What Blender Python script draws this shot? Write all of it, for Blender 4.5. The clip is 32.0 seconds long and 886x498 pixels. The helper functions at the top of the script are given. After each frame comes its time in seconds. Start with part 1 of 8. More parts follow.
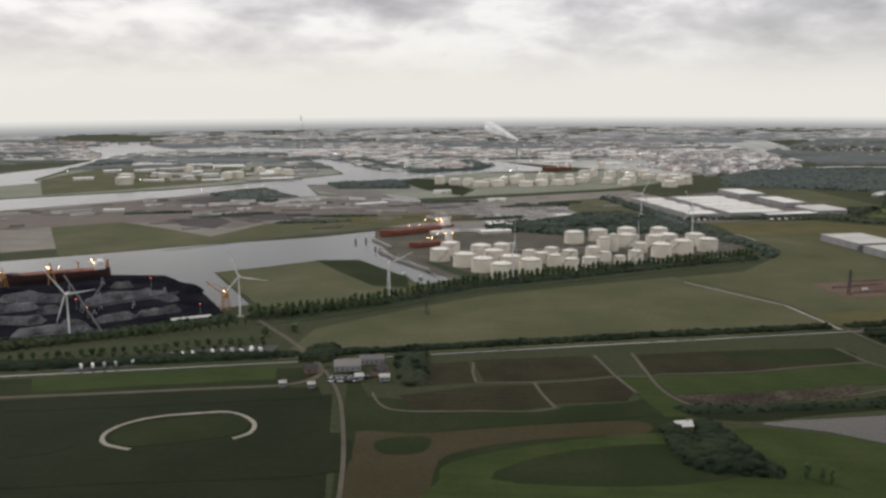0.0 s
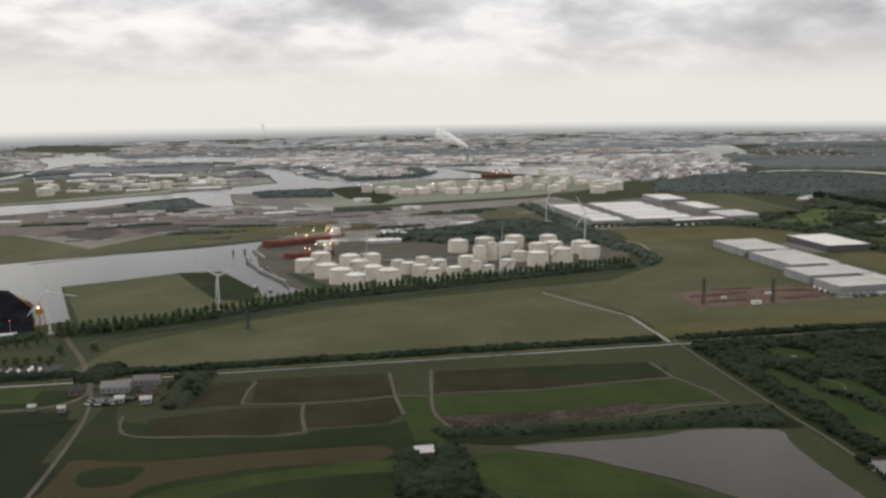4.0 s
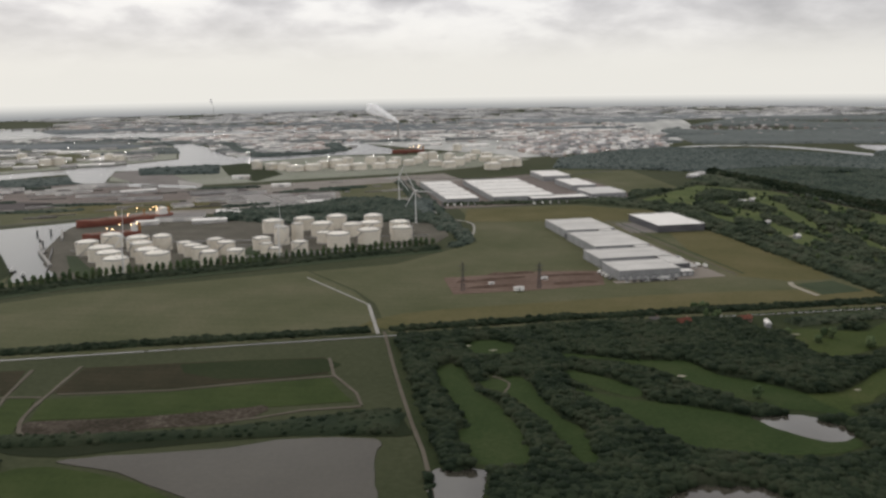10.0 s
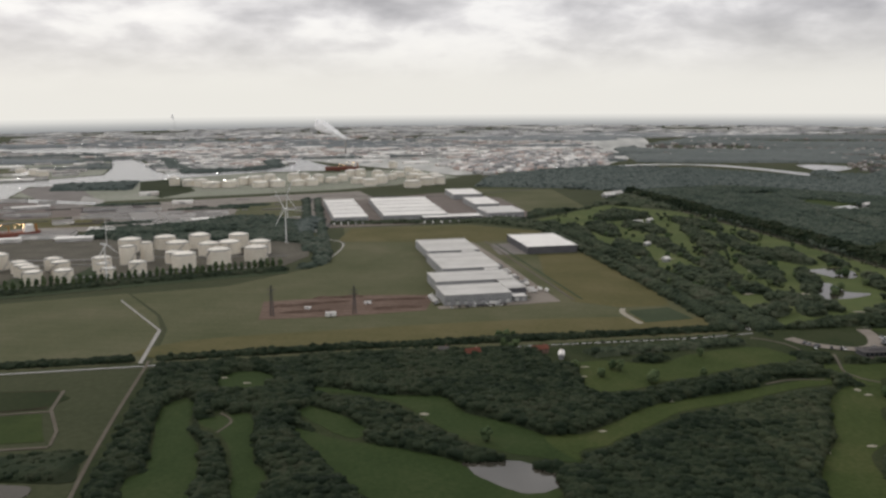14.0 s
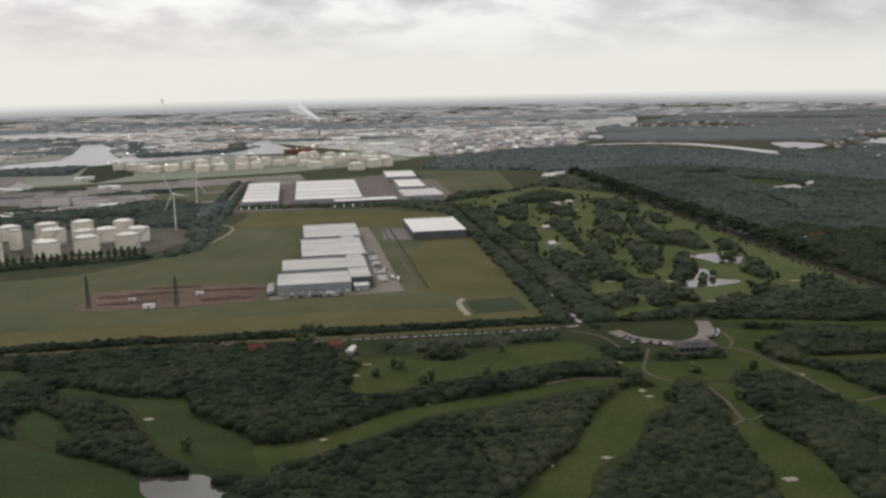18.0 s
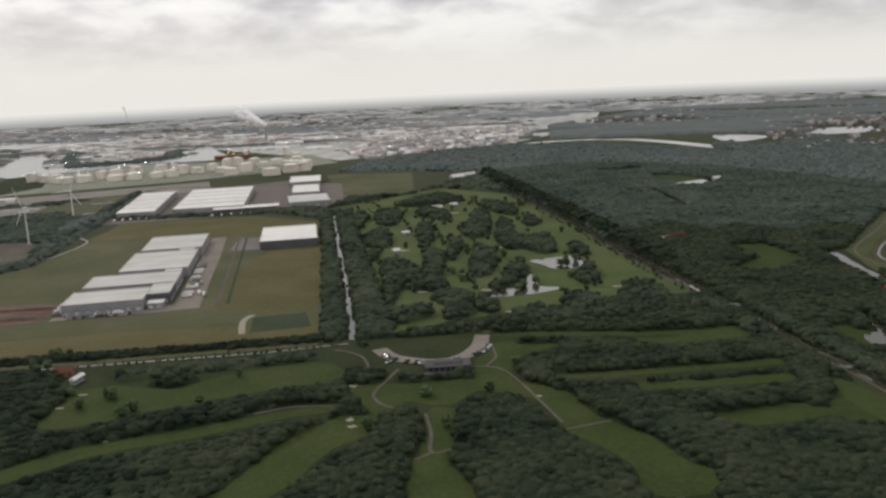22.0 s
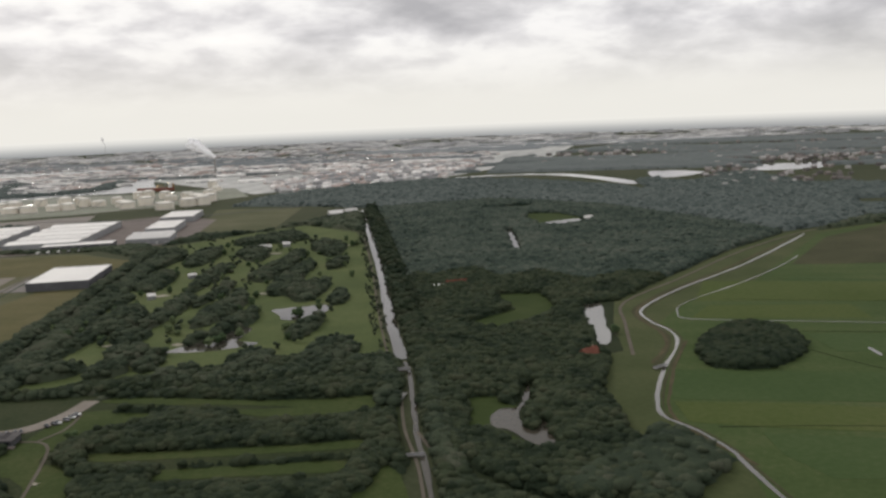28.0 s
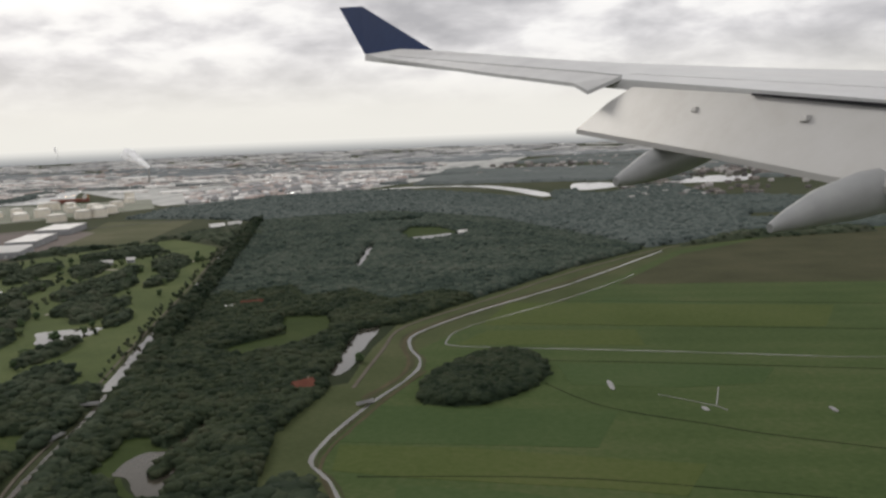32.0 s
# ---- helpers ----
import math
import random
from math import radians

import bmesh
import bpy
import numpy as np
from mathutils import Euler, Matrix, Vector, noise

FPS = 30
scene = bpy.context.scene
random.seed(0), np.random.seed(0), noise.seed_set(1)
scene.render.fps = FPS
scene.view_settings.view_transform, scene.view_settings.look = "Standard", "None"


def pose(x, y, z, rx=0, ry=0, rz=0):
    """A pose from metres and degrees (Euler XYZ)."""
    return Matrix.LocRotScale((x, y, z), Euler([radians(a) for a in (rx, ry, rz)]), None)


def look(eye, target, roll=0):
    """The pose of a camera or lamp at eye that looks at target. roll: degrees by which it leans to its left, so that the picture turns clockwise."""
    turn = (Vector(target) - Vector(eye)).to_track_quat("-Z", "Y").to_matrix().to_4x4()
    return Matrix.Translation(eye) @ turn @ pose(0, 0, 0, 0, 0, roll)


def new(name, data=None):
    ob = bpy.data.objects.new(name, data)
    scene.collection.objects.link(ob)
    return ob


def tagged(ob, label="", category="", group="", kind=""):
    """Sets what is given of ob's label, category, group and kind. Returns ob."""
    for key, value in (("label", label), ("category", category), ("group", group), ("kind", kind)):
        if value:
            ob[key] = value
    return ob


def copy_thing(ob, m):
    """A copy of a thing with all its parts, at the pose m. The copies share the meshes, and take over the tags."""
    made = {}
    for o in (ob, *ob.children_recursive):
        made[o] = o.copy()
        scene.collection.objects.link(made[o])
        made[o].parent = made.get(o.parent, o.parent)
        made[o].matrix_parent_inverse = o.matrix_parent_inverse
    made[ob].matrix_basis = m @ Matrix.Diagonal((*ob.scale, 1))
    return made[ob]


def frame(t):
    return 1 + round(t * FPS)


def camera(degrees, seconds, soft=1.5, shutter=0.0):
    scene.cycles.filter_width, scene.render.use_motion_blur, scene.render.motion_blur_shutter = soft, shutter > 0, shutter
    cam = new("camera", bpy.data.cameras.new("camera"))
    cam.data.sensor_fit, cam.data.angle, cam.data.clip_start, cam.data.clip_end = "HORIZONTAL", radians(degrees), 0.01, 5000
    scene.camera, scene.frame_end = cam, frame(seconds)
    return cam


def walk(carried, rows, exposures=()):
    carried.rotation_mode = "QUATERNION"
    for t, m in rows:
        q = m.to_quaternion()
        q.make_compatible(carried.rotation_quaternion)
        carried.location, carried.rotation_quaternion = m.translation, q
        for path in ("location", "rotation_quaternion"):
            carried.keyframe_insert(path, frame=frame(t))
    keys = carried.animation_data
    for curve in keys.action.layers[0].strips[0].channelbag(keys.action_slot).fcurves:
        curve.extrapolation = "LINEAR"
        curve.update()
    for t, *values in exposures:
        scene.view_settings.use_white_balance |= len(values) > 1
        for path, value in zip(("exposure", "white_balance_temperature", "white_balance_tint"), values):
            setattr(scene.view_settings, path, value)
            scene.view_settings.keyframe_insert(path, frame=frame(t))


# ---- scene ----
cam = camera(53.4, 32.0, soft=2.7)
# seconds, place in metres, turn in degrees
ROWS = [
    (0.0, -0.00, 0.00, 176.79, 80.022, 0.132, -1.195),
    (0.5, 17.20, 3.55, 176.31, 79.984, 0.019, -1.684),
    (1.0, 34.42, 7.15, 175.81, 81.373, -0.584, -2.281),
    (1.5, 51.67, 10.80, 175.32, 81.533, -0.132, -2.187),
    (2.0, 68.94, 14.49, 174.81, 81.443, 0.290, -2.038),
    (2.5, 86.23, 18.23, 174.30, 80.955, 1.026, -1.526),
    (3.0, 103.54, 22.01, 173.79, 80.582, 1.267, -1.347),
    (3.5, 120.88, 25.83, 173.27, 80.600, 0.795, -1.445),
    (5.5, 190.44, 41.59, 171.12, 80.026, 0.551, -1.438),
    (6.0, 207.89, 45.64, 170.57, 79.995, 0.458, -1.745),
    (6.5, 225.36, 49.74, 170.01, 79.689, 0.766, -2.021),
    (7.0, 242.85, 53.88, 169.45, 79.991, 0.332, -2.124),
    (7.5, 260.36, 58.07, 168.88, 80.158, -0.207, -2.144),
    (8.0, 277.90, 62.30, 168.31, 80.022, -0.074, -1.936),
    (8.5, 295.46, 66.58, 167.73, 79.715, -0.127, -1.792),
    (9.0, 313.04, 70.90, 167.14, 79.293, -0.407, -1.940),
    (9.5, 330.64, 75.27, 166.55, 78.787, 0.680, -1.452),
    (10.0, 348.27, 79.69, 165.95, 78.951, 0.780, -1.207),
    (10.5, 365.92, 84.15, 165.34, 79.638, 0.040, -1.151),
    (11.0, 383.59, 88.65, 164.73, 80.156, 0.224, -0.907),
    (11.5, 401.28, 93.20, 164.12, 80.870, 0.352, -0.915),
    (12.0, 419.00, 97.79, 163.50, 81.440, 0.398, -1.049),
    (12.5, 436.74, 102.43, 162.87, 81.105, 0.532, -1.041),
    (13.0, 454.50, 107.12, 162.24, 80.338, 0.579, -0.966),
    (13.5, 472.28, 111.85, 161.60, 79.183, 1.036, -0.902),
    (14.0, 490.09, 116.63, 160.95, 80.078, 0.432, -1.282),
    (14.5, 507.91, 121.45, 160.30, 79.831, 0.312, -1.114),
    (16.5, 579.45, 141.18, 157.64, 80.193, 1.548, 0.146),
    (17.0, 597.39, 146.23, 156.95, 80.324, 1.441, 0.194),
    (17.5, 615.35, 151.32, 156.27, 79.402, 1.247, 0.267),
    (18.0, 633.34, 156.46, 155.58, 78.899, 1.166, 0.417),
    (18.5, 651.34, 161.64, 154.88, 79.064, 1.421, 0.504),
    (19.0, 669.37, 166.87, 154.17, 78.921, 2.276, 0.623),
    (19.5, 687.42, 172.14, 153.46, 78.836, 3.331, 0.767),
    (20.0, 705.50, 177.46, 152.75, 79.897, 3.223, 0.808),
    (20.5, 723.59, 182.82, 152.02, 81.276, 1.700, 0.301),
    (21.0, 741.71, 188.23, 151.30, 80.833, 1.450, 0.250),
    (21.5, 759.85, 193.69, 150.56, 79.429, 2.394, 0.732),
    (22.0, 778.02, 199.18, 149.82, 78.911, 2.677, 0.465),
    (22.5, 796.20, 204.73, 149.08, 80.641, 1.319, 0.262),
    (23.0, 814.41, 210.32, 148.33, 80.882, 1.046, 0.523),
    (23.5, 832.64, 215.95, 147.57, 79.122, 2.246, 1.509),
    (24.0, 850.90, 221.63, 146.81, 79.198, 2.275, 1.481),
    (24.5, 869.17, 227.36, 146.04, 79.397, 3.371, 1.880),
    (25.0, 887.47, 233.13, 145.26, 80.899, 2.688, 1.713),
    (25.5, 905.79, 238.94, 144.48, 81.538, 2.038, 1.524),
    (27.5, 979.30, 262.66, 141.30, 80.794, 2.390, 2.648),
    (28.0, 997.73, 268.70, 140.49, 81.045, 2.476, 2.694),
    (28.5, 1016.19, 274.79, 139.67, 81.316, 2.236, 2.581),
    (29.0, 1034.66, 280.92, 138.85, 81.438, 2.438, 2.687),
    (29.5, 1053.16, 287.10, 138.02, 81.577, 2.550, 2.714),
    (30.0, 1071.68, 293.32, 137.19, 81.554, 2.701, 2.861),
    (30.5, 1090.23, 299.59, 136.35, 81.301, 2.743, 2.739),
    (31.0, 1108.80, 305.90, 135.50, 80.817, 2.998, 2.653),
    (31.5, 1127.39, 312.26, 134.65, 80.831, 3.010, 2.791),
    (32.0, 1146.00, 318.66, 133.79, 81.708, 2.316, 2.436),
]
walk(cam, [(t, pose(x, y, z, rx, ry, rz)) for t, x, y, z, rx, ry, rz in ROWS], exposures=((0.0, 0.02), (14.0, 0.03), (22.0, 0.02), (28.0, 0.07), (32.0, 0.08)))

# ---- light ----
world = bpy.data.worlds.new("overcast_sky")
scene.world = world
world.use_nodes = True
wn, wl = world.node_tree.nodes, world.node_tree.links
wn.clear()


def wnode(kind, **inputs):
    nd = wn.new(kind)
    for key, value in inputs.items():
        nd.inputs[key].default_value = value
    return nd


def wmath(op, a, b=None):
    nd = wn.new("ShaderNodeMath")
    nd.operation = op
    for k, v in enumerate((a, b)):
        if v is None:
            continue
        if isinstance(v, (int, float)):
            nd.inputs[k].default_value = v
        else:
            wl.new(v, nd.inputs[k])
    return nd.outputs[0]


def ramp_of(nodes, stops, mode="LINEAR"):
    nd = nodes.new("ShaderNodeValToRGB")
    nd.color_ramp.interpolation = mode
    e = nd.color_ramp.elements
    while len(e) < len(stops):
        e.new(0.5)
    for k, (p, c) in enumerate(stops):
        e[k].position = p
        e[k].color = (c[0], c[1], c[2], 1)
    return nd


SUN_EL, SUN_ROT = radians(34), radians(-38)
sky = wn.new("ShaderNodeTexSky")
sky.sky_type = "NISHITA"
sky.sun_disc = False
sky.sun_elevation, sky.sun_rotation = SUN_EL, SUN_ROT
sky.dust_density = 4.0
coord = wn.new("ShaderNodeTexCoord")
sep = wn.new("ShaderNodeSeparateXYZ")
wl.new(coord.outputs["Generated"], sep.inputs[0])
up = wmath("MAXIMUM", sep.outputs["Z"], 0.0)
flat = wn.new("ShaderNodeCombineXYZ")
wl.new(sep.outputs["X"], flat.inputs["X"])
wl.new(sep.outputs["Y"], flat.inputs["Y"])
wl.new(wmath("MULTIPLY", sep.outputs["Z"], 2.7), flat.inputs["Z"])
big = wnode("ShaderNodeTexNoise", Scale=3.6, Detail=5.0, Roughness=0.5, Distortion=0.15)
small = wnode("ShaderNodeTexNoise", Scale=11.0, Detail=6.0, Roughness=0.55, Distortion=0.2)
wl.new(flat.outputs[0], big.inputs["Vector"])
wl.new(flat.outputs[0], small.inputs["Vector"])
mixed = wmath("ADD", wmath("MULTIPLY", big.outputs[0], 0.62), wmath("MULTIPLY", small.outputs[0], 0.38))
clouds = ramp_of(wn, [(0.40, (1.02, 1.0, 0.975)), (0.465, (0.93, 0.915, 0.905)), (0.51, (0.76, 0.745, 0.755)), (0.56, (0.61, 0.60, 0.615)), (0.63, (0.45, 0.445, 0.465))])
wl.new(mixed, clouds.inputs[0])
# a paler, creamy belt of thin cloud low over the land
low = ramp_of(wn, [(0.0, (1, 1, 1)), (0.018, (0.92, 0.92, 0.92)), (0.05, (0.35, 0.35, 0.35)), (0.085, (0, 0, 0))])
wl.new(up, low.inputs[0])
belt = wn.new("ShaderNodeMix")
belt.data_type = "RGBA"
wl.new(low.outputs[0], belt.inputs["Factor"])
wl.new(clouds.outputs[0], belt.inputs["A"])
belt.inputs["B"].default_value = (0.86, 0.84, 0.785, 1)
# far land under the horizon, haze put into its flat colour
edge = ramp_of(wn, [(0.477, (0, 0, 0)), (0.484, (1, 1, 1))])
wl.new(wmath("ADD", wmath("MULTIPLY", sep.outputs["Z"], 0.5), 0.5), edge.inputs[0])
land = wn.new("ShaderNodeMix")
land.data_type = "RGBA"
wl.new(edge.outputs[0], land.inputs["Factor"])
land.inputs["A"].default_value = (0.21, 0.215, 0.225, 1)
wl.new(belt.outputs["Result"], land.inputs["B"])
back_sky = wnode("ShaderNodeBackground", Strength=0.05)
wl.new(sky.outputs[0], back_sky.inputs["Color"])
back_cloud = wnode("ShaderNodeBackground", Strength=1.0)
wl.new(land.outputs["Result"], back_cloud.inputs["Color"])
cover = wn.new("ShaderNodeMixShader")
cover.inputs[0].default_value = 0.94
wl.new(back_sky.outputs[0], cover.inputs[1])
wl.new(back_cloud.outputs[0], cover.inputs[2])
wout = wn.new("ShaderNodeOutputWorld")
wl.new(cover.outputs[0], wout.inputs[0])

sun_data = bpy.data.lights.new("sun", "SUN")
sun_data.energy, sun_data.angle, sun_data.color = 0.98, radians(14), (1.0, 0.93, 0.84)
sun = new("sun", sun_data)
sun.matrix_world = look((0, 0, 400), (400 * math.sin(radians(38)) * -1 * -1, -400 * math.cos(radians(38)), 400 - 400 * math.tan(SUN_EL)))


# ---- materials ----
def material(name, cols, big_scale=0.02, fine_scale=1.0, rough=0.9, bump=0.3, metal=0.0, spec=0.06, objects=False, vary=0.0,
             stripe=None, island=0.0, mid=0.5, bump_dist=0.1):
    """Base colour from two noises (stains and grain) in metres; stripe=(angle, width, depth) adds ploughed or mown bands."""
    m = bpy.data.materials.new(name)
    m.use_nodes = True
    nt = m.node_tree
    n, l = nt.nodes, nt.links
    bsdf = n["Principled BSDF"]
    bsdf.inputs["Roughness"].default_value = rough
    bsdf.inputs["Metallic"].default_value = metal
    bsdf.inputs["Specular IOR Level"].default_value = spec
    if objects:
        src = n.new("ShaderNodeTexCoord").outputs["Object"]
    else:
        src = n.new("ShaderNodeNewGeometry").outputs["Position"]
    a = n.new("ShaderNodeTexNoise")
    a.inputs["Scale"].default_value, a.inputs["Detail"].default_value, a.inputs["Roughness"].default_value = big_scale, 5.0, 0.6
    b = n.new("ShaderNodeTexNoise")
    b.inputs["Scale"].default_value, b.inputs["Detail"].default_value, b.inputs["Roughness"].default_value = fine_scale, 4.0, 0.65
    l.new(src, a.inputs["Vector"])
    l.new(src, b.inputs["Vector"])

    def op(kind, x, y):
        q = n.new("ShaderNodeMath")
        q.operation = kind
        for k, v in enumerate((x, y)):
            if isinstance(v, (int, float)):
                q.inputs[k].default_value = v
            else:
                l.new(v, q.inputs[k])
        return q.outputs[0]

    f = op("ADD", op("MULTIPLY", a.outputs[0], 1.0 - mid), op("MULTIPLY", b.outputs[0], mid))
    if stripe:
        angle, width, depth = stripe
        w = n.new("ShaderNodeTexWave")
        w.inputs["Scale"].default_value = 0.314 / width
        w.inputs["Distortion"].default_value, w.inputs["Detail"].default_value = 1.2, 2.0
        w.inputs["Detail Scale"].default_value = 0.4
        mp = n.new("ShaderNodeMapping")
        mp.inputs["Rotation"].default_value = (0, 0, radians(angle))
        l.new(src, mp.inputs["Vector"])
        l.new(mp.outputs[0], w.inputs["Vector"])
        f = op("ADD", f, op("MULTIPLY", op("SUBTRACT", w.outputs[0], 0.5), depth))
    if vary:
        info = n.new("ShaderNodeObjectInfo")
        f = op("ADD", f, op("MULTIPLY", op("SUBTRACT", info.outputs["Random"], 0.5), vary))
    if island:
        geo = n.new("ShaderNodeNewGeometry")
        f = op("ADD", f, op("MULTIPLY", op("SUBTRACT", geo.outputs["Random Per Island"], 0.5), island))
    k = len(cols)
    r = ramp_of(n, [(0.32 + 0.36 * i / max(1, k - 1), c) for i, c in enumerate(cols)])
    l.new(f, r.inputs[0])
    l.new(r.outputs[0], bsdf.inputs["Base Color"])
    if bump:
        bp = n.new("ShaderNodeBump")
        bp.inputs["Strength"].default_value, bp.inputs["Distance"].default_value = bump, bump_dist
        l.new(b.outputs[0], bp.inputs["Height"])
        l.new(bp.outputs[0], bsdf.inputs["Normal"])
    return m


def glow(name, colour, strength):
    m = bpy.data.materials.new(name)
    m.use_nodes = True
    b = m.node_tree.nodes["Principled BSDF"]
    b.inputs["Base Color"].default_value = (*colour, 1)
    b.inputs["Emission Color"].default_value = (*colour, 1)
    b.inputs["Emission Strength"].default_value = strength
    return m


M_GROUND = material("rough_land", [(0.0280, 0.0364, 0.0175), (0.0434, 0.0504, 0.0259), (0.0616, 0.0644, 0.0371)], 0.006, 0.25, bump=0.4)
M_GRASS = material("pasture", [(0.0578, 0.0651, 0.0307), (0.0834, 0.0870, 0.0475), (0.1199, 0.1108, 0.0705)], 0.012, 0.35, bump=0.5, stripe=(-80, 12, 0.025), mid=0.35)
M_DRY = material("dry_grass", [(0.0607, 0.0629, 0.0246), (0.0927, 0.0853, 0.0385), (0.1248, 0.1083, 0.0576)], 0.013, 0.3, bump=0.5, stripe=(-80, 16, 0.02), mid=0.35)
M_HAY = material("stubble", [(0.0340, 0.0298, 0.0144), (0.0473, 0.0409, 0.0213), (0.0636, 0.0533, 0.0306)], 0.015, 0.4, bump=0.4)
M_MEADOW = material("lush_meadow", [(0.0341, 0.0547, 0.0177), (0.0502, 0.0736, 0.0253), (0.0757, 0.0881, 0.0379)], 0.01, 0.3, bump=0.4, stripe=(-85, 26, 0.06))
M_FAIRWAY = material("fairway", [(0.0263, 0.0408, 0.0116), (0.0410, 0.0577, 0.0179), (0.0673, 0.0720, 0.0288)], 0.03, 0.4, bump=0.4)
M_ROUGH = material("golf_rough", [(0.0162, 0.0248, 0.0102), (0.0289, 0.0386, 0.0162), (0.0462, 0.0497, 0.0258)], 0.03, 0.4, bump=0.6)
# M_PLOT, M_DARKFIELD and M_HAY darkened: vignette low in the view put in colour
M_PLOT = material("brown_plot", [(0.0185, 0.0185, 0.0095), (0.0297, 0.0273, 0.0149), (0.0447, 0.0361, 0.0225)], 0.03, 0.35, bump=0.5, stripe=(-82, 7, 0.05), mid=0.4)
M_DARKFIELD = material("dark_field", [(0.0098, 0.0145, 0.0065), (0.0152, 0.0213, 0.0098), (0.0221, 0.0266, 0.0139)], 0.015, 0.3, bump=0.5, stripe=(-82, 12, 0.03), mid=0.4)
M_EARTH = material("red_earth", [(0.085, 0.059, 0.047), (0.125, 0.088, 0.070), (0.175, 0.13, 0.108)], 0.03, 0.3, bump=0.6, stripe=(-80, 9, 0.10))
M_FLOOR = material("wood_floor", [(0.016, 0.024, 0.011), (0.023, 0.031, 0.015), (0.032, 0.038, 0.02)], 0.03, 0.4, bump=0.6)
M_YARD = material("paved_yard", [(0.12, 0.112, 0.108), (0.168, 0.156, 0.148), (0.216, 0.2, 0.188)], 0.03, 0.6, bump=0.1)
# base colour raised in part to stand for haze over the port
M_HARD = material("industrial_ground", [(0.1566, 0.1425, 0.1274), (0.2041, 0.1873, 0.1691), (0.2654, 0.2452, 0.2238)], 0.018, 0.22, bump=0.2, stripe=(-78, 40, 0.05))
M_GRIT = material("terminal_ground", [(0.060, 0.057, 0.046), (0.092, 0.086, 0.071), (0.135, 0.125, 0.105)], 0.03, 0.4, bump=0.2)
M_ROAD = material("asphalt", [(0.05, 0.05, 0.052), (0.07, 0.07, 0.072), (0.10, 0.098, 0.095)], 0.05, 0.8, bump=0.1)
M_TRACK = material("gravel_track", [(0.0728, 0.0638, 0.0491), (0.1020, 0.0911, 0.0728), (0.1312, 0.1184, 0.0965)], 0.06, 0.8, bump=0.2)
M_CONCRETE = material("pale_concrete", [(0.2346, 0.2307, 0.2190), (0.2972, 0.2893, 0.2737), (0.3519, 0.3441, 0.3284)], 0.06, 0.7, bump=0.1)
M_SAND = material("bunker_sand", [(0.2244, 0.2040, 0.1632), (0.2754, 0.2550, 0.2091), (0.3162, 0.2958, 0.2499)], 0.08, 0.8, bump=0.3)
M_COAL = material("coal", [(0.006, 0.0063, 0.00832), (0.0135, 0.01425, 0.0192), (0.0285, 0.02925, 0.0368)], 0.04, 0.5, rough=1.0, bump=0.8, spec=0.0)
M_ASH = material("grey_heap", [(0.012, 0.0125, 0.015), (0.055, 0.056, 0.061), (0.115, 0.116, 0.124), (0.190, 0.191, 0.200)], 0.07, 0.4, bump=0.6, mid=0.35)
M_WATER = material("water", [(0.030, 0.034, 0.034), (0.04, 0.044, 0.042), (0.052, 0.054, 0.05)], 0.006, 0.22, rough=0.16, bump=0.14, spec=0.38, bump_dist=0.25)
M_POND = material("pond_water", [(0.04, 0.038, 0.03), (0.052, 0.048, 0.038), (0.065, 0.06, 0.048)], 0.03, 0.5, rough=0.07, bump=0.03, spec=0.9, bump_dist=0.1)
M_LEAF = material("woodland_leaf", [(0.0206, 0.0304, 0.0202), (0.0355, 0.0485, 0.0308), (0.0538, 0.0666, 0.0420), (0.0691, 0.0755, 0.0521)], 0.03, 1.2, bump=1.0, spec=0.05, island=0.22, bump_dist=0.6, mid=0.3)
# darker copies of M_LEAF: dark lower part of the view put into the colour
M_LEAF_DARK = material("darkened_leaf", [(0.0108, 0.0178, 0.0110), (0.0196, 0.0295, 0.0176), (0.0314, 0.0425, 0.0242), (0.0412, 0.0480, 0.0297)], 0.03, 1.2, bump=1.0, spec=0.05, island=0.20, bump_dist=0.6, mid=0.3)
M_LEAF_HALF = material("half_darkened_leaf", [(0.0150, 0.0232, 0.0140), (0.0268, 0.0375, 0.0220), (0.0420, 0.0535, 0.0300), (0.0545, 0.0605, 0.0370)], 0.03, 1.2, bump=1.0, spec=0.05, island=0.20, bump_dist=0.6, mid=0.3)
# middle and far woods: haze is put into these paler base colours
M_LEAF_MID = material("faintly_hazed_leaf", [(0.0285, 0.0420, 0.0333), (0.0518, 0.0684, 0.0541), (0.0846, 0.0972, 0.0774)], 0.014, 0.6, bump=0.6, spec=0.05, island=0.28, bump_dist=0.6, mid=0.3)
M_LEAF_FAR = material("hazed_far_leaf", [(0.0568, 0.0732, 0.0685), (0.0746, 0.0915, 0.0856), (0.0994, 0.1159, 0.1080)], 0.006, 0.5, bump=0.5, spec=0.05, island=0.3, bump_dist=0.8)
M_CROWN = material("tree_crown_leaf", [(0.0384, 0.0612, 0.0300), (0.0648, 0.0936, 0.0444), (0.1080, 0.1344, 0.0672)], 0.25, 1.6, bump=0.9, spec=0.05, objects=True, vary=0.3, bump_dist=0.4)
M_MEADOW2 = material("yellowish_meadow", [(0.0427, 0.0609, 0.0158), (0.0597, 0.0789, 0.0237), (0.0767, 0.0897, 0.0325)], 0.01, 0.3, bump=0.4)
# farthest woods, with more haze mixed into the leaf colour
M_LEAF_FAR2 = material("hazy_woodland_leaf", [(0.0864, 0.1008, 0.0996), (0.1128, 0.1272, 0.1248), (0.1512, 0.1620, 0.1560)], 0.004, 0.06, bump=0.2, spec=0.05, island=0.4)
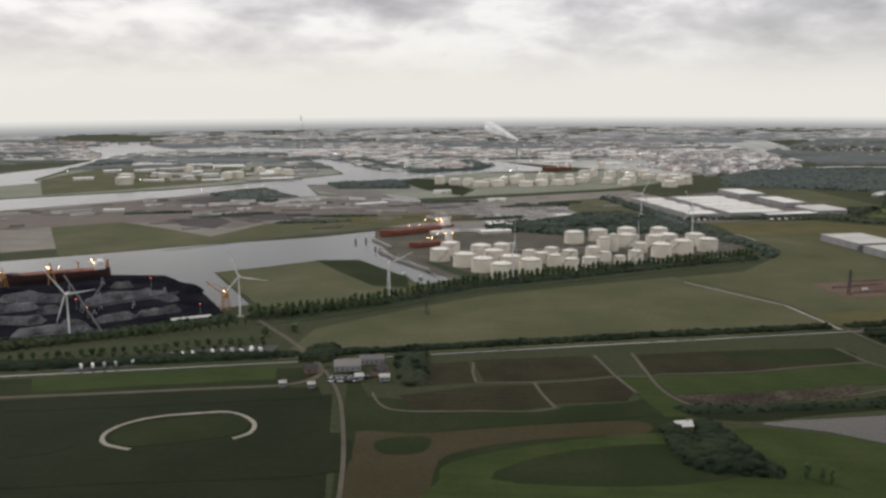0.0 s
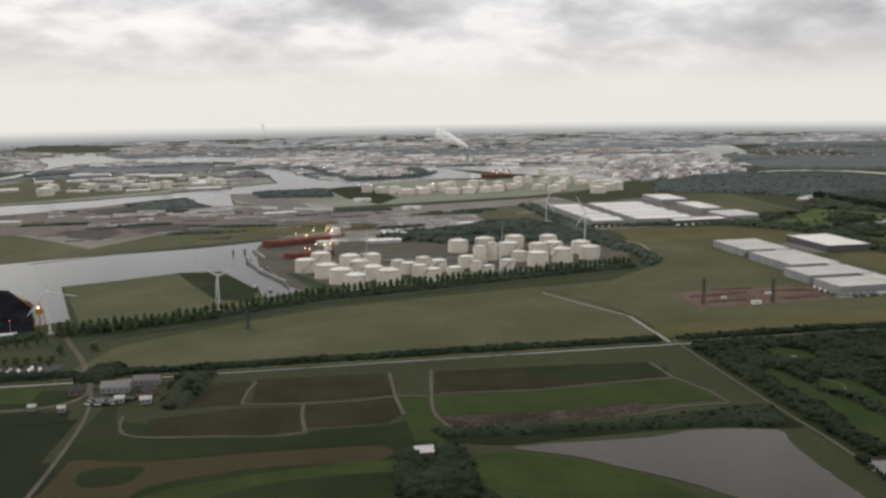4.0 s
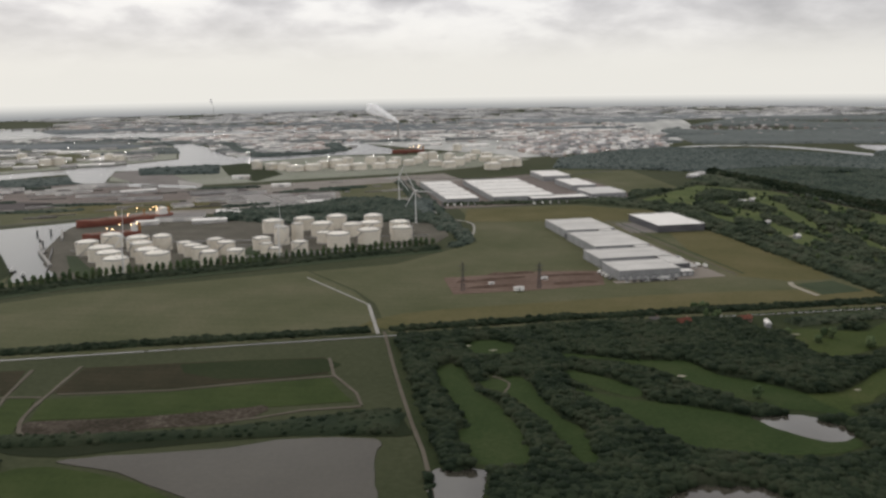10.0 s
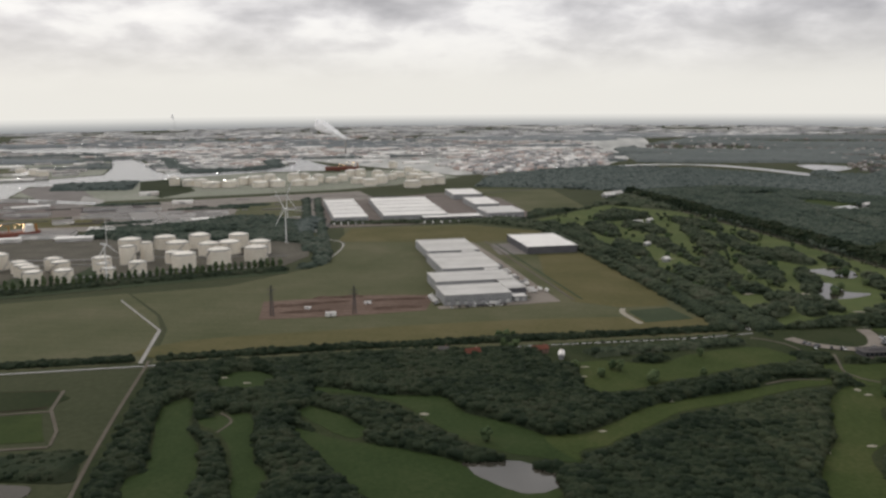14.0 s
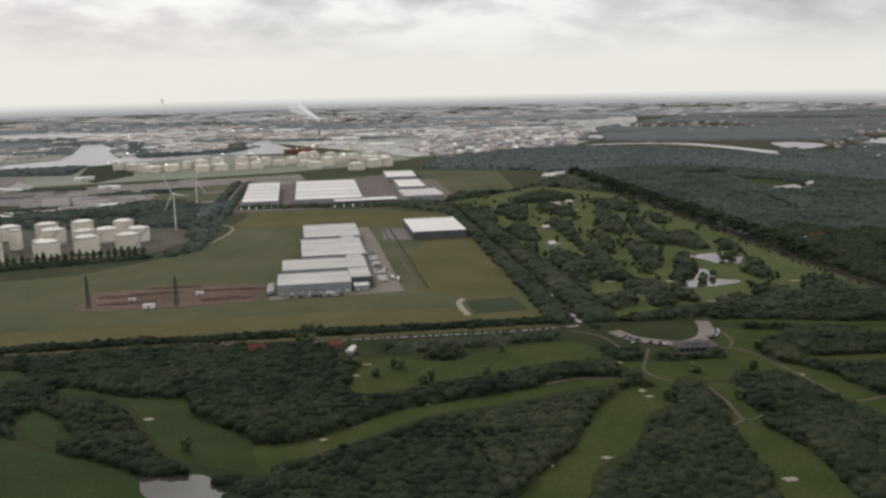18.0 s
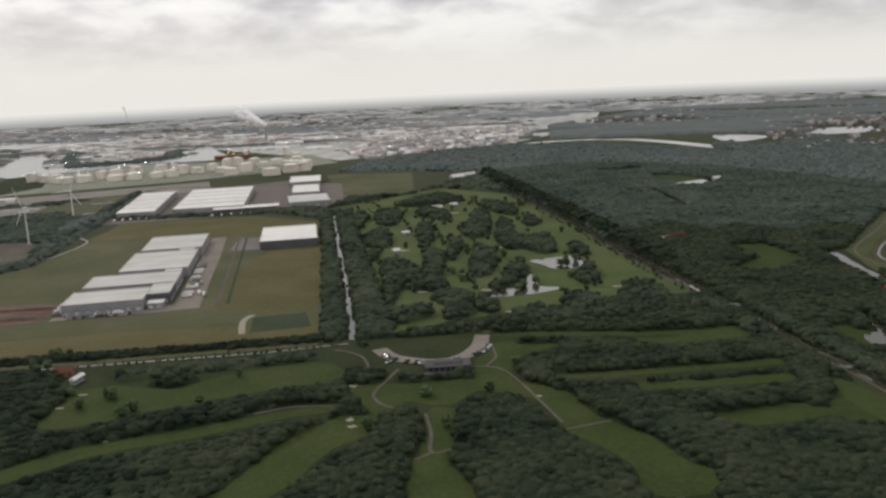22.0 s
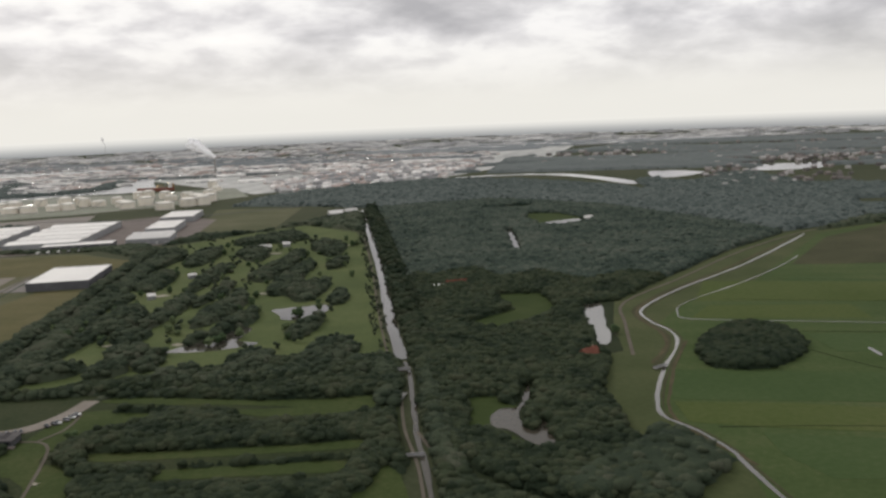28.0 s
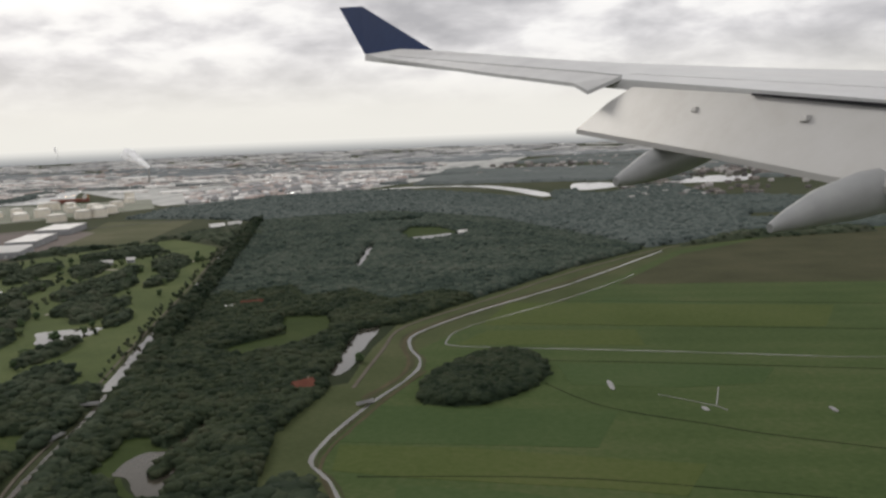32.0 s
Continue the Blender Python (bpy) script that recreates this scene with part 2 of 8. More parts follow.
M_LEAF_HAZE = material("hazed_distant_woodland", [(0.1323, 0.1483, 0.1541), (0.1610, 0.1759, 0.1828), (0.1955, 0.2093, 0.2150)], 0.004, 0.3, bump=0.0, spec=0.05, island=0.2)
M_LAKE = material("lake_water", [(0.0382, 0.0340, 0.0255), (0.0476, 0.0425, 0.0323), (0.0595, 0.0527, 0.0399)], 0.02, 0.4, rough=0.13, bump=0.08, spec=0.15, bump_dist=0.15)
M_GOODS = material("stored_goods", [(0.07, 0.066, 0.062), (0.12, 0.114, 0.108), (0.19, 0.18, 0.172), (0.32, 0.31, 0.3)], 0.004, 0.05, rough=0.8, bump=0.0, island=0.4, mid=0.3)
# paving colour, partly lightened to stand for haze
M_DRIVE = material("brown_paving", [(0.1136, 0.0968, 0.0887), (0.1485, 0.1279, 0.1174), (0.1871, 0.1615, 0.1500)], 0.05, 0.6, bump=0.1)
# darker grass mostly for near fields, with the same vignette in its colour
M_DULL = material("dull_grass", [(0.0137, 0.0215, 0.0078), (0.0204, 0.0292, 0.0112), (0.0311, 0.0370, 0.0172)], 0.014, 0.3, bump=0.5, mid=0.35)
# far ground: haze is put into these pale base colours
M_ISLE = material("hazed_island_ground", [(0.1525, 0.1650, 0.1256), (0.2063, 0.2153, 0.1758), (0.2870, 0.2870, 0.2547)], 0.006, 0.1, bump=0.1)
M_URBAN = material("hazed_urban_ground", [(0.2508, 0.2600, 0.2468), (0.3762, 0.3788, 0.3643), (0.5280, 0.5188, 0.5016)], 0.004, 0.03, bump=0.0, stripe=(10, 60, 0.08))
M_DIKE = material("dike_grass", [(0.04, 0.052, 0.02), (0.056, 0.068, 0.029), (0.08, 0.085, 0.042)], 0.02, 0.35, bump=0.5, mid=0.4)
M_CARPARK = material("pale_brown_paving", [(0.1586, 0.1391, 0.1196), (0.2013, 0.1793, 0.1562), (0.2440, 0.2196, 0.1952)], 0.05, 0.6, bump=0.1)
M_GOLF = material("golf_turf", [(0.0500, 0.0680, 0.0250), (0.0720, 0.0930, 0.0350), (0.1020, 0.1150, 0.0500)], 0.02, 0.4, bump=0.4, mid=0.35)
# darker copy of the fairway turf, the view's dark foot put into its colour
M_DARKENED_TURF = material("darkened_turf", [(0.0193, 0.0334, 0.0104), (0.0288, 0.0464, 0.0154), (0.0455, 0.0582, 0.0235)], 0.03, 0.4, bump=0.4)
M_VERGE = material("bank_grass", [(0.030, 0.043, 0.024), (0.041, 0.055, 0.031), (0.056, 0.068, 0.040)], 0.03, 0.4, bump=0.5)
M_EARTHBANK = material("turned_earth", [(0.0165, 0.0150, 0.0097), (0.0300, 0.0248, 0.0173), (0.0638, 0.0525, 0.0413), (0.1275, 0.1125, 0.0975)], 0.05, 0.4, bump=0.7)
M_MEADOW3 = material("darker_meadow", [(0.033, 0.058, 0.019), (0.045, 0.071, 0.025), (0.062, 0.084, 0.034)], 0.012, 0.3, bump=0.4)
M_ORE = material("dark_ore_ground", [(0.050, 0.045, 0.046), (0.078, 0.070, 0.070), (0.115, 0.104, 0.102)], 0.02, 0.25, bump=0.3, stripe=(-78, 22, 0.10))
M_REED = material("brown_reeds", [(0.0460, 0.0426, 0.0242), (0.0667, 0.0582, 0.0341), (0.0943, 0.0784, 0.0484)], 0.05, 0.6, bump=0.6)
M_STRIP = material("fresh_grass", [(0.0230, 0.0370, 0.0105), (0.0340, 0.0500, 0.0150), (0.0480, 0.0610, 0.0220)], 0.03, 0.4, bump=0.4, stripe=(-82, 9, 0.04), mid=0.35)
M_FALLOW = material("fallow_meadow", [(0.0370, 0.0400, 0.0200), (0.0520, 0.0535, 0.0285), (0.0720, 0.0690, 0.0400)], 0.02, 0.35, bump=0.5, mid=0.35)
M_BARK = material("bark", [(0.05, 0.04, 0.03), (0.09, 0.075, 0.06)], 0.5, 6.0, objects=True)


# ---- plan helpers ----
def smooth_line(pts, closed=False, steps=5):
    """Catmull-Rom through the given plan points."""
    p = [np.array(q, float) for q in pts]
    out, k = [], len(p)
    for i in range(k if closed else k - 1):
        a = p[(i - 1) % k] if closed or i else p[0]
        b, c = p[i], p[(i + 1) % k]
        d = p[(i + 2) % k] if closed or i + 2 < k else p[-1]
        for s in range(steps):
            u = s / steps
            out.append(0.5 * (2 * b + (c - a) * u + (2 * a - 5 * b + 4 * c - d) * u * u + (3 * b - 3 * c + d - a) * u ** 3))
    if not closed:
        out.append(p[-1])
    return out


def mesh_of(name, verts, faces, mat, smooth=False):
    me = bpy.data.meshes.new(name)
    me.from_pydata([tuple(v) for v in verts], [], faces)
    me.materials.append(mat)
    if smooth:
        me.polygons.foreach_set("use_smooth", [True] * len(me.polygons))
    me.update()
    return me


def sheet(name, pts, z, mat, label, category, soft=0, ragged=0.0, deep=0.6):
    """A piece of ground: a slab with the given outline whose top lies at z."""
    if soft:
        pts = smooth_line(pts, True, soft)
    LAYER[0] += 1
    z += 0.0013 * (LAYER[0] % 40)
    rnd = random.Random(len(pts) * 7 + int(abs(pts[0][0])))
    ring = [(x + rnd.uniform(-ragged, ragged), y + rnd.uniform(-ragged, ragged)) for x, y in pts]
    area = sum(ring[i][0] * ring[(i + 1) % len(ring)][1] - ring[(i + 1) % len(ring)][0] * ring[i][1] for i in range(len(ring)))
    if area < 0:
        ring.reverse()
    k = len(ring)
    verts = [(x, y, z) for x, y in ring] + [(x, y, z - deep) for x, y in ring]
    faces = [tuple(range(k))] + [(i, i + k, (i + 1) % k + k, (i + 1) % k) for i in range(k)]
    return tagged(new(name, mesh_of(name, verts, faces, mat)), label, category, "", "structure")


def strip_parts(pts, width, z, soft=5, wobble=0.0, seed=1):
    line = smooth_line(pts, False, soft) if len(pts) > 2 and soft else [np.array(q, float) for q in pts]
    rnd = random.Random(seed)
    left, right = [], []
    for i, p in enumerate(line):
        d = line[min(i + 1, len(line) - 1)] - line[max(i - 1, 0)]
        d = d / (np.linalg.norm(d) + 1e-9)
        s = np.array((-d[1], d[0]))
        w = width / 2
        left.append(p + s * (w + rnd.uniform(-wobble, wobble)))
        right.append(p - s * (w + rnd.uniform(-wobble, wobble)))
    k = len(line)
    verts = [(*p, z) for p in left] + [(*p, z) for p in right] + [(*p, z - 0.4) for p in left] + [(*p, z - 0.4) for p in right]
    faces = []
    for i in range(k - 1):
        faces += [(i, k + i, k + i + 1, i + 1), (i, i + 1, 2 * k + i + 1, 2 * k + i), (k + i + 1, k + i, 3 * k + i, 3 * k + i + 1)]
    return verts, faces


def strip(name, pts, width, z, mat, label, category, soft=5, wobble=0.0):
    LAYER[0] += 1
    verts, faces = strip_parts(pts, width, z + 0.0013 * (LAYER[0] % 40), soft, wobble, int(abs(pts[0][0])))
    return tagged(new(name, mesh_of(name, verts, faces, mat)), label, category, "", "structure")


def inside(px_, py_, poly):
    """Which of the points lie in the polygon (numpy)."""
    hit = np.zeros(len(px_), bool)
    j = len(poly) - 1
    for i in range(len(poly)):
        xi, yi = poly[i]
        xj, yj = poly[j]
        if yi != yj:
            hit ^= ((yi > py_) != (yj > py_)) & (px_ < (xj - xi) * (py_ - yi) / (yj - yi) + xi)
        j = i
    return hit


def near_line(px_, py_, pts, reach):
    hit = np.zeros(len(px_), bool)
    for (x0, y0), (x1, y1) in zip(pts[:-1], pts[1:]):
        dx, dy = x1 - x0, y1 - y0
        u = np.clip(((px_ - x0) * dx + (py_ - y0) * dy) / (dx * dx + dy * dy), 0, 1)
        hit |= np.hypot(px_ - x0 - u * dx, py_ - y0 - u * dy) < reach
    return hit


def ball(level):
    bm = bmesh.new()
    bmesh.ops.create_icosphere(bm, subdivisions=level, radius=1.0)
    v = np.array([w.co[:] for w in bm.verts])
    f = np.array([[w.index for w in q.verts] for q in bm.faces])
    bm.free()
    return v, f


BALL1 = ball(1)
BALL2 = ball(2)


def lumps(name, places, sizes, mat, flatten=0.78, seed=1, rough=0.28, form=None, more=None):
    """One mesh of many uneven lumps; places n x 3, sizes n."""
    v, f = form or BALL1
    rg = np.random.RandomState(seed)
    n, k = len(places), len(v)
    scale = 1 + rg.uniform(-rough, rough, (n, k, 1))
    turn = rg.uniform(0, 6.283, n)
    c, s = np.cos(turn)[:, None], np.sin(turn)[:, None]
    q = v[None] * scale
    q = np.stack([q[..., 0] * c - q[..., 1] * s, q[..., 0] * s + q[..., 1] * c, q[..., 2] * flatten], -1)
    q = q * np.asarray(sizes)[:, None, None] + np.asarray(places)[:, None, :]
    faces = (f[None] + (np.arange(n) * k)[:, None, None]).reshape(-1, 3)
    q = q.reshape(-1, 3)
    if more:
        faces = np.concatenate([faces, more[1] + len(q)])
        q = np.concatenate([q, more[0]])
    nf = len(faces)
    faces = faces.reshape(-1)
    me = bpy.data.meshes.new(name)
    me.vertices.add(len(q))
    me.vertices.foreach_set("co", q.reshape(-1).astype(np.float32))
    me.loops.add(nf * 3)
    me.loops.foreach_set("vertex_index", faces.astype(np.int32))
    me.polygons.add(nf)
    me.polygons.foreach_set("loop_start", np.arange(0, nf * 3, 3, dtype=np.int32))
    me.polygons.foreach_set("use_smooth", np.ones(nf, bool))
    me.materials.append(mat)
    me.update(calc_edges=True)
    me.validate()
    return me


def crowns(points, size, seed, blobs=3):
    """Centres and sizes of the leaf clumps of many trees that stand at points."""
    rg = np.random.RandomState(seed)
    n = len(points)
    s = size * rg.uniform(0.6, 1.25, n)
    pl, sz = [], []
    for b in range(blobs):
        a = rg.uniform(0, 6.283, n)
        r = s * rg.uniform(0.1, 0.75, n) * (1.0 if blobs > 2 else 0.4)
        h = s * (0.5 if b == 0 and blobs > 2 else rg.uniform(0.85, 1.75, n) - 0.35 * (r / s))
        pl.append(np.stack([points[:, 0] + r * np.cos(a), points[:, 1] + r * np.sin(a), h], -1))
        sz.append(s * rg.uniform(0.42, 0.68, n) * (1.0 if blobs > 2 else 1.25))
    return np.concatenate(pl), np.concatenate(sz)


LAYER = [0]
WET, BARE, ROUTES = [], [], []  # outlines without trees, and lines to keep clear


def scatter(poly, spacing, seed, keep=None, gaps=0.0, clear=True):
    xs, ys = [p[0] for p in poly], [p[1] for p in poly]
    rg = np.random.RandomState(seed)
    gx, gy = np.meshgrid(np.arange(min(xs), max(xs), spacing), np.arange(min(ys), max(ys), spacing))
    x = gx.ravel() + rg.uniform(-0.5, 0.5, gx.size) * spacing
    y = gy.ravel() + rg.uniform(-0.5, 0.5, gx.size) * spacing
    ok = inside(x, y, poly)
    if clear:
        for q in WET + BARE:
            ok &= ~inside(x, y, q)
        for line, reach in ROUTES:
            ok &= ~near_line(x, y, line, reach)
    if keep is not None:
        ok &= keep(x, y)
    if gaps:
        ok &= rg.uniform(0, 1, x.size) > gaps
    return np.stack([x[ok], y[ok]], -1)


def canopy(poly, cell, high, seed, keep, clear):
    """A closed, softly heaving leaf roof over the outline: corners, triangles and a height for any place."""
    xs, ys = [p[0] for p in poly], [p[1] for p in poly]
    x = np.arange(min(xs) - 2 * cell, max(xs) + 3 * cell, cell)
    y = np.arange(min(ys) - 2 * cell, max(ys) + 3 * cell, cell)
    gx, gy = np.meshgrid(x, y)
    rg = np.random.RandomState(seed + 500)
    gx = gx + rg.uniform(-0.3, 0.3, gx.shape) * cell
    gy = gy + rg.uniform(-0.3, 0.3, gy.shape) * cell
    fx, fy = gx.ravel(), gy.ravel()
    ok = inside(fx, fy, poly)
    sel = np.nonzero(ok)[0]
    good = np.ones(len(sel), bool)
    if clear:
        for q in WET + BARE:
            good &= ~inside(fx[sel], fy[sel], q)
        for line, reach in ROUTES:
            good &= ~near_line(fx[sel], fy[sel], line, reach)
    if keep is not None:
        good &= keep(fx[sel], fy[sel])
    ok[sel] = good
    mask = ok.reshape(gx.shape)
    depth, m = mask.astype(float), mask
    for k in range(2):
        e = m.copy()
        e[1:] &= m[:-1]
        e[:-1] &= m[1:]
        e[:, 1:] &= m[:, :-1]
        e[:, :-1] &= m[:, 1:]
        depth += e
        m = e
    heave = 0.12 * np.sin(gx / 9.0 + seed) * np.sin(gy / 11.0) + 0.10 * np.sin(gx / 23.0 + gy / 31.0 + seed) + rg.uniform(-0.10, 0.10, gx.shape)
    z = np.where(mask, high * (np.array((0, 0.68, 0.9, 1.0))[depth.astype(int)] + heave), -0.4)
    w = gx.shape[1]
    any4 = mask[:-1, :-1] | mask[1:, :-1] | mask[:-1, 1:] | mask[1:, 1:]
    j, i = np.nonzero(any4)
    q = j * w + i
    tris = np.concatenate([np.stack([q, q + 1, q + w + 1], -1), np.stack([q, q + w + 1, q + w], -1)])
    used, inv = np.unique(tris, return_inverse=True)
    verts = np.stack([fx, fy, z.ravel()], -1)[used]

    def height(px_, py_):
        a = np.clip(((px_ - x[0]) / cell).round().astype(int), 0, len(x) - 1)
        c = np.clip(((py_ - y[0]) / cell).round().astype(int), 0, len(y) - 1)
        return np.maximum(z[c, a], 0.25 * high)

    return verts, inv.reshape(tris.shape), height


def wood(name, poly, spacing, size, seed, label, mat=None, keep=None, gaps=0.05, blobs=3, clear=True, tall=0.1, form=None):
    pts = scatter(poly, spacing if spacing < 2.5 or gaps > 0.34 else spacing * 1.02, seed, keep, gaps, clear)
    # woods at the near left take the darkened leaf copy
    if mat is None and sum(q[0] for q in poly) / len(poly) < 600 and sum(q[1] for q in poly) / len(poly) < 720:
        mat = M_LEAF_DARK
    if spacing < 2.5 or gaps > 0.34:
        pl, sz = crowns(pts, size, seed, blobs)
        me = lumps(name, pl, sz, mat or M_LEAF, seed=seed)
    else:
        high = size * 1.45
        cv, cf, height = canopy(poly, max(1.5, spacing * 0.55), high, seed, keep, clear)
        rg = np.random.RandomState(seed + 9)
        s = min(spacing, size * 1.2) * rg.uniform(0.62, 1.42, len(pts))
        rise = np.where(rg.uniform(0, 1, len(pts)) < tall, rg.uniform(0.2, 0.55, len(pts)), rg.uniform(-0.06, 0.12, len(pts))) * size
        if spacing >= 12:
            rise, s = rise * 0.2 - 0.25 * size, s * 0.9
        pl = np.stack([pts[:, 0], pts[:, 1], height(pts[:, 0], pts[:, 1]) - 0.4 * s + rise], -1)
        me = lumps(name, pl, s, mat or M_LEAF, seed=seed, flatten=0.62, rough=0.3 if form is None else 0.24, form=form, more=(cv, cf))
    return tagged(new(name, me), label, "trees", "", "stuff")


# ---- the land ----
ground_bm = bmesh.new()
GROUND_RINGS = [500, 1000, 1600, 2200, 2800, 3300, 3600, 3900, 4100, 4262]


def ground_height(y):
    return 0.0 if y < 3400 else min(16.0, (y - 3400) * 0.012)


gv = []
for r in GROUND_RINGS:
    row = []
    for k in range(64):
        gx, gy = 600 + r * math.sin(6.283185 * k / 64), 160 + r * math.cos(6.283185 * k / 64)
        row.append(ground_bm.verts.new((gx, gy, ground_height(gy))))
    gv.append(row)
ground_bm.faces.new(list(reversed(gv[0])))
for j in range(len(gv) - 1):
    for k in range(64):
        ground_bm.faces.new((gv[j][k], gv[j][(k + 1) % 64], gv[j + 1][(k + 1) % 64], gv[j + 1][k]))
bmesh.ops.recalc_face_normals(ground_bm, faces=ground_bm.faces)
ground_me = bpy.data.meshes.new("ground")
ground_bm.to_mesh(ground_me)
ground_bm.free()
ground_me.materials.append(M_GROUND)
tagged(new("ground", ground_me), "wide flat lowland of dull green and grey", "ground", "", "structure")

# glowing backdrop wall at the land's far edge, horizon haze painted as a gradient
rim_mat = bpy.data.materials.new("horizon_haze_glow")
rim_mat.use_nodes = True
rn, rl = rim_mat.node_tree.nodes, rim_mat.node_tree.links
rn.remove(rn["Principled BSDF"])
rpos = rn.new("ShaderNodeNewGeometry")
rsep = rn.new("ShaderNodeSeparateXYZ")
rl.new(rpos.outputs["Position"], rsep.inputs[0])
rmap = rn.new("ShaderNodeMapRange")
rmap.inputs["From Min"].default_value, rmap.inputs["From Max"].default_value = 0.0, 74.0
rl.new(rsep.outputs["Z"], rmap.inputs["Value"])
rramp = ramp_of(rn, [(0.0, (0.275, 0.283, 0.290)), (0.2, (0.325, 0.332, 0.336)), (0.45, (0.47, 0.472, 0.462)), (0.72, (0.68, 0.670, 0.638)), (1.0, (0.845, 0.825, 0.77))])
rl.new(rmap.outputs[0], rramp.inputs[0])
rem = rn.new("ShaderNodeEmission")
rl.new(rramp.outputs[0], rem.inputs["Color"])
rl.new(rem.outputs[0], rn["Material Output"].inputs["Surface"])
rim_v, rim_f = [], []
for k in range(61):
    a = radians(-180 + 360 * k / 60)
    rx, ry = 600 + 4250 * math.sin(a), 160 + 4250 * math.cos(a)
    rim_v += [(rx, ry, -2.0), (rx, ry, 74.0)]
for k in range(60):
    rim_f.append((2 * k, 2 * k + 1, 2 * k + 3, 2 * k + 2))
tagged(new("backdrop", mesh_of("backdrop", rim_v, rim_f, rim_mat)), "glowing backdrop painted as haze over the far land", "backdrop", "", "structure")

# water
BASIN = [(-900, 700), (-457, 940), (-354, 991), (-252, 1045), (-136, 1092), (-65, 1140), (-62, 1072), (-36, 956), (-6, 882), (26, 834), (-6, 809),
         (-18, 849), (-67, 908), (-112, 939), (-161, 905), (-213, 875), (-150, 735), (-172, 722), (-205, 790), (-258, 862), (-325, 867), (-411, 843), (-800, 620)]
CANAL_MID = [(-1400, 900), (-657, 1366), (-557, 1447), (-430, 1555), (-354, 1663), (-307, 1702), (-246, 1560), (-187, 1511), (-11, 1463), (-20, 1490), (-190, 1560),
             (-235, 1743), (-101, 1780), (-32, 1860), (-40, 1950), (-231, 2385), (-305, 2495), (-330, 2450), (-240, 2200), (-180, 1980), (-296, 1837), (-479, 1659),
             (-728, 1516), (-1400, 1120)]
RIVER = [(-1500, 1300), (-836, 1746), (-830, 1886), (-872, 2282), (-900, 2700), (-820, 2820), (-451, 2680), (-91, 2886), (92, 2972), (60, 3080), (-287, 3000), (-860, 3004),
         (-1054, 3256), (-1200, 3100), (-933, 2574), (-967, 2026), (-1600, 1550)]
WEST_RIVER = [(-1054, 3256), (-1050, 3673), (-415, 3410), (17, 3189), (40, 3230), (-415, 3470), (-1100, 3760), (-1500, 3900), (-1500, 3500)]
DOCK_FAR = [(-73, 1827), (140, 2018), (293, 2041), (309, 2010), (306, 2130), (284, 2140), (230, 2264), (165, 2446), (118, 2460), (178, 2180), (132, 2096), (-60, 2000)]
LAKE = [(182, 450), (212, 456), (252, 461), (285, 470), (322, 468), (324, 450), (324, 426), (328, 400), (326, 360), (290, 372), (269, 394), (247, 413), (212, 438)]
POND_TRACK = [(348, 431), (363, 434), (373, 430), (370, 416), (367, 400), (350, 400)]
POND_SOUTH = [(506, 485), (516, 487), (531, 485), (545, 474), (547, 461), (535, 453), (521, 459), (511, 473)]
POND_LOW = [(437, 400), (457, 414), (483, 412), (492, 396), (465, 386)]
POND_CLUB = [(796, 786), (806, 806), (818, 824), (828, 848), (836, 838), (834, 812), (850, 803), (828, 788)]
POND_CLUB2 = [(836, 897), (854, 905), (878, 908), (872, 868), (852, 864), (844, 882)]
POND_WOOD = [(995, 653), (998, 666), (1008, 671), (1012, 688), (1015, 705), (1016, 696), (1013, 679), (1009, 665), (1010, 645), (1014, 640), (1017, 645), (1017, 659), (1020, 651), (1022, 630), (1023, 622), (1015, 622), (1008, 632), (1003, 640), (996, 644)]
POND_DIKE = [(1061, 881), (1075, 890), (1071, 832), (1069, 789), (1063, 776), (1057, 786), (1060, 820), (1058, 846)]
POND_SLIT = [(1020, 1145), (1015, 1286), (1026, 1288), (1031, 1144)]
POND_PARK = [(1055, 1330), (1112, 1366), (1124, 1345), (1075, 1312)]
LAKE_EAST = [(940, 2116), (1056, 2150), (1150, 2112), (1222, 1985), (1267, 1850), (1243, 1811), (1198, 1950), (1140, 2062), (1060, 2112), (940, 2100)]
LAKE_EAST2 = [(1308, 1944), (1337, 2100), (1420, 2010), (1343, 1915)]
LAKE_FAR = [(1500, 2000), (1560, 2130), (1700, 2150), (1640, 2000)]
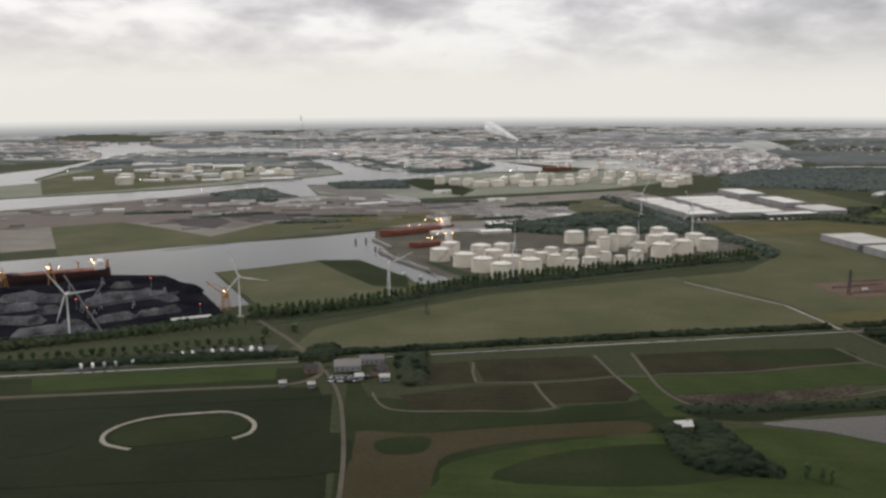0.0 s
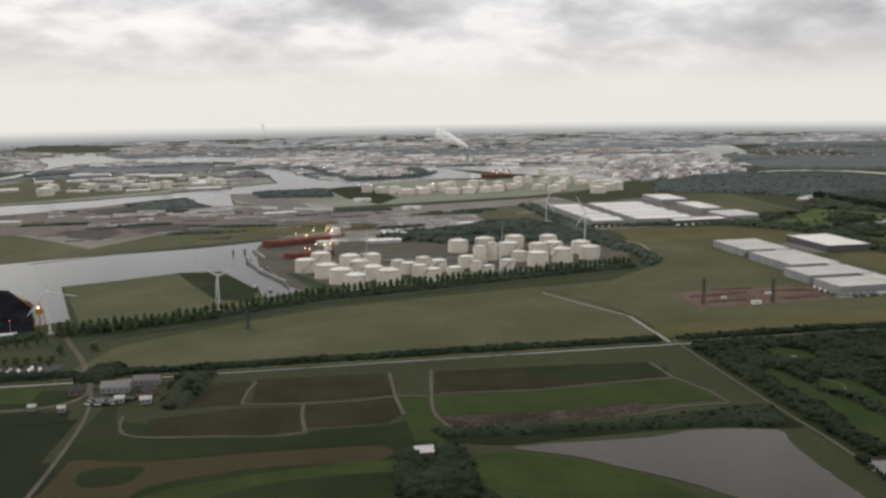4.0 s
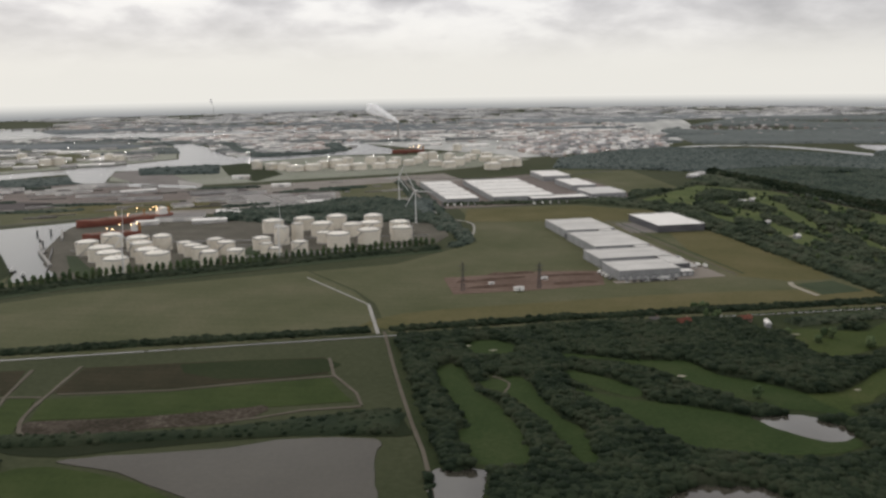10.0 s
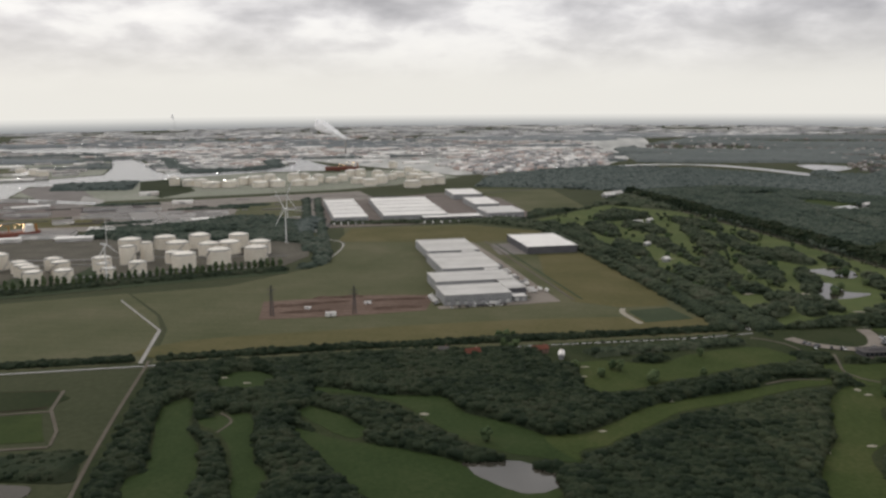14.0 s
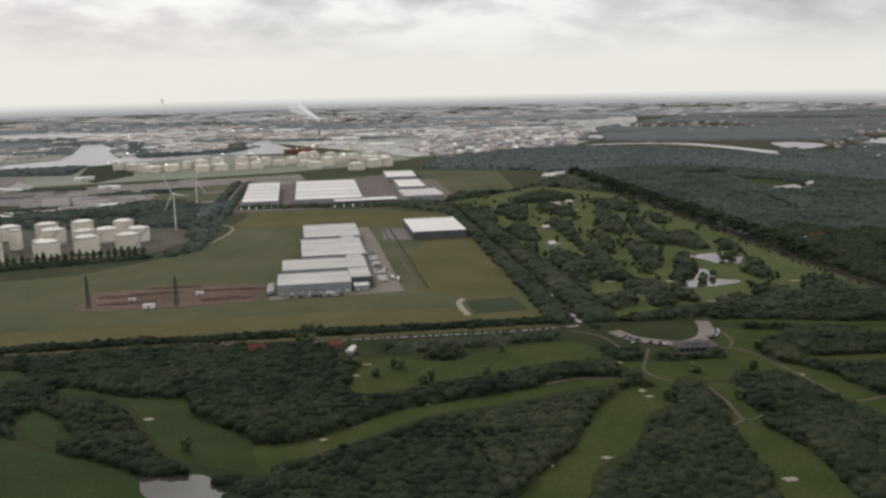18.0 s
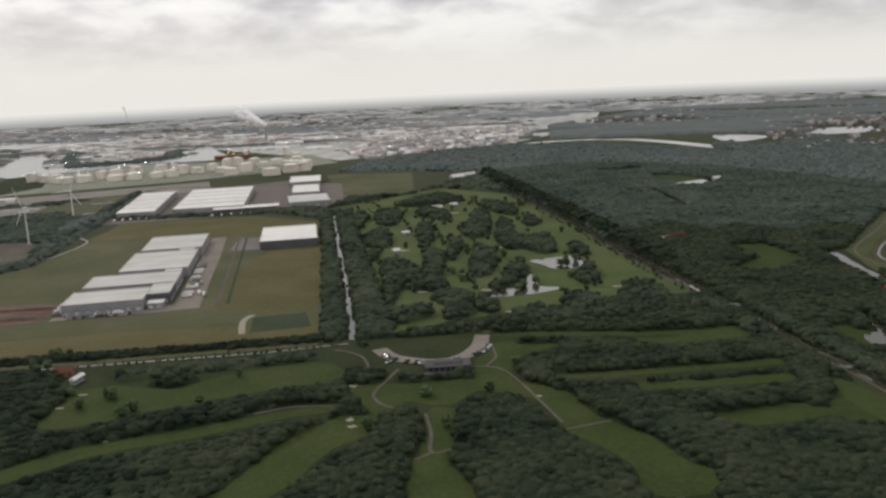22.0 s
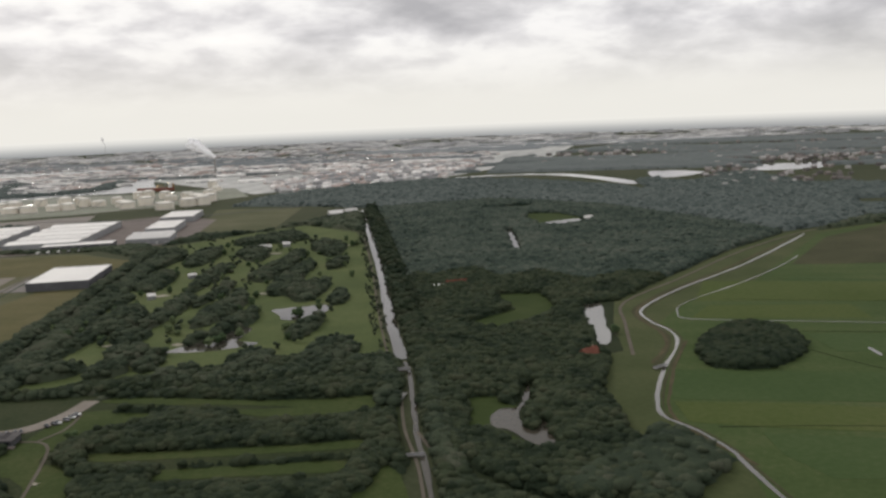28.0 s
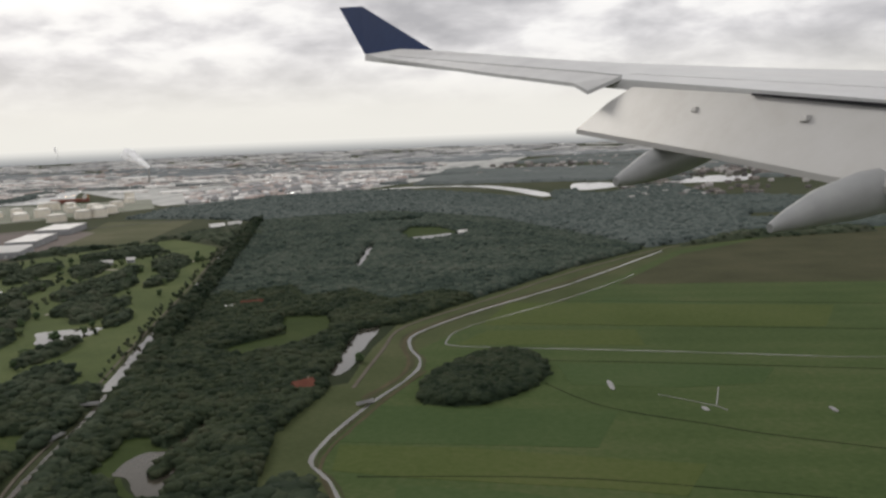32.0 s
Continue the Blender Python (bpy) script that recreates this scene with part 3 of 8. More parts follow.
for nm, poly, lab, mat, soft in (
        ("harbour_basin", BASIN, "grey harbour basin with a light ripple", M_WATER, 0), ("dock_canal", CANAL_MID, "grey dock canal through the port", M_WATER, 0),
        ("river", RIVER, "pale grey river bending round the port island", M_WATER, 3), ("river", WEST_RIVER, "pale far reach of the river", M_WATER, 3),
        ("dock", DOCK_FAR, "pale grey dock beside the far tank yard", M_WATER, 0),
        ("lake", LAKE, "brownish grey lake with a ragged reed shore", M_LAKE, 4), ("pond", POND_TRACK, "small still pond beside the track", M_POND, 4),
        ("pond", POND_SOUTH, "pale golf pond between fairways", M_POND, 4), ("pond", POND_LOW, "pond among dark trees", M_POND, 4),
        ("pond", POND_CLUB, "bright golf pond with an island of trees", M_POND, 4), ("pond", POND_CLUB2, "ragged bright golf pond", M_POND, 4),
        # woodland pond in duller lake water: tree reflections put into its colour
        ("pond", POND_WOOD, "ragged dark woodland pond with a grassy bank", M_LAKE, 4), ("pond", POND_DIKE, "pale pond between wood and dike", M_POND, 4),
        ("pond", POND_SLIT, "narrow pale pond deep in the wood", M_POND, 0), ("pond", POND_PARK, "long pale pond in a park", M_POND, 4),
        ("lake", LAKE_EAST, "long pale lake behind the woods", M_POND, 4), ("lake", LAKE_EAST2, "pale lake near the far town", M_POND, 3),
        ("lake", LAKE_FAR, "far pale lake near the town", M_POND, 3)):
    sheet(nm, poly, 0.30, mat, lab, "water", soft, 0.8 if soft else 0.0)
    WET.append(poly)
    if mat is M_POND:
        BARE += [[(x, y - 5.0) for x, y in poly], [(x, y - 10.0) for x, y in poly], [(x, y - 15.0) for x, y in poly], [(x, y - 20.0) for x, y in poly]]

for dy in (-30, -60, -90, -120):
    BARE += [[(x, y + dy) for x, y in q] for q in (LAKE_EAST, LAKE_EAST2)]

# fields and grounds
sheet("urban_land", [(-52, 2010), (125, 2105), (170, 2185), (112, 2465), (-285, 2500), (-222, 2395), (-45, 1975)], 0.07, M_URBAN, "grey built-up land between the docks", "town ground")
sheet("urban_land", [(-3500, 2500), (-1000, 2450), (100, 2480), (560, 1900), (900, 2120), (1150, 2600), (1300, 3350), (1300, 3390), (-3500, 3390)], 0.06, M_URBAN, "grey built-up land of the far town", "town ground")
sheet("dike", [(1072, 760), (1076, 830), (1086, 895), (1142, 975), (1222, 1092), (1308, 1192), (1380, 1230), (1420, 1215), (1330, 1165), (1232, 1030), (1145, 920), (1120, 850), (1112, 770), (1092, 722), (1080, 655), (1098, 595), (1100, 500), (1050, 500), (1066, 640), (1078, 730)], 0.13, M_DIKE, "grassy bank of the dike", "dike")
sheet("dike", [(1030, 440), (1046, 560), (1036, 640), (1034, 700), (1050, 750), (1080, 765), (1094, 724), (1080, 655), (1098, 595), (1108, 440)], 0.125, M_DIKE, "broad green foot of the dike", "dike")
sheet("dike", [(1100, 800), (1112, 830), (1140, 930), (1320, 1180), (1420, 1240), (1520, 1290), (1400, 1050), (1250, 1000), (1134, 870), (1118, 800)], 0.11, M_DIKE, "grassy strip behind the dike", "dike")
TERMINAL = [(-62, 1072), (-36, 956), (-6, 882), (26, 830), (75, 815), (130, 845), (224, 888), (299, 918), (352, 945), (372, 1004), (360, 1100), (300, 1130), (150, 1120), (0, 1150), (-65, 1140)]
sheet("terminal_yard", TERMINAL, 0.22, M_GRIT, "grey gravelled ground of the tank terminal", "yard")
for q in ([(116, 902), (126, 913), (145, 846), (129, 835)], [(169, 959), (176, 964), (196, 880), (176, 859), (167, 895)], [(-3, 927), (7, 926), (70, 819), (61, 807), (27, 861)]):
    sheet("terminal_lawn", q, 0.27, M_VERGE, "dull green grass between the tank groups", "grass", 0, 0.8)
PORT = [(-1300, 960), (-657, 1350), (-354, 1640), (-235, 1520), (-11, 1440), (100, 1500), (380, 1620), (420, 1480), (330, 1440), (352, 1200), (300, 1170), (60, 1190), (-136, 1160), (-457, 1010), (-900, 780)]
sheet("port_ground", PORT, 0.10, M_HARD, "grey brown port land with storage yards", "port ground")
ISLAND = [(-1300, 1250), (-728, 1540), (-479, 1690), (-296, 1860), (-190, 2000), (-245, 2200), (-340, 2480), (-451, 2640), (-800, 2790), (-860, 2300), (-815, 1860), (-1200, 1520)]
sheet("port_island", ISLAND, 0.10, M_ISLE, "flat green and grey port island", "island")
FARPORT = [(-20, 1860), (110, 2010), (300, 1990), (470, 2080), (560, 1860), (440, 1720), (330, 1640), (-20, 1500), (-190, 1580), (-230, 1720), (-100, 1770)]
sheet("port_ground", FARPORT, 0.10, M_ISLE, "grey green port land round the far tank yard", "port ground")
# patches of the port land
for q, mt, lab in (
        ([(-302, 1400), (-187, 1534), (-12, 1407), (15, 1332), (-67, 1295), (-228, 1327), (-330, 1290)], M_DRIVE, "brown grey open storage ground"),
        ([(-720, 1080), (-330, 1290), (-302, 1400), (-420, 1480), (-700, 1260)], M_DRIVE, "brown open storage ground by the quay"),
        ([(-280, 1463), (-203, 1534), (-148, 1545), (-179, 1479), (-260, 1425)], M_CONCRETE, "pale concrete quay strip"),
        ([(-234, 1692), (-187, 1821), (-11, 1492), (-41, 1406)], M_YARD, "grey quay yard"),
        ([(-77, 1587), (-16, 1515), (-3, 1457), (-34, 1456)], M_CONCRETE, "pale concrete yard"),
        ([(-67, 1862), (11, 1865), (94, 1647), (65, 1542), (1, 1643)], M_DULL, "dull green waste ground by the dock"),
        ([(208, 1454), (306, 1501), (325, 1300), (307, 1269), (234, 1284)], M_GRASS, "green field beside the port road"),
        ([(90, 1389), (207, 1392), (216, 1283), (108, 1282)], M_DRIVE, "brown grey yard behind the terminal"),
        ([(-120, 1290), (60, 1300), (80, 1230), (-140, 1200)], M_DRY, "strip of rough grass behind the ships")):
    sheet("port_patch", q, 0.18, mt, lab, "port ground", 0, 2.0)
sheet("port_patch", [(-594, 1384), (-435, 1544), (-244, 1644), (-195, 1500), (-47, 1507), (-51, 1370), (-110, 1296), (-209, 1254), (-261, 1172), (-329, 1224), (-361, 1230), (-529, 1239)], 0.15, M_DRIVE, "purplish brown open storage yard", "port ground", 0, 2.0)
sheet("ore_yard", [(-460, 1451), (-446, 1510), (-272, 1238), (-282, 1171), (-335, 1203)], 0.20, M_ORE, "dark purplish ore storage ground", "port ground", 0, 2.0)
sheet("ore_yard", [(-425, 1500), (-360, 1580), (-285, 1480), (-150, 1262), (-181, 1249), (-262, 1250)], 0.20, M_ORE, "dark stockyard with long ore rows", "port ground", 0, 2.0)
sheet("ore_yard", [(-60, 1420), (60, 1452), (90, 1400), (20, 1365), (-50, 1370)], 0.20, M_ORE, "dark gravelled storage yard", "port ground", 0, 2.0)
sheet("island_field", [(-805, 2017), (-742, 2435), (-505, 2226), (-363, 2053), (-409, 1827), (-583, 1657), (-686, 1589), (-816, 1880)], 0.15, M_GRASS, "green grass on the port island", "grass", 0, 3.0)
sheet("grass_bank", [(-526, 1232), (-436, 1246), (-341, 1169), (-271, 1104), (-207, 1243), (7, 1329), (9, 1239), (-67, 1161), (-194, 1083), (-254, 1041), (-409, 973)], 0.16, M_GRASS, "strip of dull grass along the basin", "grass")
sheet("polder", [(-211, 875), (-161, 903), (-112, 937), (-64, 905), (-20, 846), (-8, 808), (18, 800), (-32, 763), (-91, 713), (-140, 728)], 0.36, M_GRASS, "dull green grass field beside the water", "grass")
sheet("scrub_patch", [(-118, 938), (-71, 939), (-18, 844), (-15, 795), (-50, 807), (-86, 875)], 0.40, M_DULL, "brown scrubby corner of the grass field", "scrub", 0, 1.0)
COALYARD = [(-700, 690), (-411, 843), (-325, 866), (-258, 860), (-205, 788), (-165, 705), (-195, 671), (-241, 640), (-310, 622), (-600, 560)]
sheet("coal_yard", COALYARD, 0.36, M_COAL, "black coal storage yard", "yard")
sheet("pasture", [(-85, 655), (-18, 713), (57, 767), (139, 800), (243, 838), (290, 760), (305, 718), (314, 642), (155, 612), (14, 592), (-100, 576)], 0.14, M_GRASS, "large dull green pasture", "field")
sheet("pasture", [(246, 836), (320, 862), (392, 950), (402, 1082), (390, 1200), (545, 1215), (640, 1140), (668, 1010), (690, 840), (700, 720), (694, 690), (560, 672), (322, 642), (309, 720), (292, 762)], 0.14, M_GRASS, "large olive green pasture round the warehouses", "field")
sheet("hay_field", [(392, 1090), (400, 1190), (545, 1205), (640, 1145), (630, 1105), (540, 1075), (480, 1085)], 0.20, M_DRY, "dry yellow grass strip", "field")
sheet("pasture", [(660, 1000), (606, 1000), (598, 900), (606, 790), (640, 768), (678, 772), (684, 840)], 0.19, M_DRY, "dry brown green pasture behind the loading yard", "field")
sheet("pasture", [(320, 652), (330, 690), (440, 715), (560, 735), (690, 735), (696, 695), (560, 680)], 0.19, M_DRY, "pale strip of grass along the canal", "field", 3)
ROW = [(-140, 690), (-107, 698), (-30, 745), (49, 806), (130, 838), (224, 881), (299, 912), (359, 936)]
sheet("row_verge", [(x - 5, y + 8) for x, y in ROW] + [(x + 6, y - 20) for x, y in reversed(ROW)], 0.18, M_VERGE, "dark green bank below the tree row", "grass")
strip("ditch", [(x + 7, y - 21) for x, y in ROW[:6]], 0.55, 0.30, M_POND, "thin ditch below the tree row", "ditch", 3, 0.2)
sheet("building_site", [(363, 800), (444, 820), (497, 818), (490, 768), (430, 752), (369, 745)], 0.24, M_EARTH, "bare reddish building ground", "earth", 0, 1.5)
sheet("pasture", [(568, 1641), (709, 1620), (725, 1345), (632, 1335), (600, 1480)], 0.16, M_GRASS, "far green field behind the depot", "field")
sheet("fenced_plot", [(642, 757), (675, 766), (684, 731), (647, 722)], 0.24, M_VERGE, "dark green plot with a sandy edge", "field")
sheet("meadow", [(1134, 881), (1200, 945), (1330, 1170), (1500, 1300), (2300, 1250), (2300, 300), (1080, 300), (1094, 595), (1073, 661), (1088, 723), (1110, 773), (1104, 824)], 0.14, M_MEADOW, "bright green meadows in long strips", "field")
sheet("meadow", [(1250, 1010), (1330, 1150), (1500, 1290), (2200, 1250), (2200, 1020), (1500, 985)], 0.2, M_FALLOW, "dull brown rough meadow at the back", "field")
sheet("meadow_strip", [(1090, 723), (1149, 715), (1204, 707), (1189, 662), (1137, 669), (1082, 676)], 0.23, M_MEADOW3, "strip of mown meadow", "field", 0, 0.4)
sheet("meadow_strip", [(1082, 672), (1136, 666), (1201, 649), (1228, 643), (1214, 615), (1189, 622), (1112, 637), (1083, 645)], 0.23, M_MEADOW2, "strip of mown meadow", "field", 0, 0.4)
sheet("meadow_strip", [(1234, 958), (1294, 936), (1323, 928), (1303, 883), (1247, 885), (1179, 895)], 0.23, M_MEADOW3, "strip of mown meadow", "field", 0, 0.4)
sheet("meadow_strip", [(1127, 834), (1146, 868), (1238, 859), (1237, 820)], 0.23, M_MEADOW2, "strip of mown meadow", "field", 0, 0.4)
sheet("meadow_strip", [(1183, 786), (1257, 778), (1294, 769), (1280, 743), (1240, 739), (1187, 748)], 0.23, M_MEADOW3, "strip of mown meadow", "field", 0, 0.4)
sheet("meadow_strip", [(1110, 630), (1155, 621), (1183, 609), (1170, 580), (1122, 582), (1111, 606)], 0.23, M_MEADOW3, "strip of mown meadow", "field", 0, 0.4)
for pts in ([(1174, 752), (1191, 723), (1206, 707), (1239, 687), (1271, 668), (1400, 610)], [(1136, 801), (1226, 786), (1315, 768), (1500, 730)], [(1161, 886), (1351, 849), (1500, 820)], [(1196, 954), (1381, 919), (1500, 895)], [(1094, 638), (1184, 631), (1300, 600)]):
    strip("ditch", pts, 0.6, 0.27, M_DARKFIELD, "thin dark meadow ditch", "ditch", 4, 0.2)
strip("ditch", [(1226, 729), (1247, 712), (1252, 704)], 0.6, 0.29, M_POND, "short bright ditch in the meadow", "ditch", 3, 0.2)
strip("ditch", [(1257, 738), (1249, 711)], 0.5, 0.30, M_POND, "short bright side ditch in the meadow", "ditch", 0)
for x, y, w, d in ((1206, 746, 2.2, 12), (1243, 707, 2.4, 4), (1298, 702, 2.0, 5)):
    sheet("puddle", [(x - w / 2, y - d / 2), (x + w / 2, y - d / 2 - 1), (x + w / 2, y + d / 2), (x - w / 2, y + d / 2 + 1)], 0.3, M_POND, "small bright pool in the meadow", "water", 3)
sheet("meadow_strip", [(1141, 884), (1163, 952), (1380, 912), (1352, 853)], 0.22, M_MEADOW2, "paler strip of mown meadow", "field", 0, 0.4)
strip("reed_strip", [(1083, 735), (1098, 770), (1101, 800), (1095, 832), (1098, 866), (1124, 908), (1200, 1010), (1290, 1140)], 2.4, 0.25, M_REED, "strip of brown reeds along the ditch", "reeds", 4, 0.6)
strip("reed_strip", [(1098, 596), (1080, 640), (1078, 664), (1085, 694), (1096, 735), (1112, 780)], 1.6, 0.26, M_REED, "strip of brown reeds along the ditch", "reeds", 4, 0.4)
sheet("field", [(-420, 480), (-252, 504), (-82, 524), (-62, 560), (-300, 535), (-420, 520)], 0.14, M_DULL, "green strip field between ditch and road", "field")
sheet("field", [(-420, 470), (-56, 505), (-40, 300), (-420, 300)], 0.12, M_DARKFIELD, "dark green field with a riding ring", "field")
sheet("field", [(-50, 560), (-40, 300), (110, 300), (140, 440), (148, 481), (72, 474), (-34, 500)], 0.12, M_DULL, "dull green field beside the lane", "field")
sheet("hay_field", [(-37, 430), (-34, 446), (0, 442), (59, 452), (116, 456), (114, 438), (58, 432), (13, 415), (3, 390), (-4, 330), (-36, 330)], 0.18, M_HAY, "straw brown uneven field", "field", 4)
sheet("pasture", [(6, 385), (13, 405), (57, 425), (117, 439), (150, 434), (180, 445), (245, 410), (260, 330), (10, 330)], 0.20, M_STRIP, "green field sloping to the lake", "field", 3)
sheet("pasture", [(30, 385), (60, 412), (112, 424), (150, 418), (150, 385), (90, 375)], 0.24, M_DULL, "darker part of the green field", "field", 3)
sheet("brown_plot", [(36, 527), (31, 570), (70, 575), (112, 579), (119, 537), (66, 527)], 0.20, M_PLOT, "brown fallow plot between pale tracks", "field", 0, 0.6)
sheet("brown_plot", [(-8, 535), (-3, 563), (28, 568), (31, 525), (-2, 520)], 0.20, M_PLOT, "brown fallow plot beside the farmyard", "field", 0, 0.6)
sheet("brown_plot", [(68, 519), (119, 529), (125, 504), (117, 490), (74, 485)], 0.20, M_PLOT, "dark brown plot with earth heaps", "field", 0, 0.6)
sheet("brown_plot", [(-17, 502), (30, 517), (65, 519), (72, 481), (-3, 471)], 0.20, M_PLOT, "brown green plot", "field", 0, 0.6)
sheet("brown_plot", [(145, 581), (214, 588), (286, 592), (291, 562), (207, 543), (144, 539)], 0.20, M_PLOT, "brown plot along the canal", "field", 0, 0.6)
sheet("green_plot", [(200, 585), (285, 590), (290, 566), (230, 556)], 0.24, M_DULL, "dull green end of the brown plot", "field", 2, 0.6)
sheet("green_plot", [(124, 531), (138, 531), (144, 500), (150, 462), (132, 462), (126, 499)], 0.20, M_STRIP, "bright green narrow plot", "field", 0, 0.6)
sheet("green_plot", [(143, 530), (207, 537), (292, 555), (300, 535), (308, 517), (252, 510), (211, 503), (148, 500)], 0.20, M_STRIP, "green plot with earth banks", "field", 0, 0.6)
sheet("earth_bank", [(148, 498), (193, 500), (249, 510), (261, 515), (265, 507), (250, 492), (212, 486), (177, 478), (154, 481)], 0.20, M_EARTHBANK, "low brown earth banks with pale rubble", "field", 2, 0.6)
sheet("green_plot", [(1, 463), (74, 473), (79, 480), (118, 486), (127, 492), (132, 465), (99, 458), (48, 452), (9, 446)], 0.20, M_DULL, "green strip below the tracks", "field", 0, 0.6)
sheet("dark_strip", [(-243, 404), (-209, 413), (-164, 421), (-105, 432), (-47, 444), (-43, 394), (-124, 386), (-194, 380), (-229, 378)], 0.24, M_DARKFIELD, "very dark strip of rough grass", "field", 3, 0.6)
sheet("dark_strip", [(-249, 453), (-225, 456), (-187, 454), (-182, 427), (-210, 413), (-227, 408)], 0.24, M_DARKFIELD, "dark patch in the field", "field", 3, 0.6)
sheet("dark_strip", [(-420, 478), (-250, 499), (-161, 511), (-66, 518), (-61, 499), (-153, 488), (-240, 480), (-420, 458)], 0.25, M_DARKFIELD, "dark ditch and rough grass beside the road", "field", 0, 0.6)
sheet("green_strip", [(-249, 539), (-174, 556), (-98, 564), (-95, 533), (-165, 525), (-237, 511)], 0.24, M_STRIP, "bright green strip beside the road", "field", 0, 0.5)
sheet("scrub_patch", [(-27, 430), (-15, 437), (2, 436), (-2, 417), (-21, 415)], 0.26, M_DULL, "dark scrub patch in the dry field", "scrub", 3)
sheet("reed_bank", [(150, 478), (235, 480), (320, 502), (338, 480), (334, 470), (285, 474), (212, 462), (180, 455), (150, 462)], 0.24, M_DARKFIELD, "dark reed bank of the lake", "reeds", 3)

# golf courses
WOODLAND = [(352, 330), (346, 433), (336, 500), (328, 560), (322, 630), (445, 650), (560, 662), (712, 690), (870, 760), (944, 760), (962, 583), (985, 330)]
sheet("golf_course", WOODLAND, 0.10, M_ROUGH, "dark rough ground of the golf course", "golf course")
NORTHGOLF = [(638, 1250), (757, 1400), (839, 1310), (890, 1071), (914, 890), (938, 770), (868, 752), (771, 712), (720, 700), (690, 878)]
sheet("golf_course", NORTHGOLF, 0.12, M_GOLF, "green golf course with many tree clumps", "golf course")
def fairway(*q):
    q = list(q)
    # western fairways get the darkened turf copy
    sheet("fairway", q, 0.20, M_FAIRWAY if sum(p[0] for p in q) / len(q) > 540 else M_DARKENED_TURF, "mown green fairway between dark trees", "fairway", 4, 0.5)
    BARE.extend([[(x, y - d) for x, y in q] for d in (0, 5, 10)])
    ROUTES.append((q + q[:1], 1.8))


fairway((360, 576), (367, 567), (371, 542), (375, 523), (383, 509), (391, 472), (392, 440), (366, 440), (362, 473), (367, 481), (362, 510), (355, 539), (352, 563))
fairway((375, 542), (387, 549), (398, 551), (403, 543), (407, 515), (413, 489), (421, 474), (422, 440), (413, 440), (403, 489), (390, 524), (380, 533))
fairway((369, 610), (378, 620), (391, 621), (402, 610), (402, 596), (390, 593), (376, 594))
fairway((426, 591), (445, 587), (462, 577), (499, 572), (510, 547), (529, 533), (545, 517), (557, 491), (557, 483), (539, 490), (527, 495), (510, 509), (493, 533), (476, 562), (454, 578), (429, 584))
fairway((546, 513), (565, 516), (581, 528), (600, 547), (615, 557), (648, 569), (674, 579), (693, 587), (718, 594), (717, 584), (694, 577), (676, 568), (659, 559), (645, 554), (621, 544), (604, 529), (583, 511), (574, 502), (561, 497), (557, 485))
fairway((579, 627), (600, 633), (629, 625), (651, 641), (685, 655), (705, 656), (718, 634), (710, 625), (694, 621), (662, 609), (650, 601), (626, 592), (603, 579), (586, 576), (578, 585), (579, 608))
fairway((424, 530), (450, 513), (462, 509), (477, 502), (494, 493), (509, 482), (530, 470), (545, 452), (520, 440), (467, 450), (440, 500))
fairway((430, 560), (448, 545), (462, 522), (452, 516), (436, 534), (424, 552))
fairway((723, 579), (739, 575), (737, 555), (723, 542), (709, 507), (690, 486), (683, 461), (678, 430), (648, 430), (657, 462), (667, 482), (684, 508), (701, 553), (716, 572))
fairway((720, 620), (728, 596), (739, 575), (749, 592), (763, 587), (774, 588), (784, 602), (801, 600), (797, 618), (781, 622), (755, 618), (737, 619))
fairway((762, 582), (774, 581), (772, 565), (772, 540), (771, 523), (779, 505), (781, 468), (779, 430), (752, 430), (755, 484), (755, 506), (758, 537), (763, 558))
fairway((795, 679), (835, 672), (810, 654), (802, 618), (817, 609), (828, 595), (836, 566), (849, 549), (856, 539), (862, 519), (871, 507), (863, 490), (841, 491), (842, 511), (835, 530), (826, 542), (819, 555), (818, 570), (809, 590), (789, 611), (782, 631))
fairway((800, 692), (874, 683), (911, 678), (946, 688), (951, 696), (915, 690), (879, 690), (810, 700))
fairway((822, 623), (868, 625), (915, 629), (940, 633), (940, 624), (866, 617), (826, 615))
fairway((869, 676), (902, 678), (932, 687), (948, 687), (946, 676), (919, 668), (887, 666))
fairway((860, 604), (899, 607), (936, 610), (936, 600), (899, 597), (860, 595))
fairway((880, 560), (925, 572), (940, 560), (900, 548))
fairway((948, 575), (953, 605), (961, 590), (966, 555), (960, 520))
GRASS_GAPS = [[(939, 575), (947, 581), (958, 585), (965, 569), (976, 561), (964, 540), (934, 542)], [(992, 545), (1018, 560), (1048, 574), (1028, 530), (987, 533)], [(986, 672), (999, 682), (1009, 670), (1004, 667), (998, 655), (999, 644), (1012, 625), (1019, 626), (1020, 618), (1013, 613), (999, 632), (989, 647)], [(976, 832), (994, 855), (1011, 876), (1000, 928), (1034, 927), (1046, 873), (1025, 840), (1001, 816)], [(984, 686), (999, 688), (1001, 670), (995, 657), (996, 640), (985, 640)],
              [(1042, 1372), (1050, 1440), (1090, 1430), (1118, 1372), (1090, 1318), (1058, 1318)], [(990, 1520), (1060, 1540), (1060, 1500), (990, 1490)],
              [(1000, 900), (1040, 905), (1036, 925), (1012, 930)]]
for q in GRASS_GAPS:
    sheet("clearing", q, 0.16, M_STRIP, "grassy clearing in the wood", "grass", 4, 0.5)
    BARE.append(q)
BARE.append([(566, 622), (560, 672), (712, 700), (735, 655), (720, 640), (690, 655), (640, 636)])

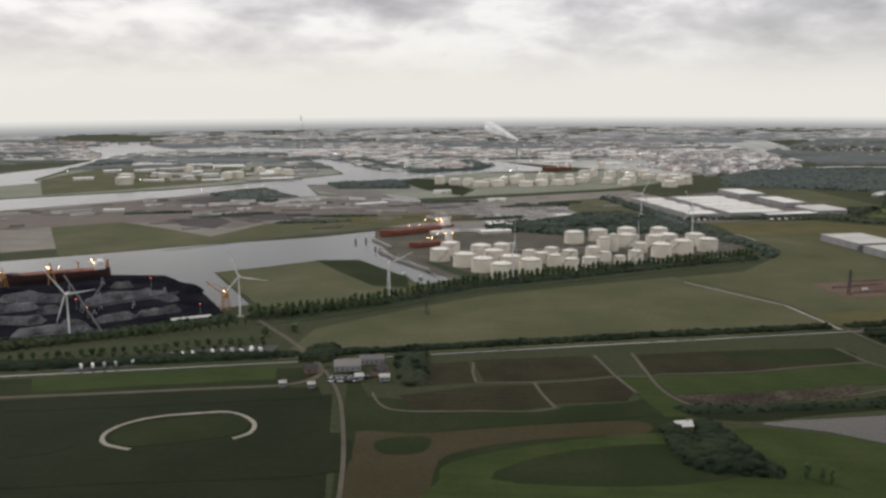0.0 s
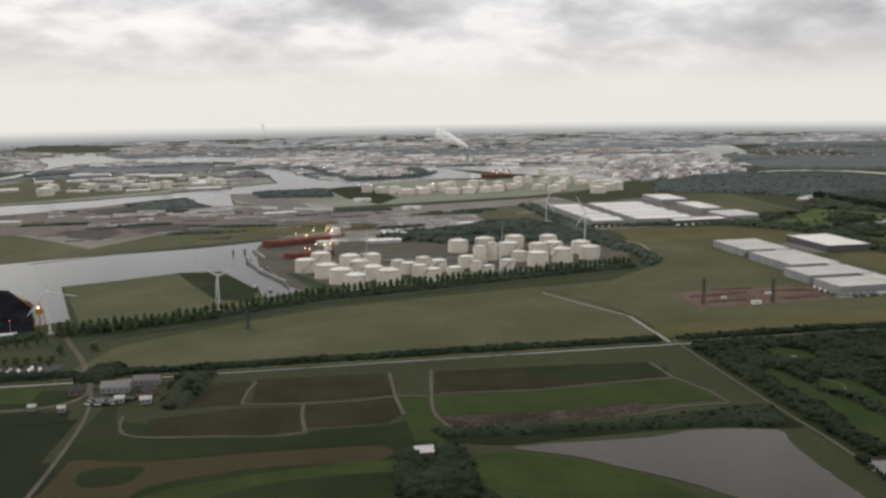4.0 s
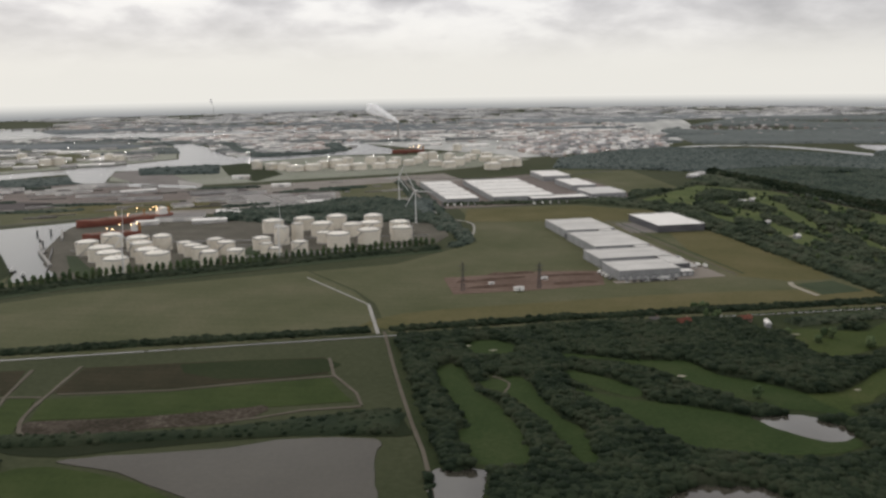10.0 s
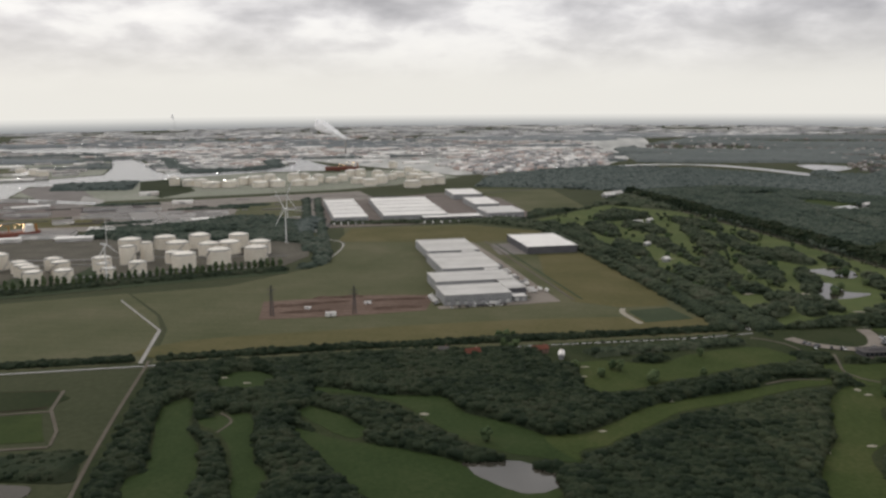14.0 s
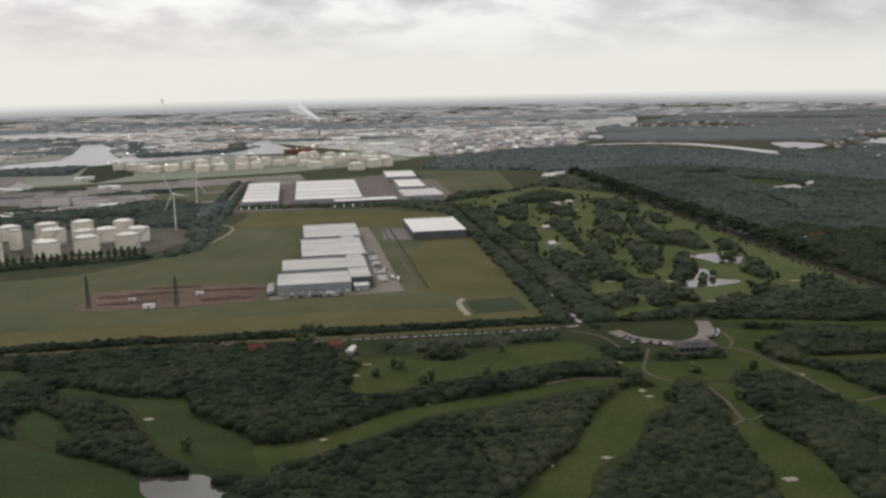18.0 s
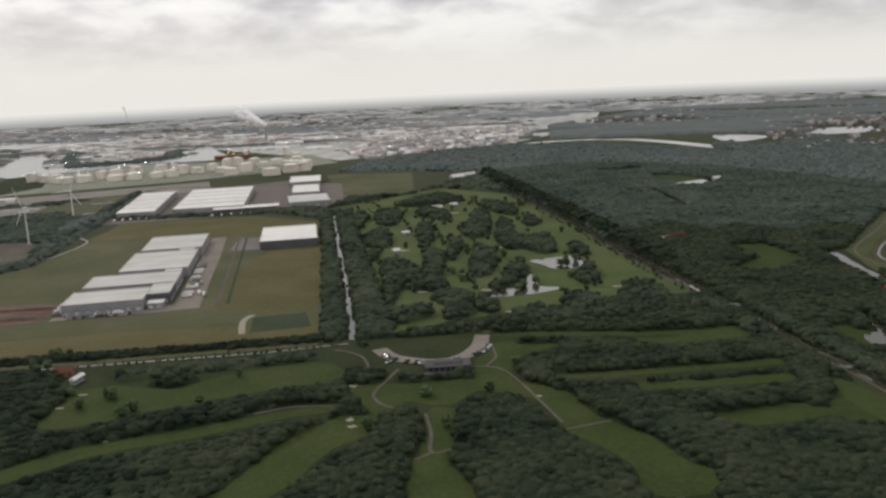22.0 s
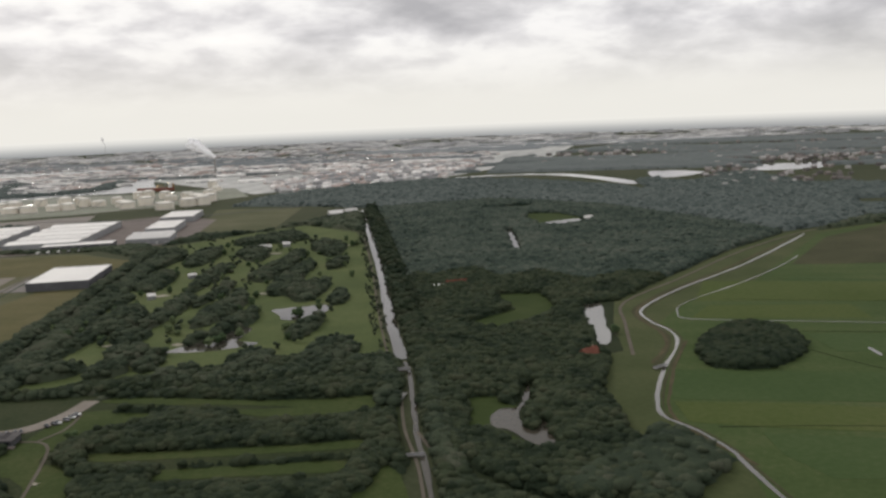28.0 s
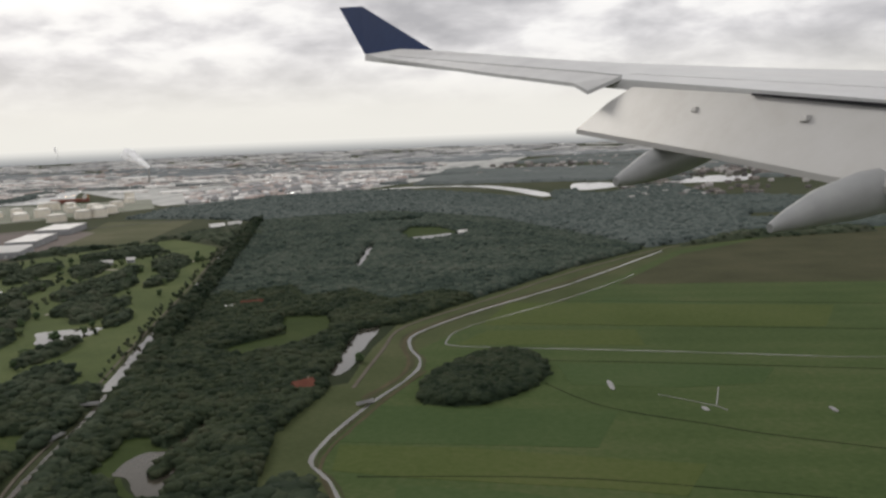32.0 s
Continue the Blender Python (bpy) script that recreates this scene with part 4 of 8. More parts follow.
# roads, tracks, canals
LONG_CANAL = [(-500, 515), (-234, 549), (-74, 572), (161, 610), (309, 633), (445, 654), (556, 667), (665, 679), (712, 690), (780, 702), (870, 716), (945, 730)]
strip("canal", LONG_CANAL[:5], 2.4, 0.30, M_POND, "long straight pale drainage canal", "canal", 0)
strip("canal", LONG_CANAL[4:9], 2.0, 0.30, M_POND, "narrow canal half hidden by bank trees", "canal", 0)
NORTH_CANAL = [(636, 1205), (681, 917), (699, 803), (714, 697)]
strip("canal", NORTH_CANAL, 4.2, 0.32, M_POND, "narrow pale canal between two tree belts", "canal", 3, 0.5)
EAST_CANAL = [(813, 1551), (866, 1240), (898, 1051), (919, 914), (932, 832), (945, 757)]
strip("canal", EAST_CANAL, 7.4, 0.32, M_POND, "broad pale canal along the wood edge", "canal", 4, 0.4)
strip("cart_path", [(x - 7.5, y) for x, y in EAST_CANAL], 1.5, 0.36, M_TRACK, "thin pale path along the canal", "path", 4)
# dull water material stands for dark reflections on this stretch
strip("canal", [(947, 752), (953, 722), (958, 677), (964, 630), (970, 596), (980, 520)], 2.4, 0.32, M_LAKE, "dull narrow canal beside a path", "canal", 4, 0.5)
STREAM = [(1105, 520), (1094, 595), (1092, 611), (1084, 634), (1073, 654), (1076, 682), (1087, 723), (1105, 773), (1107, 803), (1099, 831), (1101, 866), (1139, 926), (1185, 982), (1227, 1037), (1317, 1172)]
strip("dike_bank", [(x - 4.6, y + 2.2) for x, y in STREAM[6:]], 3.2, 0.27, M_FALLOW, "brown worn bank between stream and dike", "bank", 4, 0.5)
strip("dike_bank", [(x + 2.6, y - 1.0) for x, y in STREAM], 1.3, 0.27, M_FALLOW, "thin brown bank of the stream", "bank", 4, 0.4)
strip("stream", STREAM, 2.0, 0.30, M_POND, "pale winding ditch at the foot of the dike", "stream", 4, 0.4)
strip("ditch", [(1330, 786), (1245, 806), (1182, 819), (1127, 831), (1121, 848), (1134, 881), (1186, 938), (1238, 1003), (1269, 1050)], 0.9, 0.30, M_POND, "thin pale meadow ditch", "ditch", 4, 0.3)
strip("ditch", [(1330, 786), (1500, 760), (1800, 730)], 0.55, 0.30, M_POND, "thin meadow ditch", "ditch", 0)
strip("road", [(1076, 752), (1083, 826), (1092, 887), (1148, 966), (1227, 1081), (1314, 1181), (1364, 1217)], 2.2, 0.40, M_TRACK, "pale road on the crest of the dike", "road", 4)
strip("ditch", [(246, 812), (304, 718)], 1.5, 0.34, M_CONCRETE, "thin pale concrete ditch", "ditch", 0)
strip("channel", [(304, 718), (315, 640)], 2.4, 0.34, M_CONCRETE, "pale concrete lined channel", "channel", 0)
strip("track", [(318, 645), (320, 636), (329, 561), (339, 488), (347, 433), (352, 330)], 2.0, 0.32, M_TRACK, "dirt track beside the golf course", "track", 3)
strip("road", [(-420, 490), (-252, 504), (-142, 516), (-82, 525), (-68, 553), (-92, 610), (-120, 660), (-146, 705)], 4.0, 0.32, M_TRACK, "pale country road", "road", 4)
strip("lane", [(-66, 553), (-52, 503), (-43, 434), (-39, 367), (-40, 280)], 2.3, 0.33, M_TRACK, "narrow pale lane between fields", "road", 4)
for pts, wd in (([(-32, 507), (-28, 490), (-20, 478), (0, 474), (29, 474), (60, 473), (74, 478)], 1.9), ([(74, 478), (69, 502), (67, 522)], 2.2), ([(31, 524), (67, 523), (98, 526), (120, 534), (140, 533)], 1.7), ([(31, 524), (30, 545), (32, 566)], 2.0),
                ([(115, 579), (120, 535), (126, 502)], 2.2), ([(142, 584), (142, 540), (142, 517), (145, 496), (153, 481), (169, 477), (179, 482)], 2.2), ([(147, 537), (172, 538), (207, 540), (252, 551), (295, 558)], 1.5),
                ([(288, 591), (294, 560), (309, 530), (313, 511)], 1.8), ([(313, 510), (283, 506), (264, 498), (251, 494)], 2.0)):
    strip("track", pts, wd, 0.34, M_TRACK, "pale sandy farm track", "track", 3 if len(pts) > 6 else 0, 0.3)
strip("riding_track", [(-150, 424), (-164, 431), (-170, 443), (-166, 457), (-152, 469), (-128, 475), (-111, 476), (-98, 466), (-93, 455), (-94, 444), (-101, 437)], 2.4, 0.34, M_SAND, "pale sand riding track in an oval", "track", 6, 0.3)
sheet("riding_ring", [(-148, 428), (-162, 435), (-166, 445), (-160, 458), (-128, 470), (-106, 472), (-97, 460), (-102, 442)], 0.22, M_DULL, "green middle of the riding ring", "grass", 4)
for pts, wd in (([(744, 640), (739, 623), (734, 605), (738, 592), (745, 585)], 1.7), ([(760, 577), (763, 555), (764, 534), (776, 540)], 1.7), ([(764, 534), (757, 528)], 1.7),
                ([(680, 585), (698, 592), (716, 591)], 1.5), ([(819, 552), (841, 560)], 1.5), ([(951, 690), (952, 681), (957, 643), (966, 602), (972, 560)], 1.5),
                ([(706, 679), (716, 672), (724, 661), (729, 639)], 1.6), ([(963, 640), (980, 600), (1010, 570), (1040, 560)], 1.8), ([(782, 640), (800, 630), (820, 560)], 1.5),
                ([(388, 525), (392, 540), (384, 552)], 1.4), ([(790, 640), (796, 655), (794, 676)], 1.6)):
    strip("cart_path", pts, wd, 0.36, M_TRACK, "thin pale cart path", "path", 5)
    ROUTES.append((pts, 5.0))
strip("sandy_path", [(640, 764), (637, 749), (643, 719)], 4.2, 0.36, M_SAND, "pale sandy path round the plot", "path", 4)
strip("road", [(352, 1200), (375, 1120), (400, 1080), (398, 1010), (385, 960)], 2.0, 0.36, M_CONCRETE, "thin pale path in the field", "path", 4)
strip("road", [(370, 1030), (312, 1502), (390, 1540), (520, 1530), (700, 1640)], 5.0, 0.30, M_ROAD, "asphalt road past the depot", "road", 3)
strip("road", [(-300, 1000), (-60, 1170), (120, 1150), (340, 1140), (372, 1260)], 5.0, 0.30, M_ROAD, "asphalt road behind the tank terminal", "road", 3)
strip("car_park", [(731, 677), (741, 660), (763, 650), (778, 657), (787, 675), (790, 696)], 9.0, 0.34, M_CARPARK, "curved brownish car park of the clubhouse", "car park", 5)
sheet("car_park", [(-236, 552), (-200, 562), (-107, 590), (-105, 612), (-156, 603), (-200, 590), (-232, 572)], 0.30, M_ROAD, "grey lorry park beside the canal", "car park")
BARE += [[(1058, 775), (1100, 755), (1102, 900), (1072, 890)], [(x + 2, y - 6) for x, y in POND_WOOD]]
ROUTES += [([(1009, 668), (1012, 682), (1015, 703)], 3.6), (EAST_CANAL, 4.6), ([(947, 752), (953, 722), (958, 677), (964, 630), (970, 596), (980, 520)], 4.4), (NORTH_CANAL, 3.8), (LONG_CANAL, 3.6), ([(320, 636), (329, 561), (339, 488), (347, 433)], 7.0)]
BARE.append([(722, 700), (722, 645), (760, 622), (806, 640), (812, 700)])

BARE.append([(545, 668), (700, 688), (706, 676), (640, 664), (545, 652)])

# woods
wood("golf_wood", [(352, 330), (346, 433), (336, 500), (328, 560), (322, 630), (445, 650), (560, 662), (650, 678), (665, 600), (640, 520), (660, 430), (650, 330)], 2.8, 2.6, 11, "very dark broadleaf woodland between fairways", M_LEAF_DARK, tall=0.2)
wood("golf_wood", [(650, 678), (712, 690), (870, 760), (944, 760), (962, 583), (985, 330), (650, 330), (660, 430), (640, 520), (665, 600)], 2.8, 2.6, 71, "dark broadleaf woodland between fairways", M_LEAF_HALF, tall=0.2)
wood("canal_wood", [(590, 652), (690, 672), (698, 664), (640, 650), (596, 640)], 3.0, 2.2, 12, "dark belt of trees along the canal", clear=False)
GOLF_CLUMPS = [
    [(714, 916), (733, 925), (739, 868), (738, 829), (732, 749), (729, 750), (723, 832), (716, 872)],
    [(734, 1103), (751, 1117), (754, 1015), (752, 959), (767, 943), (770, 883), (765, 834), (752, 846), (747, 960), (738, 1018)],
    [(688, 1045), (706, 1074), (719, 1022), (718, 979), (695, 984), (687, 1014)], [(744, 838), (765, 843), (773, 833), (768, 806), (756, 808), (744, 819)],
    [(756, 800), (772, 806), (788, 795), (790, 763), (779, 757), (760, 775)], [(729, 750), (749, 761), (764, 759), (763, 745), (749, 733), (735, 728), (729, 736)],
]
GOLF_CLUMPS += [
    [(795, 1166), (814, 1161), (814, 1066), (805, 1004), (789, 1007), (779, 1025), (789, 1089)],
    [(818, 1119), (831, 1097), (830, 1029), (841, 996), (858, 1007), (871, 989), (866, 923), (851, 914), (835, 942), (816, 946), (807, 1003)],
    [(815, 875), (828, 895), (834, 872), (830, 832), (821, 807), (811, 808), (807, 836)], [(805, 837), (812, 817), (804, 801), (799, 810)],
    [(791, 786), (803, 784), (802, 746), (791, 748), (788, 763)], [(842, 762), (853, 784), (871, 774), (874, 750), (869, 730), (852, 732), (841, 741)],
]
GOLF_CLUMPS += [
    [(870, 887), (881, 874), (882, 833), (869, 807), (862, 827)], [(885, 788), (898, 811), (912, 800), (922, 782), (907, 724), (886, 727), (880, 757)],
    [(810, 738), (826, 750), (836, 741), (832, 715), (812, 718), (807, 725)], [(665, 1138), (666, 1200), (681, 1175), (681, 1097), (673, 1081)],
    [(686, 1195), (712, 1210), (721, 1144), (711, 1090), (692, 1113)], [(726, 1184), (751, 1222), (770, 1172), (775, 1111), (745, 1138)],
    [(776, 1010), (783, 979), (779, 940), (771, 906), (769, 955)], [(793, 977), (802, 962), (814, 921), (804, 856), (790, 839), (784, 881), (788, 926)],
]
GOLF_CLUMPS += [
    [(700, 919), (711, 929), (707, 968), (699, 956)], [(855, 1130), (861, 1108), (860, 1072), (847, 1058), (845, 1094)], [(764, 752), (782, 759), (789, 752), (787, 739), (767, 733)],
    [(672, 1003), (686, 1000), (692, 958), (685, 922), (677, 948)], [(718, 744), (722, 762), (729, 736), (725, 710), (721, 717)], [(700, 1250), (760, 1330), (800, 1270), (760, 1240), (720, 1225)],
    [(810, 1250), (850, 1200), (846, 1130), (826, 1150), (800, 1200)], [(878, 960), (890, 930), (880, 905), (872, 930)], [(690, 830), (704, 835), (706, 800), (696, 790)], [(723, 882), (734, 917), (752, 861), (740, 830)],
]
for k, q in enumerate(GOLF_CLUMPS):
    mx, my = sum(p[0] for p in q) / len(q), sum(p[1] for p in q) / len(q)
    wood("golf_trees", smooth_line([(mx + (x - mx) * 0.78, my + (y - my) * 0.86 - 2.0) for x, y in q], True, 3), 2.9, 3.5, 130 + k, "clump of dark trees on the golf course",
         M_LEAF, gaps=0.2, tall=0.4)


def golf_singles(x, y):
    ok = np.ones(len(x), bool)
    for q in GOLF_CLUMPS:
        ok &= ~inside(x, y, q)
    return ok & (np.sin(x / 17.0 + 0.6 * np.sin(y / 41.0)) + 0.8 * np.sin(y / 33.0 + x / 29.0) > 0.1)


wood("golf_trees", [(640, 1240), (757, 1390), (836, 1300), (862, 1071), (890, 890), (905, 800), (868, 770), (771, 730), (722, 720), (694, 878)], 11.0, 3.4, 13, "loose single trees over the golf course", M_LEAF, keep=golf_singles, gaps=0.68)
wood("tree_belt", [(622, 1205), (666, 917), (682, 803), (697, 690), (713, 694), (698, 803), (680, 917), (636, 1205)], 3.4, 3.3, 14, "dense dark tree belt along a canal")
wood("tree_belt", [(638, 1215), (683, 917), (701, 803), (716, 697), (738, 700), (722, 803), (702, 917), (655, 1215)], 3.4, 3.2, 44, "dense dark tree belt along a canal")
wood("tree_belt", [(712, 694), (771, 708), (868, 742), (945, 770), (945, 735), (870, 712), (800, 694), (735, 684)], 3.5, 2.7, 15, "dense dark tree belt")
EASTWOOD = [(825, 1560), (872, 1240), (906, 1040), (928, 900), (950, 760), (966, 640), (974, 590), (984, 500), (1000, 440), (1070, 440), (1086, 560), (1074, 640), (1066, 680), (1082, 740), (1072, 800), (1085, 890), (1140, 975), (1220, 1095), (1300, 1190), (1240, 1320), (1150, 1500), (1000, 1620)]
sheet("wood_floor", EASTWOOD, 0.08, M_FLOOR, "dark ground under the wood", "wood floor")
EAST_NEAR = [(914, 960), (928, 900), (950, 760), (966, 640), (974, 590), (984, 500), (1000, 440), (1055, 440), (1064, 560), (1054, 640), (1050, 690), (1062, 745), (1068, 800), (1085, 890), (1138, 972), (1110, 990), (1075, 960), (1040, 1010), (1005, 985), (985, 1040), (950, 1000), (935, 1020)]
EAST_BACK = [(825, 1560), (872, 1240), (906, 1040), (914, 962), (935, 1020), (950, 1000), (985, 1040), (1005, 985), (1040, 1010), (1075, 960), (1110, 990), (1138, 974), (1220, 1095), (1300, 1190), (1240, 1320), (1150, 1500), (1000, 1620)]
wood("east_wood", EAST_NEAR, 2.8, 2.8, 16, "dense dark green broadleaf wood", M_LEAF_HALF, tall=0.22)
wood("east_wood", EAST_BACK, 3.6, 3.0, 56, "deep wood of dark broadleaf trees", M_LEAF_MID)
wood("bank_trees", [(950, 790), (958, 722), (963, 677), (969.5, 630), (975.5, 596), (986, 520), (995, 520), (985, 600), (977, 640), (971, 680), (965, 724), (958, 790)], 3.0, 3.0, 57, "tall trees on the bank of the canal", clear=False)
wood("bank_trees", [(938, 752), (946, 722), (951, 677), (940, 677), (936, 720), (928, 750)], 3.4, 2.9, 58, "dark trees on the bank of the canal", clear=False)
wood("canal_belt", [(800, 1548), (852, 1240), (884, 1051), (905, 914), (918, 832), (932, 765), (942, 765), (929, 832), (916, 914), (895, 1051), (863, 1240), (810, 1550)], 5.0, 2.0, 43, "loose bushes on the canal bank", M_LEAF, gaps=0.6)
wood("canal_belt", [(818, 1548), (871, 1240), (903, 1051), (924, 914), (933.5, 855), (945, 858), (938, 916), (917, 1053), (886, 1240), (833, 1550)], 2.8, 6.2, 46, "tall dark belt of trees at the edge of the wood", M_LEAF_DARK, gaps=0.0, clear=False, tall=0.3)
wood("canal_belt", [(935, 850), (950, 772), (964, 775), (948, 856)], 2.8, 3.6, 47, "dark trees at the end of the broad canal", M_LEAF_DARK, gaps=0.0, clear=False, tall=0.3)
wood("copse", smooth_line([(1112, 735), (1117, 771), (1139, 805), (1164, 814), (1177, 785), (1171, 752), (1144, 722), (1119, 722)], True, 4), 2.8, 3.0, 17, "round dark copse standing in the meadow", M_LEAF_DARK, clear=False, gaps=0, tall=0.04)
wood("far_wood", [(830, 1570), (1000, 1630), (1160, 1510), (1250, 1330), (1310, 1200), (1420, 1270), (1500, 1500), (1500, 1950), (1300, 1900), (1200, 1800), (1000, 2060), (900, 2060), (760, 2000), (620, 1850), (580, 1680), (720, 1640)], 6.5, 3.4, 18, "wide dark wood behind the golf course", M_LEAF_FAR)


def far_patches(x, y):
    return np.sin(x / 310.0 + 0.7) * np.sin(y / 150.0) + 0.6 * np.sin((x + 2 * y) / 190.0) > -0.05


def east_patches(x, y):
    return np.sin(x / 170.0 + 0.4) * np.sin(y / 120.0 + 1.0) + 0.5 * np.sin((1.4 * x + 3 * y) / 210.0) + 0.35 * np.sin(y / 37.0 + x / 160.0) > -0.42


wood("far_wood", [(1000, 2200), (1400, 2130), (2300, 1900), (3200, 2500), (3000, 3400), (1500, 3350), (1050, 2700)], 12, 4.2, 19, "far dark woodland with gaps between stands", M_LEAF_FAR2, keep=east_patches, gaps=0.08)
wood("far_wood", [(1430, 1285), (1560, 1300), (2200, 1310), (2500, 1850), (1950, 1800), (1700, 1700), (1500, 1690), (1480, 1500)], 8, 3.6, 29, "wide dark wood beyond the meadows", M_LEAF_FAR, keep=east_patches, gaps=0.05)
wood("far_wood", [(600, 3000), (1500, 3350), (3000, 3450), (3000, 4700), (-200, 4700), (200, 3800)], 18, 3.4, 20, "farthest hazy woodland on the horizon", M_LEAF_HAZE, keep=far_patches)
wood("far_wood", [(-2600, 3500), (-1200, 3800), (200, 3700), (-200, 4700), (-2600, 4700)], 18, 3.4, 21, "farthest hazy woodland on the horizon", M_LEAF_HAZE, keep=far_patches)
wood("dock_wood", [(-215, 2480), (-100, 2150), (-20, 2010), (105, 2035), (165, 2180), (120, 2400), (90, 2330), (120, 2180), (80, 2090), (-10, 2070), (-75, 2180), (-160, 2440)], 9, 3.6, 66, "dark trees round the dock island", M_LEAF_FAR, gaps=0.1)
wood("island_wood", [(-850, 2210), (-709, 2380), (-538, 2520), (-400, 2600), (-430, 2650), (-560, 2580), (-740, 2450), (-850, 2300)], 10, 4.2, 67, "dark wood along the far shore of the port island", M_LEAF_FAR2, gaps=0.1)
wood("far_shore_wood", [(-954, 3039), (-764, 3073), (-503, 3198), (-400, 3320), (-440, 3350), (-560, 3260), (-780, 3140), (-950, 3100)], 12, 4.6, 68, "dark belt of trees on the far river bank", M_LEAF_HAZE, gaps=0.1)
wood("port_wood", [(-383, 1578), (-259, 1646), (-204, 1553), (-314, 1493)], 7, 3.0, 61, "low brown scrub on the quay", M_LEAF_FAR, gaps=0.2)
wood("port_wood", [(-203, 1787), (-75, 1898), (-27, 1671), (-161, 1666)], 8, 4.0, 62, "grey green trees by the dock", M_LEAF_FAR, gaps=0.3)
wood("terminal_wood", [(81, 1189), (150, 1204), (235, 1285), (293, 1285), (333, 1237), (347, 1100), (302, 1100), (261, 1186), (161, 1150), (100, 1120)], 4.6, 3.6, 63, "dense dark trees behind the tank terminal", M_LEAF_MID)
wood("road_trees", [(362, 1030), (300, 1500), (308, 1502), (372, 1040)], 4.6, 3.0, 64, "dark trees along the port road", M_LEAF_MID, gaps=0.15, clear=False)
wood("road_trees", [(378, 1040), (318, 1500), (326, 1502), (388, 1050)], 4.6, 2.6, 65, "dark trees along the port road", M_LEAF_MID, gaps=0.3, clear=False)
wood("terminal_wood", [(120, 1130), (180, 1095), (300, 1112), (352, 1085), (378, 1010), (382, 960), (368, 938), (380, 936), (396, 965), (394, 1010), (376, 1090), (345, 1150), (250, 1160)], 4.2, 3.0, 22, "dark trees round the tank terminal", M_LEAF_MID, gaps=0.1)
wood("roadside_wood", [(352, 1130), (360, 1260), (340, 1290), (315, 1200), (330, 1140)], 6, 3.4, 23, "dark trees beside the port road", M_LEAF_FAR, gaps=0.2)
wood("field_wood", [(370, 1225), (560, 1230), (640, 1160), (660, 1180), (600, 1260), (480, 1240), (380, 1235)], 5, 2.8, 24, "hedge of dark trees behind the field", gaps=0.15)
wood("field_wood", [(620, 1250), (760, 1400), (850, 1320), (870, 1400), (830, 1550), (770, 1450), (720, 1350), (640, 1320)], 6, 3.6, 25, "dark trees behind the golf course", gaps=0.25)
wood("island_wood", [(-850, 2330), (-640, 2300), (-400, 2300), (-370, 2360), (-600, 2420), (-820, 2440)], 14, 5, 26, "far trees on the port island tinted with haze", M_LEAF_HAZE, gaps=0.3, blobs=1)
wood("bank_wood", [(-500, 565), (-300, 600), (-240, 630), (-190, 652), (-150, 682), (-160, 700), (-200, 670), (-320, 618), (-520, 590)], 4.0, 2.2, 27, "dark row of trees along the coal yard", gaps=0.1)
wood("bank_wood", [(-420, 535), (-90, 582), (-86, 592), (-110, 592), (-300, 570), (-420, 555)], 4.0, 2.3, 28, "dark hedge along the canal", gaps=0.15)
wood("row_undergrowth", [(-140, 684), (-30, 738), (49, 798), (130, 830), (224, 873), (299, 904), (359, 926), (362, 938), (296, 916), (222, 886), (128, 843), (47, 811), (-33, 751), (-142, 696)], 3.0, 2.2, 39, "dark undergrowth below the tree row", M_LEAF, tall=0.3, clear=False)
wood("hedge", [(-82, 581), (160, 621), (309, 643), (307, 652), (160, 630), (-84, 590)], 2.6, 2.0, 30, "low dark hedge along the canal", gaps=0.05, clear=False)
wood("hedge", [(322, 645), (445, 665), (560, 679), (700, 697), (698, 706), (556, 688), (440, 673), (322, 653)], 2.6, 2.0, 31, "dark hedge along the canal", gaps=0.05, clear=False)
wood("farm_wood", [(125, 436), (128, 452), (132, 442), (137, 435), (143, 435), (144, 447), (149, 456), (156, 451), (161, 419), (162, 392), (151, 386), (128, 393), (123, 410)], 3.6, 2.7, 32, "dark trees round the hut")
wood("farm_wood", [(151, 403), (163, 405), (171, 394), (166, 382), (147, 387)], 3.0, 1.6, 33, "dark bushes in the foreground")
wood("lane_trees", [(-78, 600), (-62, 606), (-62, 572), (-84, 572)], 4.2, 3.4, 34, "tall dark trees at the farmyard", clear=False)
wood("lane_trees", [(-20, 585), (2, 585), (0, 520), (-16, 520)], 5.5, 2.6, 35, "trees behind the farmyard", gaps=0.3, clear=False)
wood("shore_bushes", [(140, 478), (240, 482), (328, 505), (336, 498), (330, 474), (250, 474), (150, 466)], 4.2, 1.6, 36, "dark bushes and reeds on the lake shore", M_LEAF_DARK, gaps=0.1, clear=False, tall=0.3)
wood("dike_trees", [(1075, 640), (1090, 600), (1060, 560), (1010, 570)], 5, 3.2, 37, "dark trees at the foot of the dike", gaps=0.2)
wood("far_meadow_trees", [(1330, 1190), (1420, 1240), (1560, 1260), (1540, 1290), (1420, 1275)], 6, 3.5, 38, "dark trees at the far end of the meadows", gaps=0.2)


